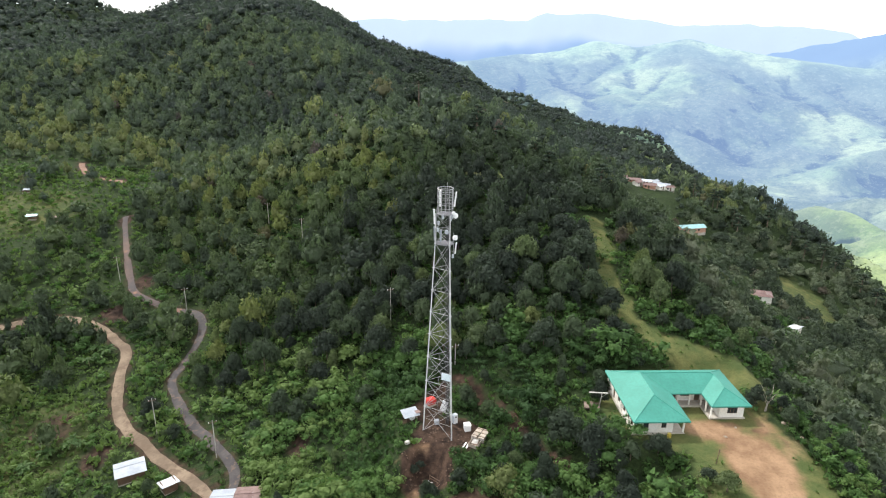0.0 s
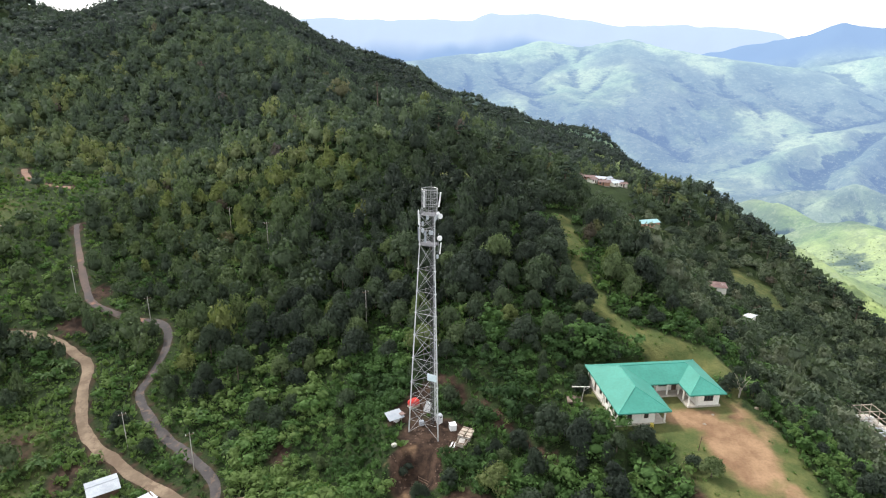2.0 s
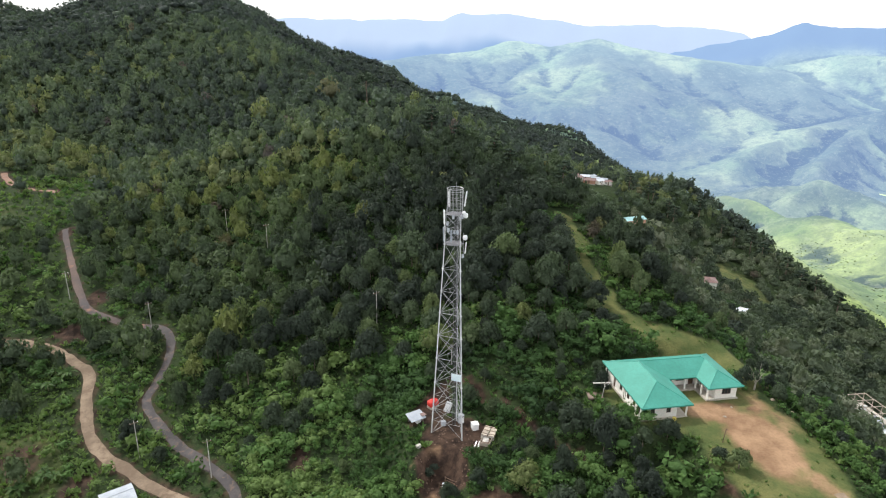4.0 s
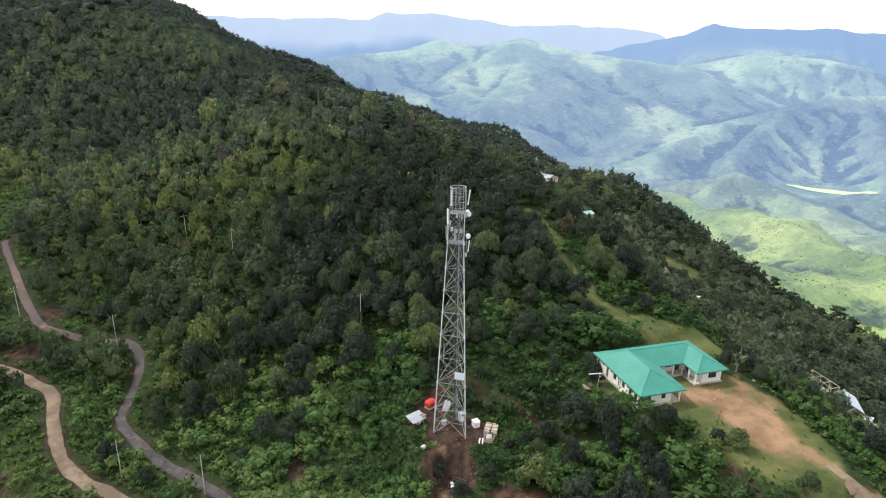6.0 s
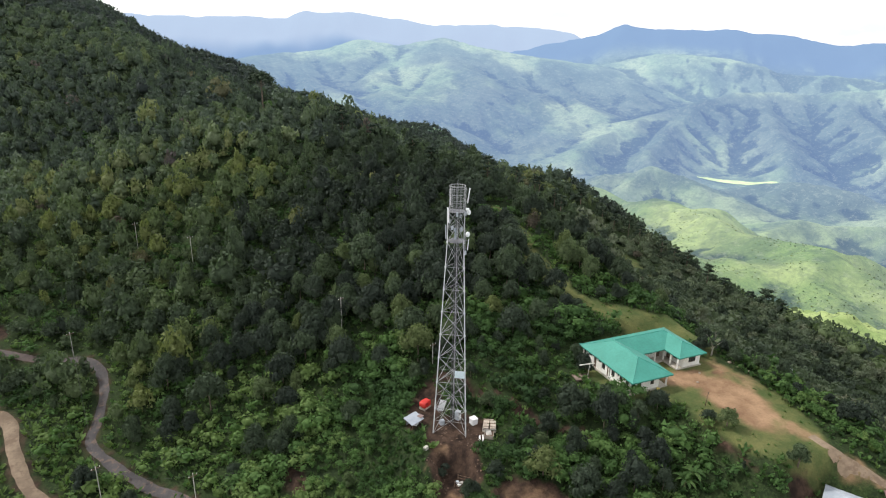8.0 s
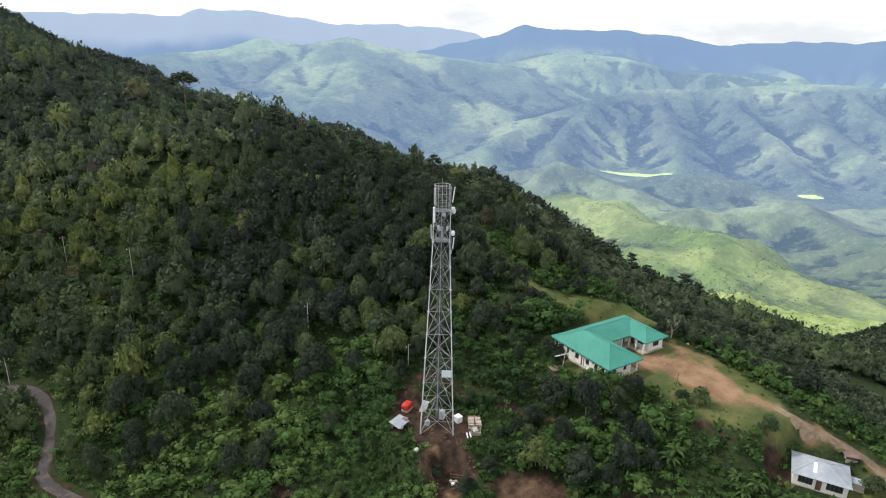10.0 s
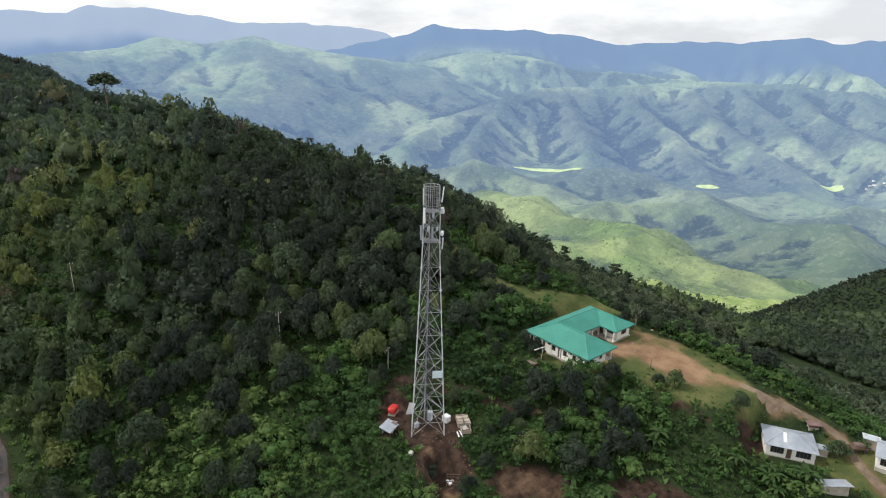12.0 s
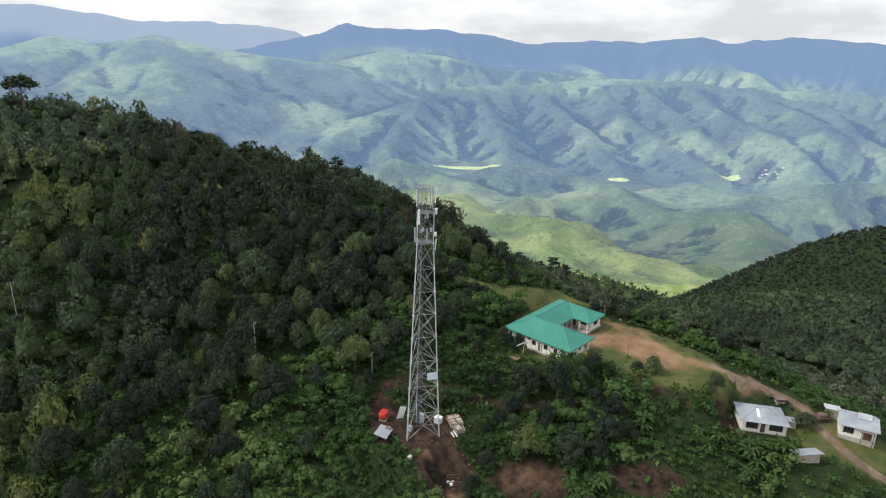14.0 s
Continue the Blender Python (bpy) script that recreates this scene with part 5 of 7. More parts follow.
def fill_opening(owner, p, q, z0, o, kind, frame_mat):
    """A window with frame, bar and panes, or a door leaf, set in a wall's opening."""
    p, q = Vector((*p, 0)), Vector((*q, 0))
    turn = Matrix.Translation(p) @ Matrix.Rotation(math.atan2(q.y - p.y, q.x - p.x), 4, "Z")
    u0, u1, v0, v1 = o
    v0, v1 = v0 + z0, v1 + z0
    if kind == "door":
        leaf = bmesh.new()
        add_box(leaf, u0 + 0.05, u1 - 0.05, -0.03, 0.03, v0, v1 - 0.05)
        add_box(leaf, u0 + 0.15, u1 - 0.15, -0.045, 0.045, v0 + 0.2, v0 + 0.85)
        add_box(leaf, u0 + 0.15, u1 - 0.15, -0.045, 0.045, v0 + 1.0, v1 - 0.2)
        leaf.transform(turn)
        door = part("door", leaf, timber_dark, owner, "dark timber door")
        part("handle", rod(turn @ Vector((u1 - 0.16, -0.09, v0 + 1.0)), turn @ Vector((u1 - 0.16, 0.09, v0 + 1.0)), 0.025), steel, door)
        return
    f = bmesh.new()
    t = 0.07
    add_box(f, u0, u1, -0.06, 0.06, v0, v0 + t)
    add_box(f, u0, u1, -0.06, 0.06, v1 - t, v1)
    add_box(f, u0, u0 + t, -0.06, 0.06, v0 + t, v1 - t)
    add_box(f, u1 - t, u1, -0.06, 0.06, v0 + t, v1 - t)
    n = max(2, round((u1 - u0) / 0.55))
    for k in range(1, n):
        u = u0 + (u1 - u0) * k / n
        add_box(f, u - 0.025, u + 0.025, -0.05, 0.05, v0 + t, v1 - t)
    f.transform(turn)
    window = part("window", f, frame_mat, owner, "dark-framed window")
    for k in range(n):
        pane = bmesh.new()
        a, b = u0 + (u1 - u0) * k / n, u0 + (u1 - u0) * (k + 1) / n
        add_box(pane, a + 0.03, b - 0.03, -0.008, 0.008, v0 + t, v1 - t)
        pane.transform(turn)
        part("pane", pane, glass, window)


def sheet(faces, thick):
    """A roof from faces of (x, y, z) corners, with thickness."""
    bm = bmesh.new()
    seen = {}
    for face in faces:
        vs = []
        for c in face:
            key = tuple(round(k, 3) for k in c)
            seen[key] = seen.get(key) or bm.verts.new(c)
            vs.append(seen[key])
        bm.faces.new(vs)
    bmesh.ops.recalc_face_normals(bm, faces=bm.faces[:])
    if sum(f.normal.z for f in bm.faces) < 0:
        bmesh.ops.reverse_faces(bm, faces=bm.faces[:])
    made = bmesh.ops.extrude_face_region(bm, geom=bm.faces[:])
    for g in made["geom"]:
        if isinstance(g, bmesh.types.BMVert):
            g.co.z += thick
    bmesh.ops.recalc_face_normals(bm, faces=bm.faces[:])
    return bm


# ---- the school ----
def build_school():
    cx, cy, base = 44.0, 90.2, 10.3
    s = thing("school_building", cx, cy, base, 0, "cream single-storey school with green sheet roof beside a bare yard", "building")

    def loc(x, y):
        return (x - cx, y - cy)

    x0, x1, x2, x3 = 33.8, 42.9, 48.1, 54.8
    y0, y1, y2, y3 = 82.3, 86.4, 90.4, 98.2
    eave, pitch = 2.78, 0.46

    def at(x, y, run):
        return (x - cx, y - cy, eave + run * pitch)

    hl, hb, hr = (x1 - x0) / 2, (y3 - y2) / 2, (x3 - x2) / 2
    a, b, c, d, e, f, g, h = (at(*q, 0) for q in ((x0, y0), (x1, y0), (x1, y2), (x2, y2), (x2, y1), (x3, y1), (x3, y3), (x0, y3)))
    l1, l2 = at(x0 + hl, y0 + hl, hl), at(x0 + hl, y3 - hl, hl)
    j, k = at(x1 - hb, y2 + hb, hb), at(x3 - hb, y2 + hb, hb)
    r1, m = at(x2 + hr, y1 + hr, hr), at(x2 + hr, y2 + hr, hr)
    roof = part("roof", sheet([(a, l1, l2, h), (a, b, l1), (b, c, j, l2, l1), (h, l2, j, k, g), (c, d, m, k, j), (d, e, r1, m), (e, f, r1), (f, g, k, m, r1)], 0.06),
                roof_green, s, "turquoise green metal roof sheets")
    lift = Vector((0, 0, 0.075))
    for p, q in ((a, l1), (b, l1), (l1, l2), (h, l2), (l2, j), (j, k), (k, g), (k, m), (m, r1), (e, r1), (f, r1)):
        part("ridge_cap", rod(Vector(p) + lift, Vector(q) + lift, 0.07, sides=6), ridge_green, roof)
    for p, q in ((a, b), (b, c), (c, d), (d, e), (e, f), (f, g), (g, h), (h, a)):
        p, q = Vector(p), Vector(q)
        u = (q - p).normalized()
        part("fascia", wall_shape((p + u * 0.02).xy, (q - u * 0.02).xy, eave - 0.16, eave - 0.005, 0.05), roof_green, roof)
    for (ax, bx, ay, by) in ((34.0, 42.5, 82.9, 90.6), (34.0, 54.3, 90.6, 97.7), (48.3, 54.3, 86.9, 90.6)):
        part("plinth", box(bx - ax, by - ay, 1.05, (ax + bx) / 2 - cx, (ay + by) / 2 - cy, -0.75, 0, 0.03), plinth_mat, s, "stained concrete plinth")
    h_wall = 2.5
    W, D, HI = (0.85, 1.95), (0.0, 2.05), (1.65, 2.15)
    west = [(0.5, 1.5, *W), (2.0, 2.9, *HI), (3.4, 4.35, *D), (5.0, 5.9, *HI), (6.1, 7.0, *W), (7.6, 8.5, *D), (8.9, 9.8, *W), (10.2, 11.0, *HI), (11.2, 12.0, *W), (12.9, 13.7, *W)]
    walls = [
        ((34.3, 97.4), (34.3, 83.3), west),
        ((34.4, 83.3), (40.6, 83.3), [(1.45, 2.25, 0.8, 1.8), (4.3, 5.1, 0.8, 1.8)]),
        ((40.6, 83.4), (40.6, 92.4), [(1.0, 2.6, *W), (3.6, 4.6, *D), (5.4, 7.0, *W)]),
        ((40.7, 92.4), (49.9, 92.4), [(0.7, 2.3, *W), (3.0, 4.0, *D), (4.7, 6.4, *W), (7.2, 8.2, *D)]),
        ((50.0, 92.4), (50.0, 87.2), [(0.7, 1.7, *D), (2.4, 4.2, *W)]),
        ((50.1, 87.2), (54.0, 87.2), [(1.1, 2.8, 0.75, 1.95)]),
        ((54.0, 87.3), (54.0, 97.3), [(1.5, 3.1, *W), (5.5, 7.1, *W)]),
        ((53.9, 97.4), (34.4, 97.4), [(2.0, 3.6, *W), (8.0, 9.6, *W), (14.0, 15.6, *W)]),
    ]
    for p, q, holes in walls:
        p, q = loc(*p), loc(*q)
        w = part("wall", wall_shape(p, q, 0.3, 0.3 + h_wall, 0.16, holes), plaster, s)
        for o in holes:
            fill_opening(w, p, q, 0.3, o, "door" if o[2] == 0 else "window", timber_dark)
    for y in (84.6, 86.9, 89.2, 91.5, 93.8, 96.1):
        part("pilaster", box(0.1, 0.24, h_wall, 34.18 - cx, y - cy, 0.3, 0, 0.01), plaster, s)
    for x, y in ((42.3, 83.2), (42.3, 86.0), (42.3, 88.8), (42.3, 90.9), (44.3, 90.9), (46.4, 90.9), (48.5, 90.9), (48.5, 89.0), (48.5, 87.1)):
        part("post", box(0.24, 0.24, h_wall, x - cx, y - cy, 0.3, 0, 0.02), plaster, s, "cream veranda post")
    ceil = bmesh.new()
    add_box(ceil, x0 - cx + 0.1, x1 - cx - 0.1, y0 - cy + 0.1, y3 - cy - 0.1, eave - 0.02, eave)
    add_box(ceil, x1 - cx - 0.1, x3 - cx - 0.1, y2 - cy + 0.1, y3 - cy - 0.1, eave - 0.02, eave)
    add_box(ceil, x2 - cx + 0.1, x3 - cx - 0.1, y1 - cy + 0.1, y2 - cy + 0.1, eave - 0.02, eave)
    part("soffit", ceil, timber_pale, s)


# ---- small houses ----
def build_house(name, x, y, turn, length, width, wall_h, kind, pitch, wall_mat, roof_mat, label, holes=None, z=None, over=0.45, patch=False, group="", category="house"):
    """A small house; local x runs along its length. kind: hip, gable or shed."""
    z = float(ground_z(x, y)) if z is None else z
    s = thing(name, x, y, z, turn, label, category, group)
    L, W, e = length / 2, width / 2, wall_h
    part("plinth", box(length + 0.2, width + 0.2, 1.4, 0, 0, -1.25, 0, 0.02), plinth_mat, s)
    holes = holes or {}
    ends = {"front": ((-L, -W), (L, -W)), "back": ((L, W), (-L, W)), "right": ((L, -W + 0.08), (L, W - 0.08)), "left": ((-L, W - 0.08), (-L, -W + 0.08))}
    for side, (p, q) in ends.items():
        top = e
        if kind == "shed" and side == "back":
            top = e - width * pitch
        w = part("wall", wall_shape(p, q, 0.12, top, 0.15, holes.get(side, ())), wall_mat, s)
        for o in holes.get(side, ()):
            fill_opening(w, p, q, 0.12, o, "door" if o[2] == 0 else "window", timber_dark)
    a, b, c, d = (-L - over, -W - over), (L + over, -W - over), (L + over, W + over), (-L - over, W + over)
    run = W + over
    low = e - over * pitch + 0.02
    if kind == "hip":
        r0, r1 = (-L - over + run, 0, low + run * pitch), (L + over - run, 0, low + run * pitch)
        A, B, C, D = ((*q, low) for q in (a, b, c, d))
        faces = [(A, B, r1, r0), (B, C, r1), (C, D, r0, r1), (D, A, r0)]
        ridges = ((r0, r1), (A, r0), (B, r1), (C, r1), (D, r0))
    elif kind == "gable":
        r0, r1 = (-L - over, 0, low + run * pitch), (L + over, 0, low + run * pitch)
        A, B, C, D = ((*q, low) for q in (a, b, c, d))
        faces = [(A, B, r1, r0), (C, D, r0, r1)]
        ridges = ((r0, r1),)
        for gx in (-L, L):
            tri = bmesh.new()
            vs = [tri.verts.new((gx + o, yy, zz)) for o in (-0.07, 0.07) for yy, zz in ((-W, e), (W, e), (0, e + W * pitch - 0.03))]
            for f in ((0, 1, 2), (5, 4, 3), (0, 3, 4, 1), (1, 4, 5, 2), (2, 5, 3, 0)):
                tri.faces.new([vs[i] for i in f])
            part("gable_end", tri, wall_mat, s)
    else:
        A, B = (*a, e + 0.04 + over * pitch), (*b, e + 0.04 + over * pitch)
        C, D = (*c, e + 0.04 - (width + over) * pitch), (*d, e + 0.04 - (width + over) * pitch)
        faces, ridges = [(A, B, C, D)], ()
    roof = part("roof", sheet(faces, 0.05), roof_mat, s)
    for p, q in ridges:
        part("ridge_cap", rod(Vector(p) + Vector((0, 0, 0.06)), Vector(q) + Vector((0, 0, 0.06)), 0.06, sides=6), roof_mat, roof)
    if patch:
        px, py = -L * 0.25, -W * 0.45
        pz = low + (W + over + py) * pitch + 0.075
        bm = box(0.5, 1.9, 0.012, 0, 0, 0)
        bm.transform(Matrix.Translation((px, py, pz)) @ Matrix.Rotation(math.atan(pitch), 4, "X"))
        part("roof_patch", bm, white_paint, roof, "pale translucent roof sheet")
    return s


def build_houses():
    win = (0.95, 2.0)
    build_house("house", 49.2, 51.6, -60, 7.2, 5.5, 2.3, "hip", 0.42, plaster, tin, "cream bungalow with grey zinc hip roof by the track",
                {"front": [(0.6, 2.6, 0.6, 1.85), (3.0, 3.8, 0.0, 1.95), (4.4, 6.6, 0.6, 1.85)], "right": [(1.5, 2.6, *win)], "left": [(1.5, 2.6, *win)]}, patch=True, z=4.6)
    h = build_house("house", 57.4, 38.4, -74, 5.2, 5.0, 2.3, "gable", 0.38, plaster, tin, "small house with bright zinc gable roof beside the track",
                    {"front": [(0.4, 2.0, 0.6, 1.8), (3.4, 4.7, 0.0, 2.0)]})
    for yy in (-1, 1):
        part("dormer_roof", sheet([((-0.2, -0.9, 3.1), (1.9, -0.9, 3.1), (1.9, 0.05 * yy, 3.75), (-0.2, 0.05 * yy, 3.75)), ((-0.2, 0.9, 3.1), (1.9, 0.9, 3.1), (1.9, 0.05 * yy, 3.75), (-0.2, 0.05 * yy, 3.75))][(yy + 1) // 2:(yy + 3) // 2], 0.05), tin_bright, h)
    for xx in (-0.05, 0.75):
        part("rust_strip", box(0.09, 0.95, 0.02, xx + 0.2, -0.5, 3.5, 0, 0.0), tin_rust, h)
    part("porch_roof", box(1.9, 1.1, 0.06, 1.3, -3.1, 2.05, 0, 0.01), tin_rust, h, "rusty sheet over the porch")
    for xx in (0.45, 2.15):
        part("porch_post", rod((xx, -3.55, -0.9), (xx, -3.55, 2.05), 0.06, sides=6), timber_dark, h)
    build_house("porch_shed", 58.5, 42.5, -70, 1.7, 1.5, 1.6, "shed", 0.12, timber_pale, tin_bright, "small lean-to with pale zinc roof beside a house", category="shed")
    build_house("lean_to", 45.4, 43.0, -40, 4.0, 1.4, 1.35, "shed", 0.18, timber_pale, tin, "low timber lean-to with shiny zinc roof", category="shed")
    build_house("kitchen_hut", 52.4, 47.4, -64, 1.5, 1.2, 1.3, "shed", 0.1, timber_pale, tin, "tiny zinc-roofed outhouse behind the bungalow", category="shed")
    build_house("rust_hut", 55.6, 50.4, -50, 1.4, 1.0, 0.7, "shed", 0.1, timber_dark, tin_rust, "small rusty-roofed box hut beside the track", category="shed")
    build_house("shed", -52.6, 97.2, 28, 4.4, 3.8, 1.9, "gable", 0.22, timber_dark, tin, "farm shed with white zinc roof beside the dirt road", category="shed")
    build_house("shed", -43.9, 92.6, 40, 2.2, 2.2, 1.7, "shed", 0.2, timber_dark, tin_bright, "small white-roofed shed beside the dirt road", category="shed")
    build_house("roadside_hut", -32.2, 86.2, 4, 3.6, 4.0, 2.0, "gable", 0.25, timber_dark, tin, "roadside hut with grey zinc roof", category="hut")
    build_house("roadside_hut", -28.2, 86.0, 4, 3.4, 4.0, 2.0, "gable", 0.25, timber_dark, tin_rust, "roadside hut with rusty patched roof", category="hut")
    build_house("field_hut", -129.2, 207.0, 10, 2.6, 2.0, 1.3, "gable", 0.3, timber_dark, tin_blue, "small blue-roofed hut in a hillside field", category="hut")
    build_house("field_hut", -121.5, 205.2, -25, 2.8, 2.2, 1.4, "gable", 0.3, timber_dark, tin_rust, "small brown hut in a hillside field", category="hut")
    build_house("field_hut", -144.6, 231.2, 15, 2.4, 1.8, 1.1, "gable", 0.3, timber_dark, tin_bright, "small white-roofed hut in a hillside field", category="hut")
    win3 = [(1.0, 2.0, 1.0, 1.9), (3.4, 4.4, 1.0, 1.9), (5.8, 6.8, 1.0, 1.9), (8.2, 9.2, 1.0, 1.9)]
    build_house("long_house", 130.3, 280.5, 12, 12.5, 5.5, 2.6, "gable", 0.3, brick_wall, tin_blue, "brick-coloured long house with blue-green roof on the slope", {"front": win3})
    build_house("slope_house", 122.5, 203.0, -22, 8.5, 5.5, 2.6, "hip", 0.35, plaster, tin_rust, "house with rusty red roof among trees on the slope", {"front": [(1, 2.2, *win), (4, 5.2, *win)]})
    build_house("slope_hut", 123, 180, 30, 3.4, 2.8, 2.0, "shed", 0.2, plaster, tin_bright, "small pale hut below the ridge", category="hut")
    rng = np.random.RandomState(31)
    roofs = [tin_rust, tin_bright, tin_rust, tin, tin_rust, tin]
    for i, (x, y) in enumerate(((123.5, 321.5), (130.5, 324.5), (117.5, 323), (133, 336), (138, 331), (140, 341), (121.5, 340), (131, 346), (118, 350), (137, 350))):
        build_house("village_house", x, y, float(rng.uniform(-40, 30)), float(rng.uniform(4.2, 6.4)), float(rng.uniform(3.4, 4.4)), 2.2, "gable", 0.34, plaster if i % 3 else brick_wall, roofs[i % 6],
                    "small zinc-roofed house in the ridge village", {"front": [(0.8, 1.7, *win), (2.4, 3.3, 0.0, 2.0)]}, group="houses of the ridge village")
    h = build_house("pink_house", 130.6, 120.4, 236, 8.0, 6.2, 3.8, "gable", 0.55, pink_wall, tin_green, "pink-walled house with steep green and white gable roof",
                    {"right": [(0.6, 1.4, 0.9, 2.0), (2.1, 3.0, 0.0, 2.1), (3.6, 4.4, 0.9, 2.0), (4.9, 5.6, 0.9, 2.0)], "left": [(1.0, 2.2, 1.6, 2.7)]}, z=-30.9, group="houses of the lower settlement")
    part("white_sheet", sheet([((-4.45, 0.02, 5.62), (4.45, 0.02, 5.62), (4.45, 3.55, 3.68), (-4.45, 3.55, 3.68))], 0.05), tin_bright, h, "bright white half of the roof")
    part("canopy", box(1.6, 4.4, 0.08, 5.0, 1.4, 1.9, 0, 0.01), tin_bright, h, "white sheet canopy at the gable end")
    for yy in (-0.6, 3.4):
        part("canopy_post", rod((5.6, yy, -1.0), (5.6, yy, 1.9), 0.07, sides=6), timber_pale, h)
    for yy in (-1.6, 0.0, 1.6):
        part("attic_window", box(0.2, 0.6, 0.8, 4.0, yy, 3.75 if yy else 4.3, 0, 0.01), glass, h, "dark attic window in the gable")
    low = ((121.6, 120.6, 3.8, 3.0, tin, 20), (124.5, 122.4, 3.0, 2.2, tin_bright, 50), (123.6, 117.7, 2.8, 2.0, tin_bright, 40), (125.0, 115.2, 3.2, 2.0, tin_rust, 48),
           (128.4, 112.6, 3.0, 2.4, tin, 52), (132.2, 112.2, 3.0, 2.4, tin_bright, 60), (118.6, 119.2, 2.2, 1.8, tin_rust, 15), (137.5, 118.6, 3.4, 2.6, tin_bright, 30))
    for i, (x, y, length, width, roof_mat, turn) in enumerate(low):
        build_house("hillside_house", x, y, turn, length, width, 2.2, "shed" if i % 2 else "gable", 0.2, (timber_dark, brick_wall, timber_pale)[i % 3],
                    roof_mat, "crowded low house with sheet roof on the lower slope", {"front": [(0.3, 0.9, 0.9, 1.7), (1.1, 1.7, 0.0, 1.8)]}, over=0.3, group="houses of the lower settlement")
    # an unfinished timber frame on the terrace behind the low houses, with low white partitions
    s = thing("timber_frame", 124.8, 127.0, -25.6, 88, "unfinished pale timber house frame with low white partitions", "frame")
    top = 2.7
    for k in range(4):
        for n in range(4):
            lx, ly = -4.8 + 3.2 * k, -4.2 + 2.8 * n
            part("post", rod((lx, ly, -4.0), (lx, ly, top), 0.1, sides=5), timber_pale, s)
    for k in range(4):
        part("crossbeam", box(0.14, 8.8, 0.18, -4.8 + 3.2 * k, 0, top, 0, 0.01), timber_pale, s)
        part("rail", box(10.0, 0.14, 0.16, 0, -4.2 + 2.8 * k, top + 0.19, 0, 0.01), timber_pale, s)
    for lx, ly, sx, sy in ((-3.2, -1.4, 2.9, 0.14), (0.0, 1.4, 2.9, 0.14), (1.6, -1.5, 0.14, 2.5), (-1.6, 2.8, 0.14, 2.5), (3.2, 1.4, 2.9, 0.14)):
        part("partition", box(sx, sy, 3.6, lx, ly, -2.4, 0, 0.01), white_paint, s, "low white partition")
    part("floor_slab", box(10.4, 9.2, 0.25, 0, 0, -0.6, 0, 0.02), plinth_mat, s)


def build_valley_town():
    """A few pale houses by the river far below."""
    rng = np.random.RandomState(41)
    for k in range(9):
        x, y = 2455 + float(rng.uniform(-60, 60)), 680 + float(rng.uniform(-55, 55))
        build_house("valley_house", x, y, float(rng.uniform(0, 90)), float(rng.uniform(9, 15)), float(rng.uniform(7, 10)), 4.0, "gable", 0.35, plaster, tin_bright if k % 3 else tin,
                    "pale house of a small town on the valley floor", group="houses of the valley town")


# ---- the mast ----
MAST_X, MAST_Y, MAST_Z = 4.25, 92.8, 4.35


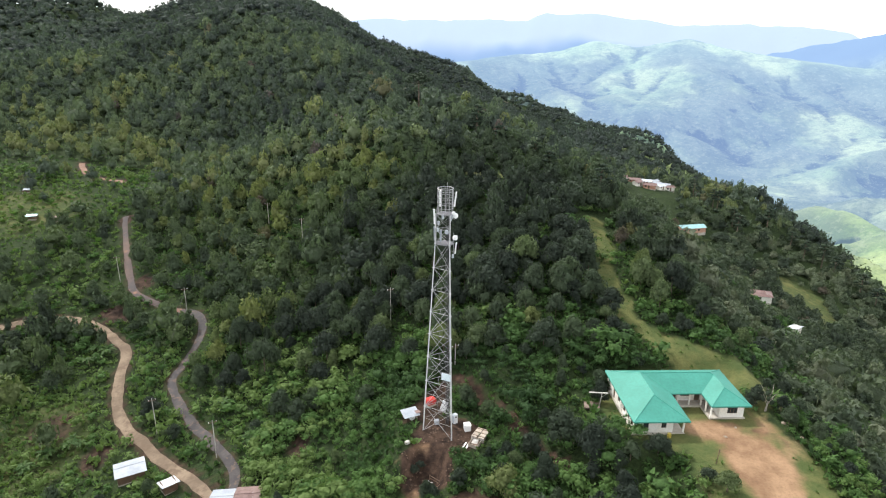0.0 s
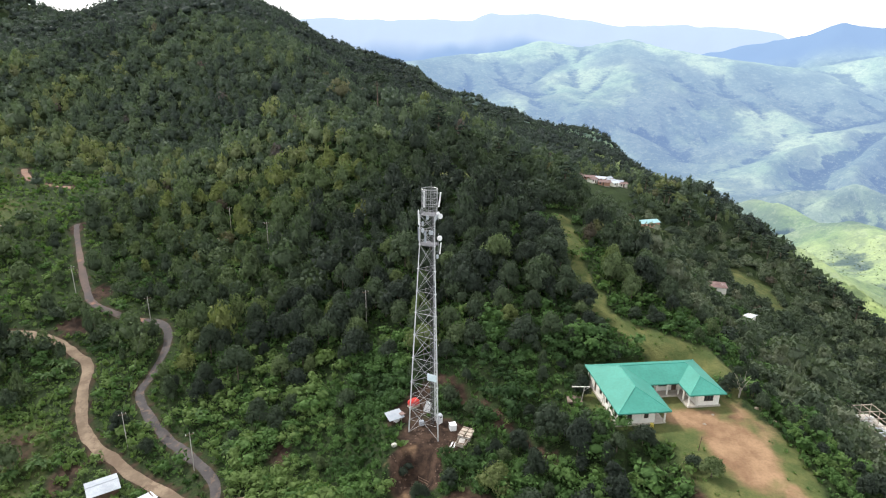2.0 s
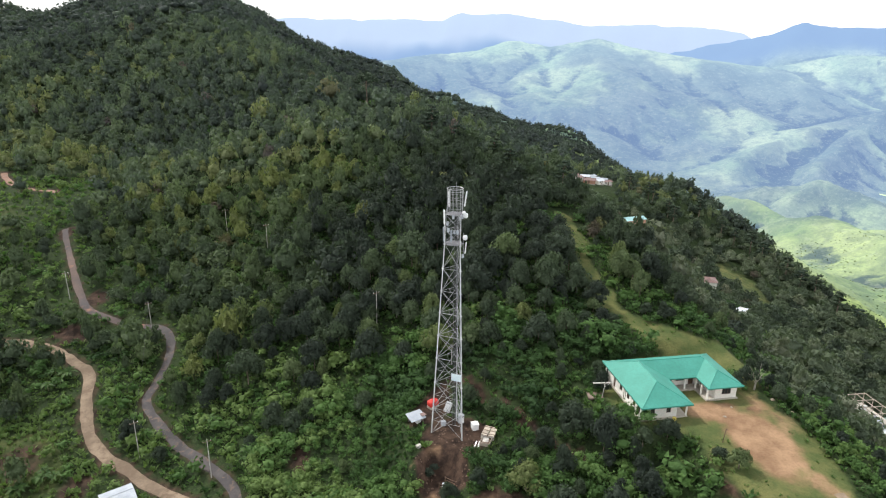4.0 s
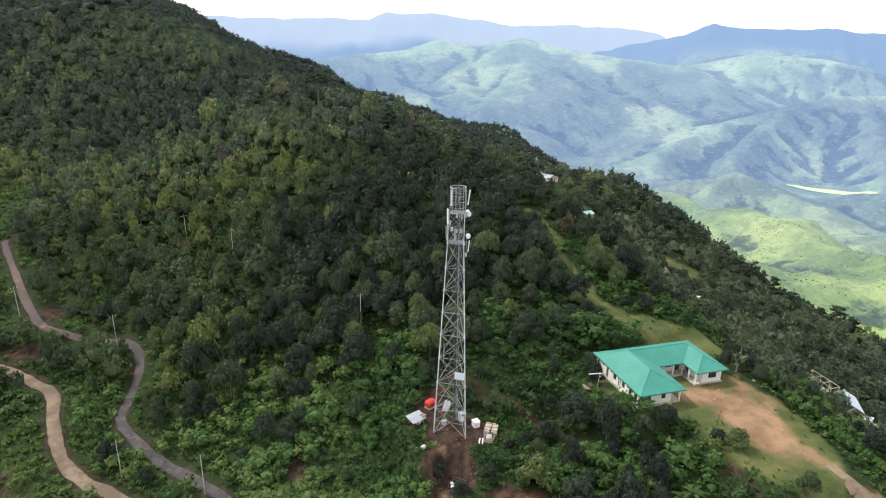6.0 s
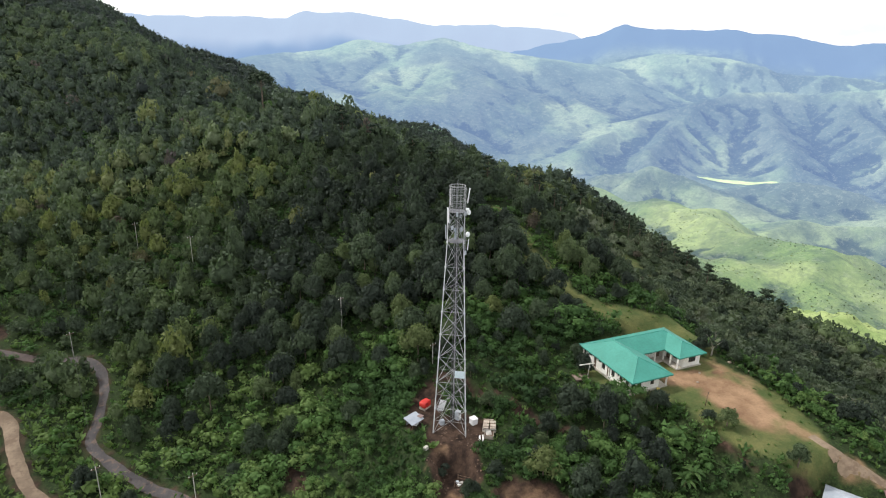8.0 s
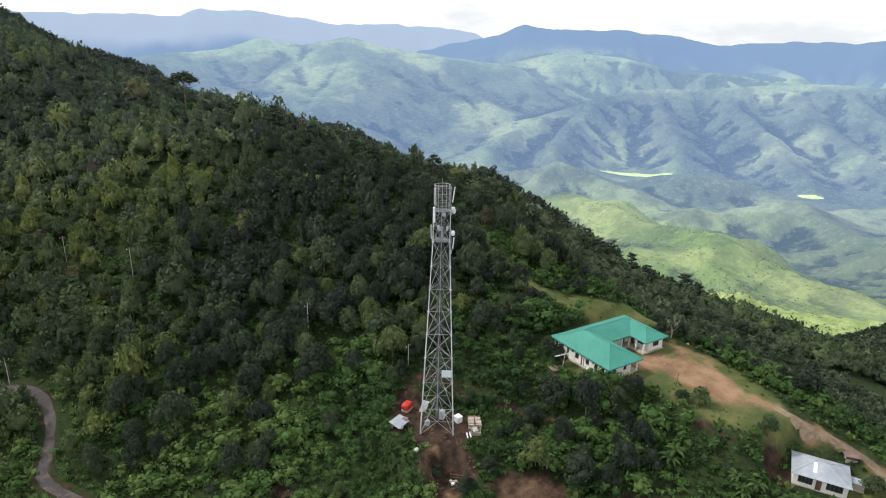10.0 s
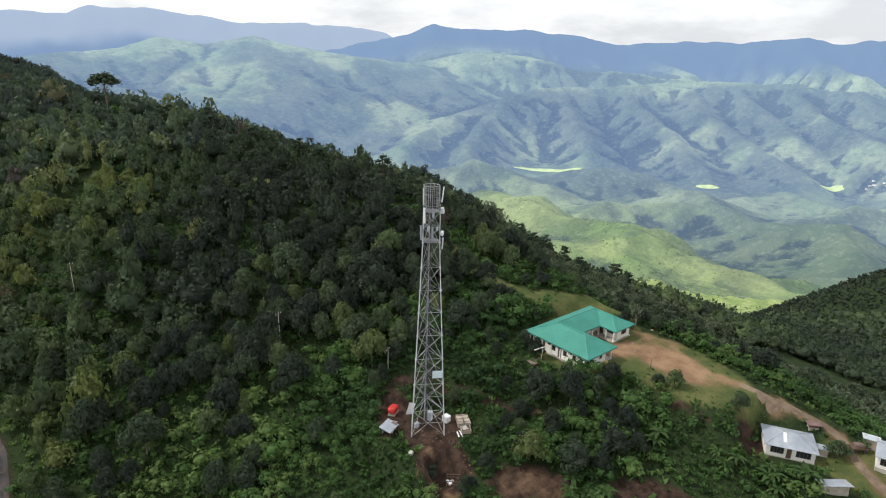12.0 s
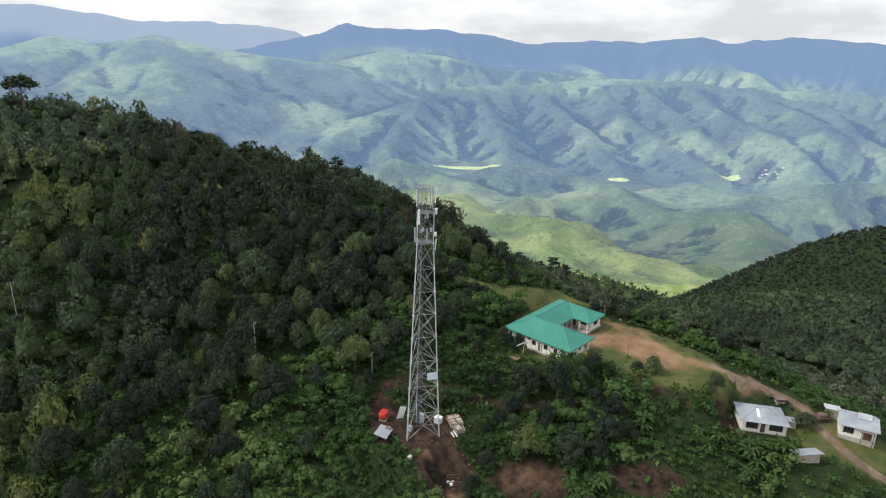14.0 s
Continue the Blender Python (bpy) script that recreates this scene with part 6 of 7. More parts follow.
def build_mast():
    s = thing("telecom_mast", MAST_X, MAST_Y, MAST_Z, 0, "tall three-legged galvanised steel lattice mast with antennas", "tower")
    angles = [radians(178), radians(-61), radians(59)]

    def reach(z):
        return 3.25 + (1.5 - 3.25) * min(z, 34.7) / 34.7

    def foot(k, z):
        return Vector((reach(z) * math.cos(angles[k]), reach(z) * math.sin(angles[k]), z))

    for k in range(3):
        part("footing", box(1.0, 1.0, 0.7, foot(k, 0).x, foot(k, 0).y, -0.5, 20, 0.04), concrete, s)
        leg = joined(*[rod(foot(k, a), foot(k, b), ra, rb, 8) for a, b, ra, rb in ((0, 13, 0.115, 0.105), (13, 25, 0.1, 0.092), (25, 34.7, 0.09, 0.08), (34.7, 39.6, 0.075, 0.07))],
                     *[rod(foot(k, z) - Vector((0, 0, 0.05)), foot(k, z) + Vector((0, 0, 0.05)), 0.2, sides=8) for z in (5.2, 10.2, 14.8, 19, 23, 26.8, 30.6, 34.7)])
        part("leg", leg, leg_steel, s)
    levels = [0.3, 5.2, 10.2, 14.8, 19.0, 23.0, 26.8, 30.6, 34.7, 37.1, 39.5]
    for a, b in zip(levels, levels[1:]):
        thick = 0.042 if a < 20 else 0.034
        for k in range(3):
            p0, p1, q0, q1 = foot(k, a), foot((k + 1) % 3, a), foot(k, b), foot((k + 1) % 3, b)
            part("brace", rod(p0, q1, thick, sides=6), steel, s)
            part("brace", rod(p1, q0, thick, sides=6), steel, s)
            part("crossbar", rod(q0, q1, thick, sides=6), steel, s)
            if a < 12:
                w = (p1 - p0).length / ((p1 - p0).length + (q1 - q0).length)
                x = p0 + (q1 - p0) * w
                part("sub_brace", rod(p0 + (q0 - p0) * w, x, 0.03, sides=5), steel, s)
                part("sub_brace", rod(x, p1 + (q1 - p1) * w, 0.03, sides=5), steel, s)
        hub = [(foot(k, b) + foot((k + 1) % 3, b)) / 2 for k in range(3)]
        for k in range(3):
            part("inner_brace", rod(hub[k], hub[(k + 1) % 3], 0.03, sides=5), steel_dark, s)
    # cable ladder up the inner side of one leg
    side = Vector((-math.sin(angles[2]), math.cos(angles[2]), 0))

    def lad(z, off):
        p = foot(2, z)
        return Vector((p.x * 0.62, p.y * 0.62, z)) + side * off

    ladder = part("cable_ladder", joined(*[rod(lad(z0, o), lad(z1, o), 0.035, sides=5) for z0, z1 in ((0.2, 17), (17, 34.7), (34.7, 43)) for o in (-0.3, 0.3)]), steel_dark, s)
    for n in range(54):
        z = 0.6 + n * 0.78
        part("rung", rod(lad(z, -0.3), lad(z, 0.3), 0.022, sides=4), steel_dark, ladder)
    for o in (-0.2, -0.1, 0.0, 0.1, 0.2):
        part("cable", joined(*[rod(lad(z0, o) + Vector((0.06, 0.06, 0)), lad(z1, o) + Vector((0.06, 0.06, 0)), 0.03, sides=5) for z0, z1 in ((0.2, 17), (17, 34.7), (34.7, 40))]), rubber if o else steel_dark, ladder)
    # crown cage
    cage_r = 1.2

    def ring(z, r, thick):
        n = 20
        return joined(*[rod((r * math.cos(2 * math.pi * i / n), r * math.sin(2 * math.pi * i / n), z), (r * math.cos(2 * math.pi * (i + 1) / n), r * math.sin(2 * math.pi * (i + 1) / n), z), thick, sides=5) for i in range(n)])

    for z in (39.6, 40.5, 41.4, 42.3, 43.2):
        part("cage_ring", ring(z, cage_r, 0.035), steel, s)
    part("cage_ring", ring(43.55, cage_r + 0.02, 0.06), steel, s)
    for i in range(12):
        a = 2 * math.pi * i / 12
        part("cage_bar", rod((cage_r * math.cos(a), cage_r * math.sin(a), 39.4), (cage_r * math.cos(a), cage_r * math.sin(a), 43.6), 0.032, sides=5), steel, s)
    part("lightning_rod", rod((0.3, 0.6, 41), (0.3, 0.6, 44.4), 0.03, sides=5), steel, s)
    for z in (34.75, 39.55):
        deck = bmesh.new()
        bmesh.ops.create_circle(deck, cap_ends=True, segments=6, radius=1.5 if z < 36 else 1.3, matrix=Matrix.Translation((0, 0, z)))
        made = bmesh.ops.extrude_face_region(deck, geom=deck.faces[:])
        bmesh.ops.translate(deck, vec=(0, 0, 0.05), verts=[g for g in made["geom"] if isinstance(g, bmesh.types.BMVert)])
        part("platform", deck, steel_dark, s)

    def panel(x, y, z, tall, wide, mat, out=3.0):
        a = math.degrees(math.atan2(y, x))
        body = box(0.16, wide, tall, x, y, z, a, 0.04, out)
        p = part("panel_antenna", body, mat, s, "white panel antenna")
        inner = Vector((x, y, 0)).normalized() * (math.hypot(x, y) - 0.28)
        part("mount_pipe", rod((inner.x, inner.y, z - 0.2), (inner.x, inner.y, z + tall + 0.1), 0.045, sides=6), steel, p)
        for dz in (0.3, tall - 0.3):
            part("bracket", rod((inner.x * 0.55, inner.y * 0.55, z + dz), (x, y, z + dz), 0.03, sides=5), steel, p)

    panel(1.35, -0.85, 40.9, 2.4, 0.34, white_paint, 7)
    panel(-1.65, -0.45, 38.0, 2.4, 0.36, white_paint, 2)
    panel(-1.6, 0.35, 35.1, 2.3, 0.34, tin, 2)
    panel(-0.75, 0.95, 40.4, 2.6, 0.34, white_paint, 1)
    panel(1.6, -0.85, 33.3, 1.9, 0.3, white_paint, 5)
    panel(-0.7, -1.25, 35.4, 1.9, 0.3, tin, 2)
    for x, y, z, r in ((1.45, -0.75, 39.45, 0.42), (1.45, -0.7, 35.9, 0.42), (1.1, -1.1, 40.0, 0.26)):
        d = Vector((0.62, -0.78, 0.0))
        c = Vector((x, y, z))
        dish = part("microwave_dish", rod(c, c + d * 0.3, r * 0.9, r, 18), white_paint, s, "round white microwave dish")
        part("radome", rod(c + d * 0.3, c + d * 0.4, r, r * 0.82, 18), white_paint, dish)
        part("mount_pipe", rod(c - d * 0.16 - Vector((0, 0, 0.7)), c - d * 0.16 + Vector((0, 0, 0.7)), 0.05, sides=6), steel, dish)
        part("bracket", rod(c - d * 0.5, c, 0.05, sides=6), steel, dish)
    for x, y, z in ((1.0, -0.95, 39.0), (-1.1, -0.8, 36.9), (0.9, 0.7, 38.2), (-1.0, 0.5, 37.6), (0.3, -1.15, 36.6), (1.25, -0.9, 32.6), (-0.4, -1.0, 39.0), (0.2, 0.9, 36.0)):
        part("radio_unit", box(0.28, 0.34, 0.62, x, y, z, math.degrees(math.atan2(y, x)), 0.03), tin_bright, s, "pale grey radio unit")
    out = Vector((-0.5, -0.87, 0))
    mid = (foot(0, 11.8) + foot(1, 11.8)) / 2
    board = mid + Vector((1.25, -0.72, 0)) + out * 0.12
    part("sign_board", box(0.05, 1.75, 1.3, board.x, board.y, 11.3, math.degrees(math.atan2(out.y, out.x)), 0.01), sign_blue, s, "blank pale blue sign board")


def build_mast_yard():
    g = 4.4
    c = thing("battery_cabinet", 8.7, 92.9, g, 8, "white equipment cabinet on a concrete pad beside the mast", "cabinet")
    part("pad", box(1.7, 1.7, 0.2, 0, 0, -0.08, 0, 0.02), concrete, c)
    part("body", box(1.12, 1.12, 1.2, 0, 0, 0.12, 0, 0.04), white_paint, c)
    part("door", box(0.94, 0.04, 1.0, 0, -0.58, 0.2, 0, 0.01), white_paint, c)
    part("hood", box(1.22, 1.22, 0.08, 0, 0, 1.32, 0, 0.02), white_paint, c)
    c = thing("power_cabinet", 6.6, 95.0, g + 0.15, 30, "tall pale grey power cabinet inside the mast's legs", "cabinet")
    part("pad", box(2.6, 1.6, 0.25, -0.4, 0, -0.15, 0, 0.02), concrete, c)
    part("body", box(0.9, 0.8, 1.75, 0, 0, 0.1, 0, 0.03), tin_bright, c)
    part("door", box(0.74, 0.04, 1.55, 0, -0.42, 0.2, 0, 0.01), white_paint, c)
    part("vent", box(0.4, 0.03, 0.25, 0, -0.45, 1.4, 0, 0.005), steel_dark, c)
    c = thing("meter_cabinet", 3.4, 94.6, g + 0.1, 10, "low grey meter cabinet under the mast", "cabinet")
    part("body", box(0.8, 0.6, 1.1, 0, 0, 0, 0, 0.03), tin, c)
    part("door", box(0.66, 0.03, 0.9, 0, -0.31, 0.1, 0, 0.01), tin_bright, c)
    c = thing("door_panel", 4.5, 98.4, g + 0.2, -28, "white cabinet door leaning on a frame behind the mast", "panel")
    part("leaf", box(1.15, 0.12, 2.6, 0, 0, 0, 0, 0.03, 16), white_paint, c)
    part("lock", box(0.12, 0.16, 0.2, 0.6, 0, 0.5, 0, 0.01), steel_dark, c)
    part("prop", rod((0.1, 0.0, 1.5), (0.2, 0.9, -0.1), 0.04), timber_pale, c)
    c = thing("metal_shelter", -1.3, 96.2, 4.5, 24, "low shelter with tilted grey sheet roof beside the mast", "shelter")
    for x, y in ((-1.1, -0.8), (1.1, -0.8), (-1.1, 0.8), (1.1, 0.8)):
        part("post", rod((x, y, -0.4), (x, y, 1.35 if y < 0 else 1.7), 0.05, sides=6), timber_dark, c)
    part("roof", sheet([((-1.5, -1.1, 1.28), (1.5, -1.1, 1.28), (1.5, 1.1, 1.78), (-1.5, 1.1, 1.78))], 0.05), tin, c)
    part("roof_patch", box(0.9, 1.1, 0.05, 1.3, -0.2, 1.56, 6, 0.01), tin_rust, c, "rusty red-brown sheet")
    part("side_board", box(0.05, 1.4, 1.0, 1.1, 0, 0.1), timber_pale, c)
    part("back_board", box(2.0, 0.05, 1.0, 0, 0.8, 0.2), tin, c)
    part("crate", box(0.9, 0.6, 0.8, 0.3, -0.3, -0.1, 15, 0.02), white_paint, c)
    t = thing("water_tank", 2.4, 100.2, 5.0, 30, "red tarpaulin-covered tank on a timber stand", "tank")
    bm = bmesh.new()
    bmesh.ops.create_uvsphere(bm, u_segments=18, v_segments=10, radius=1.0)
    rng = np.random.RandomState(5)
    for v in bm.verts:
        v.co = Vector((math.copysign(abs(v.co.x) ** 0.5, v.co.x) * 1.05, math.copysign(abs(v.co.y) ** 0.5, v.co.y) * 0.75, math.copysign(abs(v.co.z) ** 0.55, v.co.z) * 0.6 + 0.85)) * float(rng.uniform(0.97, 1.03))
    part("cover", bm, tarp_red, t)
    part("stand", box(1.9, 1.3, 0.4, 0, 0, -0.1, 0, 0.02), timber_pale, t)
    part("strap", rod((-0.2, -0.78, 0.4), (-0.2, -0.72, 1.35), 0.03, sides=5), timber_dark, t)
    for k, (x, y) in enumerate(((10.35, 91.2), (11.4, 90.65))):
        p = thing("pallet_stack", x, y, g, 60 + 4 * k, "tall stack of pale sheets and brown boards on a pallet", "pallet", "stacks beside the mast")
        part("pallet", box(3.1, 1.08, 0.16, 0, 0, 0.02, 0, 0.01), timber_dark, p)
        for n in range(7):
            part("sheet", box(3.0 - 0.12 * (n % 4), 1.0, 0.10, 0.08 * (n % 3) - 0.08, 0.04 * (n % 2), 0.19 + n * 0.115, 2 * (n % 3) - 2, 0.01), (timber_pale, stone, timber_dark)[n % 3], p)
        for n in range(3):
            part("strap", box(0.14, 1.06, 0.84, -1.0 + n, 0, 0.18, 0, 0.01), timber_dark, p)
    p = thing("crate_pile", 9.75, 88.9, g, 60, "open brown crate with torn pale wrapping", "crate")
    for x, y, long, wide in ((0, 0.8, 2.1, 0.06), (0, -0.8, 2.1, 0.06), (1.02, 0, 0.06, 1.54), (-1.02, 0, 0.06, 1.54)):
        part("side_board", box(long, wide, 0.75, x, y, 0.0, 0, 0.01), timber_pale, p)
    part("filling", box(1.96, 1.5, 0.5, 0, 0, 0.02, 0, 0.05), timber_dark, p)
    part("wrapping", box(1.3, 1.0, 0.08, 0.2, 0.1, 0.52, 12, 0.03), stone, p)
    for x, y, turn in ((8.15, 89.2, 63), (8.6, 88.9, 66)):
        p = thing("plank", x, y, g, turn, "long white-painted plank lying on bare earth", "plank", "planks beside the crates")
        part("board", box(2.4, 0.26, 0.14, 0, 0, 0.02, 0, 0.01), white_paint, p)
    p = thing("rubble_bags", 1.6, 83.2, float(ground_z(1.6, 83.2)), 20, "pale cement bags and scraps in a dug pit", "bags")
    for n, (dx, dy, turn) in enumerate(((0, 0, 10), (0.7, 0.1, -30), (0.3, 0.6, 60))):
        part("bag", box(0.75, 0.5, 0.24, dx, dy, 0.0, turn, 0.09), (white_paint, stone, tin_bright)[n], p)
    p = thing("stone_block", -1.7, 89.4, g, 30, "pale stone block at the edge of the cleared ground", "stone")
    part("block", box(0.9, 0.7, 0.8, 0, 0, -0.2, 0, 0.12), stone, p)



build_school()
build_houses()
build_valley_town()
build_mast()
build_mast_yard()


# ---- single plants, poles and small things ----
def build_pine(x, y, tall, wide, label, group=""):
    """A flat-topped pine: bare trunk, level plates of needles."""
    rng = np.random.RandomState(int(abs(x) * 7 + y))
    z = float(ground_z(x, y)) - 0.3
    s = thing("pine_tree", x, y, z, float(rng.uniform(0, 360)), label, "tree", group)
    stem = [(0, 0, -0.3), (0.15, 0.1, tall * 0.4), (0.0, 0.2, tall * 0.75), (0.1, 0.1, tall * 0.95)]
    limbs = [tube_arrays(stem, (0.32, 0.24, 0.15, 0.05), 7)]
    V, F, n = [], [], 0
    for k in range(9):
        a = 2.4 * k
        h = 0.52 + 0.44 * k / 8
        r = wide * 0.5 * (1.0 - 0.55 * ((h - 0.62) / 0.36) ** 2) * rng.uniform(0.55, 1.0)
        tip = np.array([r * 0.72 * math.cos(a), r * 0.72 * math.sin(a), tall * h])
        limbs.append(tube_arrays([(0, 0.1, tall * (h - 0.09)), tip * np.array([0.5, 0.5, 1]) - [0, 0, 0.3], tip], (0.1, 0.07, 0.03), 5))
        bv, bf = BALL1
        w = bv * np.array([wide * 0.2, wide * 0.2, tall * 0.045]) * rng.uniform(0.75, 1.15, (len(bv), 1)) + tip + [0, 0, 0.25]
        V.append(w)
        F.append(bf + n)
        n += len(bv)
        for _ in range(42):
            o = tip + np.array([rng.normal() * wide * 0.12, rng.normal() * wide * 0.12, 0.25 + rng.normal() * tall * 0.03])
            u = rng.normal(size=3) * [1, 1, 0.5]
            u /= np.linalg.norm(u)
            v = np.cross(u, rng.normal(size=3) * [0.6, 0.6, 1])
            v /= np.linalg.norm(v)
            q = wide * 0.05
            V.append(np.array([o - u * q, o - v * q * 0.6, o + u * q, o + v * q * 0.6]))
            F.append(np.array([[0, 1, 2], [0, 2, 3]]) + n)
            n += 4
    part("trunk", merge(limbs), bark, s)
    part("crown", (np.concatenate(V), np.concatenate(F)), leaves_pine, s)


def build_umbrella_pine(x, y, tall, wide, label):
    """A lone pine: bare trunk, forking limbs and a broad flat dome of needles."""
    rng = np.random.RandomState(4)
    s = thing("pine_tree", x, y, float(ground_z(x, y)) - 0.3, 0.0, label, "tree")
    limbs = [tube_arrays([(0, 0, -0.3), (0.1, 0.1, tall * 0.4), (-0.1, 0.15, tall * 0.66), (0.05, 0.1, tall * 0.86)], (0.34, 0.27, 0.2, 0.08), 8)]
    V, F, n = [], [], 0
    for k in range(26):
        a, q = 2.4 * k, math.sqrt((k + 0.5) / 26)
        reach = wide * 0.43 * q * rng.uniform(0.9, 1.08)
        z = tall * (0.93 - 0.2 * q ** 2.4) + rng.uniform(-0.25, 0.25)
        tip = np.array([reach * math.cos(a), reach * math.sin(a), z])
        if k % 2:
            limbs.append(tube_arrays([(0, 0.1, tall * (0.56 + 0.22 * (1 - q))), tip * np.array([0.55, 0.55, 1]) - [0, 0, 0.9], tip - [0, 0, 0.2]], (0.11, 0.07, 0.03), 5))
        bv, bf = BALL1
        V.append(bv * np.array([wide * 0.1, wide * 0.1, tall * 0.05]) * rng.uniform(0.75, 1.15, (len(bv), 1)) + tip)
        F.append(bf + n)
        n += len(bv)
        for _ in range(44):
            o = tip + rng.normal(size=3) * [wide * 0.062, wide * 0.062, tall * 0.032]
            u = rng.normal(size=3) * [1, 1, 0.45]
            u /= np.linalg.norm(u)
            v = np.cross(u, rng.normal(size=3) * [0.6, 0.6, 1])
            v /= np.linalg.norm(v)
            q2 = wide * 0.034
            V.append(np.array([o - u * q2, o - v * q2 * 0.6, o + u * q2, o + v * q2 * 0.6]))
            F.append(np.array([[0, 1, 2], [0, 2, 3]]) + n)
            n += 4
    part("trunk", merge(limbs), bark, s)
    part("crown", (np.concatenate(V), np.concatenate(F)), leaves_pine, s)


def build_pines():
    build_umbrella_pine(0.4, 277.8, 15.0, 12.0, "lone flat-topped pine standing on the ridge line")
    rng = np.random.RandomState(77)
    spots = [(20, 236), (24, 229), (30, 214), (37, 205), (41, 197), (49, 190), (14, 244), (55, 181)]
    spots += [(150 + 1.5 * k, 356 - 9.4 * k) for k in range(3, 8)]
    spots += [(181 + 3.9 * k, 300 - 8.6 * k) for k in range(13)]
    for x, y in spots:
        x, y = float(x + rng.uniform(-3, 3)), float(y + rng.uniform(-3, 3))
        t = float(rng.uniform(8.5, 13.0))
        build_pine(x, y, t, t * float(rng.uniform(0.5, 0.75)), "dark spreading pine rising from the ridge woods", "pines along the ridge")


def banana_leaf(rng, length, wide):
    """One long arched blade, folded along its rib."""
    V, F = [], []
    rise, steps = rng.uniform(0.55, 1.1), 7
    for i in range(steps + 1):
        t = i / steps
        w = wide * math.sin(math.pi * min(1, 0.12 + 0.88 * t)) ** 0.7 * (1 if t < 0.98 else 0.2)
        x, z = length * (0.15 + 0.85 * t) * math.cos(rise * (1 - t)), length * (math.sin(rise) * 0.9 * t - 0.75 * t * t)
        V += [(x, -w / 2, z + w * 0.18), (x, 0, z), (x, w / 2, z + w * 0.18)]
    for i in range(steps):
        a = i * 3
        F += [[a, a + 3, a + 4], [a, a + 4, a + 1], [a + 1, a + 4, a + 5], [a + 1, a + 5, a + 2]]
    return np.array(V), np.array(F)


def build_banana():
    kinds = []
    for k in range(3):
        rng = np.random.RandomState(200 + k)
        s = new("banana_plant")
        tagged(s, "banana plant with broad arching green leaves", "banana plant", "banana plants on the slope")
        part("stem", tube_arrays([(0, 0, -0.3), (0.03, 0.02, 0.8), (0.05, 0.0, 1.7)], (0.16, 0.13, 0.07), 8), green_stem, s)
        for n in range(10):
            v, f = banana_leaf(rng, rng.uniform(1.7, 2.5), rng.uniform(0.5, 0.72))
            a = 2 * math.pi * n / 10 + rng.uniform(-0.3, 0.3)
            c, d = math.cos(a), math.sin(a)
            part("leaf", (np.stack([v[:, 0] * c - v[:, 1] * d + 0.05, v[:, 0] * d + v[:, 1] * c, v[:, 2] + 1.55 + rng.uniform(-0.15, 0.2)], -1), f), leaves_banana, s)
        kinds.append(s)
    rng = np.random.RandomState(8)
    spots = []
    for cx, cy, n, r in ((-31, 103.5, 5, 2.0), (-76.5, 136, 6, 3.5), (-71, 101.5, 5, 3.0), (-68, 107, 3, 2), (-39.5, 113.5, 2, 1), (15, 67.6, 7, 3.2), (36, 55.5, 4, 2.5), (40.5, 50, 4, 2),
                         (32, 66, 3, 2), (42.2, 46.5, 2, 1), (36, 48.5, 2, 1.2), (68, 62, 3, 2.5), (72, 54, 3, 2.5), (-14, 78, 2, 2)):
        for _ in range(n):
            spots.append((cx + rng.uniform(-r, r), cy + rng.uniform(-r, r)))
    for i, (x, y) in enumerate(spots):
        m = stand(x, y, float(rng.uniform(0, 360)), float(rng.uniform(0.6, 1.05)), 1.0, 0.05)
        if i < 3:
            kinds[i].matrix_basis = m
        else:
            k = kinds[i % 3]
            old = k.matrix_basis.copy()
            k.matrix_basis = Matrix.Identity(4)
            copy_thing(k, m)
            k.matrix_basis = old


def build_poles():
    spots = [(-6.0, 127.5), (-33.5, 174.5), (-46.9, 191), (-84.5, 168.4), (-59.5, 149.8), (-52.2, 108.6), (-37.6, 99.6), (7.4, 109)]
    tops = []
    for x, y in spots:
        z = float(ground_z(x, y))
        tall = 4.6 if y == 109 else 8.2
        s = thing("utility_pole", x, y, z, 25, "pale weathered utility pole among the bushes", "pole", "utility poles on the hillside")
        part("shaft", rod((0, 0, -0.6), (0, 0, tall), 0.1, 0.06, 8), concrete, s)
        part("crossarm", box(1.5, 0.1, 0.12, 0, 0, tall - 0.6, 0, 0.01), timber_dark, s)
        for dx in (-0.65, 0, 0.65):
            part("insulator", rod((dx, 0, tall - 0.5), (dx, 0, tall - 0.28), 0.05, 0.035, 7), white_paint, s)
        tops.append(Vector((x, y, z + tall - 0.3)))
    for a, b in ((0, 1), (1, 2), (3, 4), (4, 5), (5, 6), (0, 7)):
        n = 12
        pts = [tops[a].lerp(tops[b], i / n) - Vector((0, 0, 1.4 * 4 * (i / n) * (1 - i / n))) for i in range(n + 1)]
        w = new("power_line", array_mesh("power_line", *tube_arrays([p[:] for p in pts], [0.018] * (n + 1), 4), [rubber]))
        tagged(w, "thin dark power line hanging between poles", "cable", "power lines between the poles")


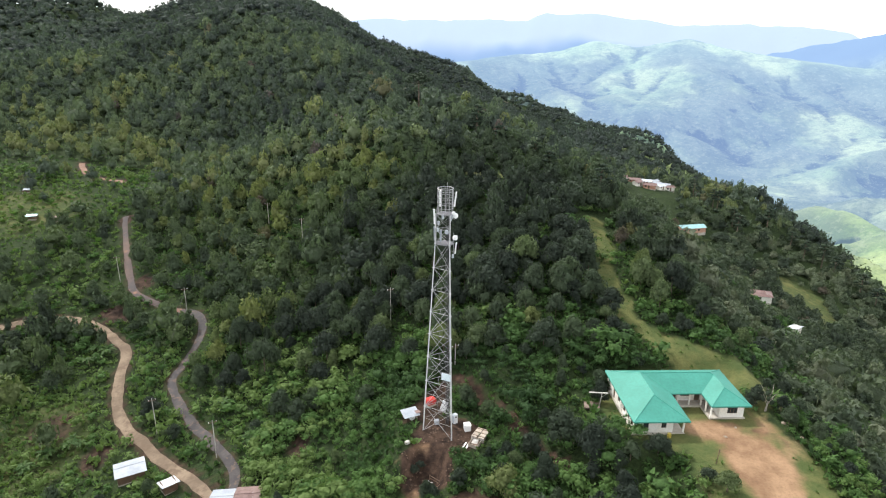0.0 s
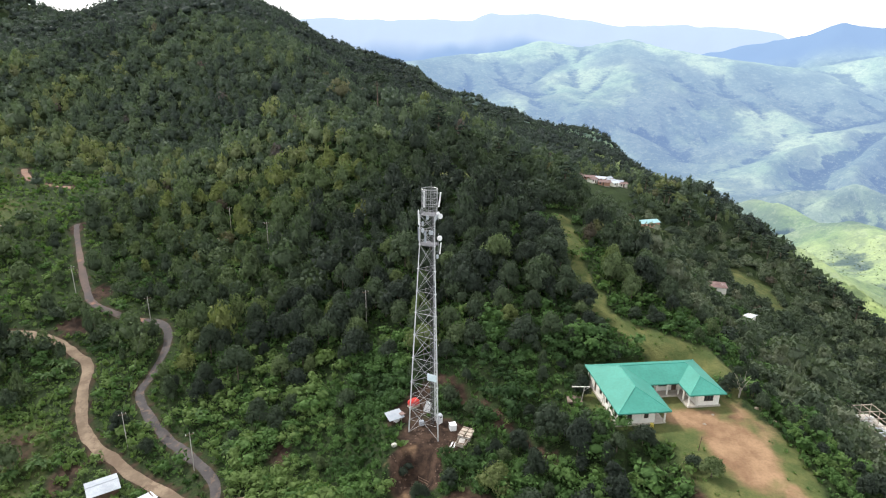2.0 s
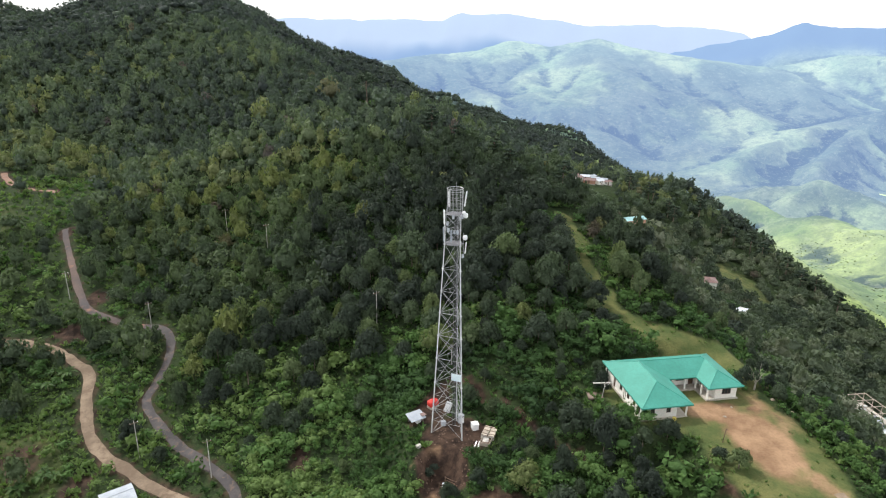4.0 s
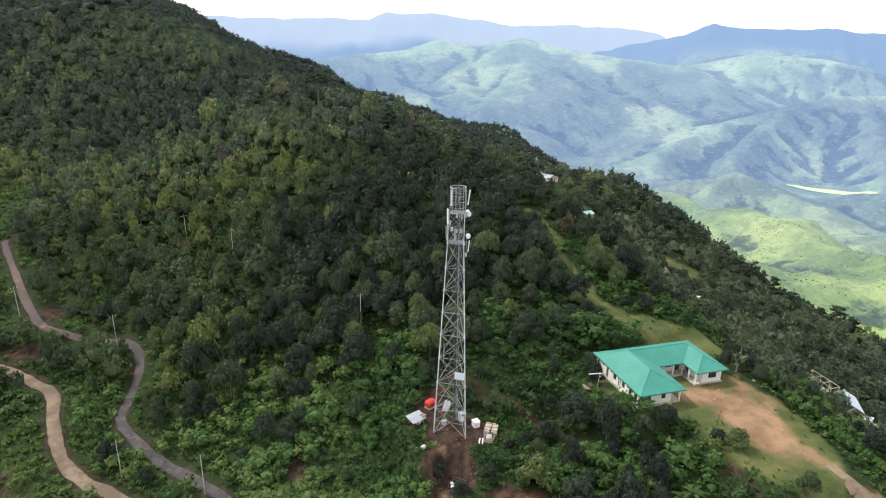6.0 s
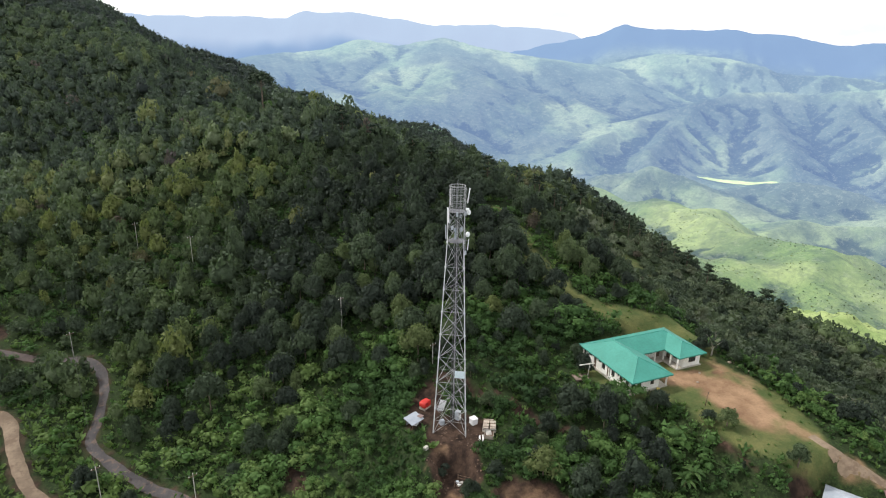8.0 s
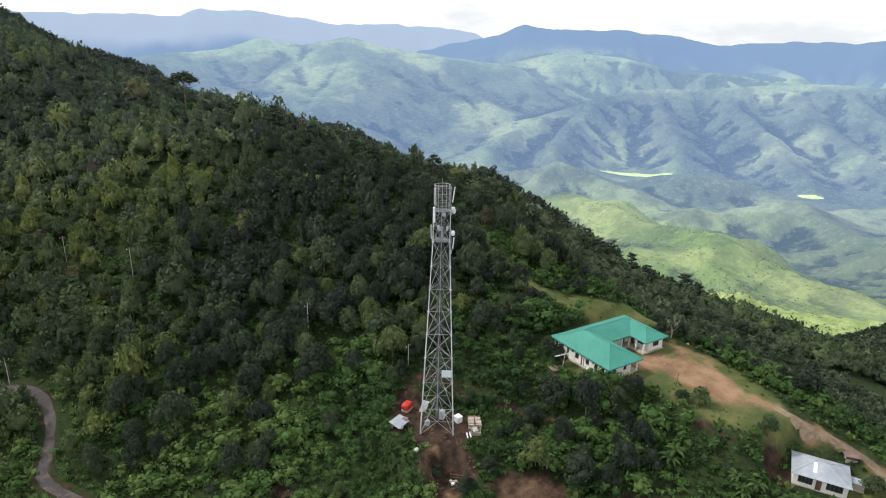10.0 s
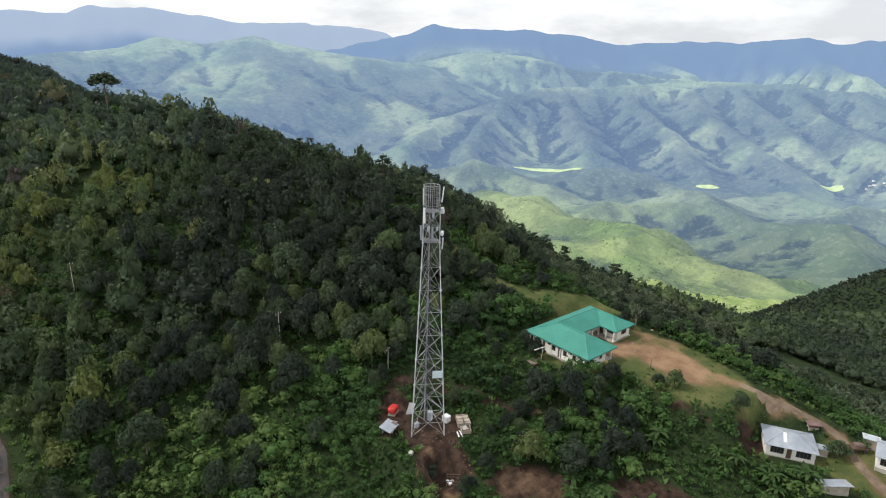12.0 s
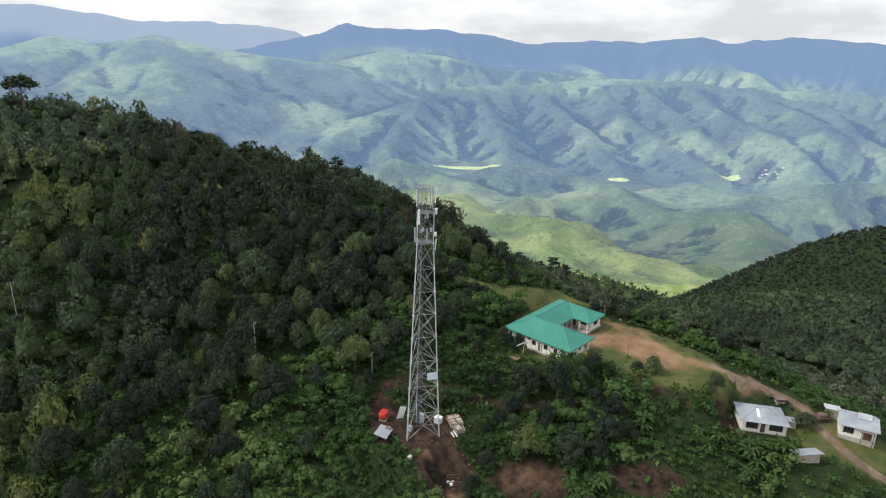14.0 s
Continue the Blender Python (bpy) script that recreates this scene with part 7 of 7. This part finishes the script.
def build_yard_things():
    s = thing("slab_and_frame", 29.9, 91.6, float(ground_z(29.9, 91.6)) + 0.05, -12, "worn brown slab with a pale pipe frame beside the school", "frame")
    part("slab", box(2.6, 2.3, 0.3, 0, 0, -0.15, 0, 0.03), surface("worn brown slab", (0.13, 0.095, 0.075), (0.23, 0.175, 0.14), 0.9, 0, 0.9, 6, 0.01), s, "worn brown slab")
    part("pole", rod((1.2, -0.2, 0), (1.45, -0.2, 2.7), 0.07), stone, s)
    part("beam", box(3.2, 0.28, 0.1, 0.9, -0.2, 2.68, 6, 0.02), stone, s)
    part("strut", rod((1.4, -0.2, 1.9), (2.4, -0.1, 2.7), 0.05), stone, s)
    s = thing("barrel", 39.7, 82.2, 10.35, 0, "yellow drum by the school wall", "barrel")
    bm = joined(rod((0, 0, 0), (0, 0, 0.7), 0.3, sides=14), rod((0, 0, 0.2), (0, 0, 0.25), 0.32, sides=14), rod((0, 0, 0.45), (0, 0, 0.5), 0.32, sides=14))
    part("drum", bm, surface("yellow drum", (0.45, 0.36, 0.06), (0.58, 0.46, 0.1), 0.5, 0, 2, 9, 0.004), s)
    s = thing("wooden_post", 44.2, 75.6, float(ground_z(44.2, 75.6)), 10, "thin leaning wooden post at the yard's edge", "post")
    part("shaft", rod((0, 0, -0.3), (0.25, 0, 2.6), 0.06), timber_dark, s)
    part("arm", rod((0.2, 0, 2.0), (0.7, 0.1, 2.4), 0.03), timber_dark, s)
    rng = np.random.RandomState(21)
    rock_mat = surface("dusty rock", (0.18, 0.14, 0.10), (0.32, 0.27, 0.21), 0.95, 0, 1.5, 8, 0.03)
    for x, y in ((51.5, 84.4), (48.7, 82.0), (60.2, 83.5), (60.7, 81.5), (59.9, 85.2)):
        b = thing("rock", x, y, float(ground_z(x, y)), float(rng.uniform(0, 360)), "small pale rock lying on bare earth", "rock", "rocks round the yard")
        bm = bmesh.new()
        bmesh.ops.create_icosphere(bm, subdivisions=2, radius=float(rng.uniform(0.2, 0.42)))
        for v in bm.verts:
            v.co = v.co * float(rng.uniform(0.8, 1.15))
            v.co.z *= 0.6
        part("stone", bm, rock_mat, b)
    t = thing("parked_trailer", 56.0, 43.4, float(ground_z(56.0, 43.4)), -40, "small dark flatbed cart parked on the dirt track", "cart")
    part("bed", box(2.6, 1.4, 0.35, 0, 0, 0.5, 0, 0.04), timber_dark, t)
    part("load", box(1.9, 1.1, 0.5, 0.1, 0, 0.85, 0, 0.1), tin_rust, t)
    for dx in (-0.8, 0.8):
        for dy in (-0.72, 0.72):
            part("wheel", rod((dx, dy - 0.08, 0.32), (dx, dy + 0.08, 0.32), 0.32, sides=14), rubber, t)
    part("drawbar", rod((1.3, 0, 0.55), (2.2, 0, 0.4), 0.05), steel_dark, t)


def leaf_ball(name, x, y, size, wide, mat, label, category, seed, group=""):
    s = thing(name, x, y, float(ground_z(x, y)) - 0.1, 0, label, category, group)
    r = np.random.RandomState(seed)
    v, f = trunk_arrays(r)
    part("trunk", (v * size, f), bark, s)
    v, f = crown_arrays(r, 10, 110, 1.0, 0.1, 0.8)
    part("crown", (v * [size * wide, size * wide, size], f), mat, s)


def build_lone_plants():
    leaf_ball("shrub", 43.2, 69.9, 3.6, 0.62, leaves_near, "round dark shrub at the edge of the yard", "shrub", 301)
    leaf_ball("shrub", 41.6, 72.3, 2.4, 0.8, leaves_near, "low dark shrub at the edge of the yard", "shrub", 302)
    leaf_ball("shrub", 46.4, 59.2, 4.2, 0.5, leaves_near, "upright dark shrub above the bungalow", "shrub", 303)
    leaf_ball("shrub", 53.0, 45.2, 3.4, 0.72, leaves_near, "dense dark shrub between house and track", "shrub", 304)
    leaf_ball("shrub", 38.0, 78.5, 2.2, 0.6, leaves_near, "dark leafy shrub below the school wall", "shrub", 305)
    leaf_ball("tree", 32.5, 78.5, 3.6, 0.62, leaves_near, "dark leafy tree below the school wall", "tree", 306)
    leaf_ball("tree", 29.5, 83.0, 4.0, 0.62, leaves_near, "dark leafy tree below the school", "tree", 307)
    s = thing("bare_tree", 58.6, 88.6, float(ground_z(58.6, 88.6)), 0, "pale bare-branched tree behind the school", "tree")
    r = np.random.RandomState(33)
    limbs = [tube_arrays([(0, 0, -0.3), (0.1, 0, 1.4), (0.3, 0.2, 2.6)], (0.18, 0.13, 0.08), 7)]
    for k in range(9):
        a = 2.4 * k
        limbs.append(tube_arrays([(0.15, 0.1, 1.0 + 0.15 * k), (0.8 * math.cos(a), 0.8 * math.sin(a), 2.3 + 0.15 * k), (1.5 * math.cos(a + 0.3), 1.5 * math.sin(a + 0.3), 3.0 + 0.2 * k)], (0.07, 0.04, 0.015), 5))
    part("trunk", merge(limbs), pale_bark, s)
    v, f = crown_arrays(r, 5, 26, 1.0, 0.1, 0.7)
    part("crown", (v * [1.6, 1.6, 4.4], f), leaves_near, s)
    rng = np.random.RandomState(15)
    hedge = along([(63.5, 90), (62.5, 80), (61.2, 70), (60.2, 61), (62.5, 53), (66, 47)], 0.8)
    x = hedge[:, 0] + rng.uniform(-0.9, 0.9, len(hedge))
    y = hedge[:, 1] + rng.uniform(-0.6, 0.6, len(hedge))
    size = rng.uniform(1.2, 2.2, len(x))
    bushes = [crown_arrays(np.random.RandomState(190 + k), 4, 40, 1.15, 0.2, 0.9, 0.0, 0.65) for k in range(5)]
    v, f, t = scatter(bushes, x, y, size, size * 0.75, rng.uniform(0.55, 1.0, len(x)), rng, 0.1)
    tagged(new("hedge", array_mesh("hedge", v, f, [leaves_bush], t)), "bright green hedge along the yard's outer edge", "hedge", kind="stuff")
    # timber shoring and bushes in the pit
    pit = thing("pit_frame", 2.4, 83.0, float(ground_z(2.4, 83.0)), -42, "dark timber shoring frame in a dug pit", "frame")
    for px in (-1.3, 1.3):
        for py in (-0.9, 0.9):
            part("post", rod((px, py, -0.5), (px, py, 1.0), 0.07, sides=6), timber_dark, pit)
    for pz in (0.35, 0.85):
        part("rail", rod((-1.4, -0.9, pz), (1.4, -0.9, pz), 0.05, sides=6), timber_dark, pit)
        part("rail", rod((-1.4, 0.9, pz), (1.4, 0.9, pz), 0.05, sides=6), timber_dark, pit)
        part("rail", rod((1.3, -0.9, pz), (1.3, 0.9, pz), 0.05, sides=6), timber_dark, pit)
    leaf_ball("shrub", -0.6, 85.4, 1.5, 0.9, leaves_near, "low leafy shrub beside the dug pit", "shrub", 311)
    leaf_ball("shrub", 0.5, 86.4, 1.1, 1.0, leaves_near, "low leafy shrub beside the dug pit", "shrub", 312)
    # dug earth and clods round the pit
    n = 260
    a, q = rng.uniform(0, 2 * math.pi, n), np.sqrt(rng.uniform(0.1, 1, n))
    x, y = 3.0 + 7.0 * q * np.cos(a), 86.5 + 8.5 * q * np.sin(a)
    ok = soil_cover(x, y) > 0.5
    x, y = x[ok], y[ok]
    size = rng.uniform(0.08, 0.26, len(x))
    v, f, _ = scatter([(BALL1[0] * np.random.RandomState(k).uniform(0.7, 1.2, (len(BALL1[0]), 1)), BALL1[1]) for k in range(4)], x, y, size * 0.6, size, rng.uniform(0, 1, len(x)), rng, 0.05)
    tagged(new("clods", array_mesh("clods", v, f, [earth_clod], even=False)), "loose clods of dug brown earth", "earth", kind="stuff")


build_pines()
build_banana()
build_poles()
build_yard_things()
build_lone_plants()
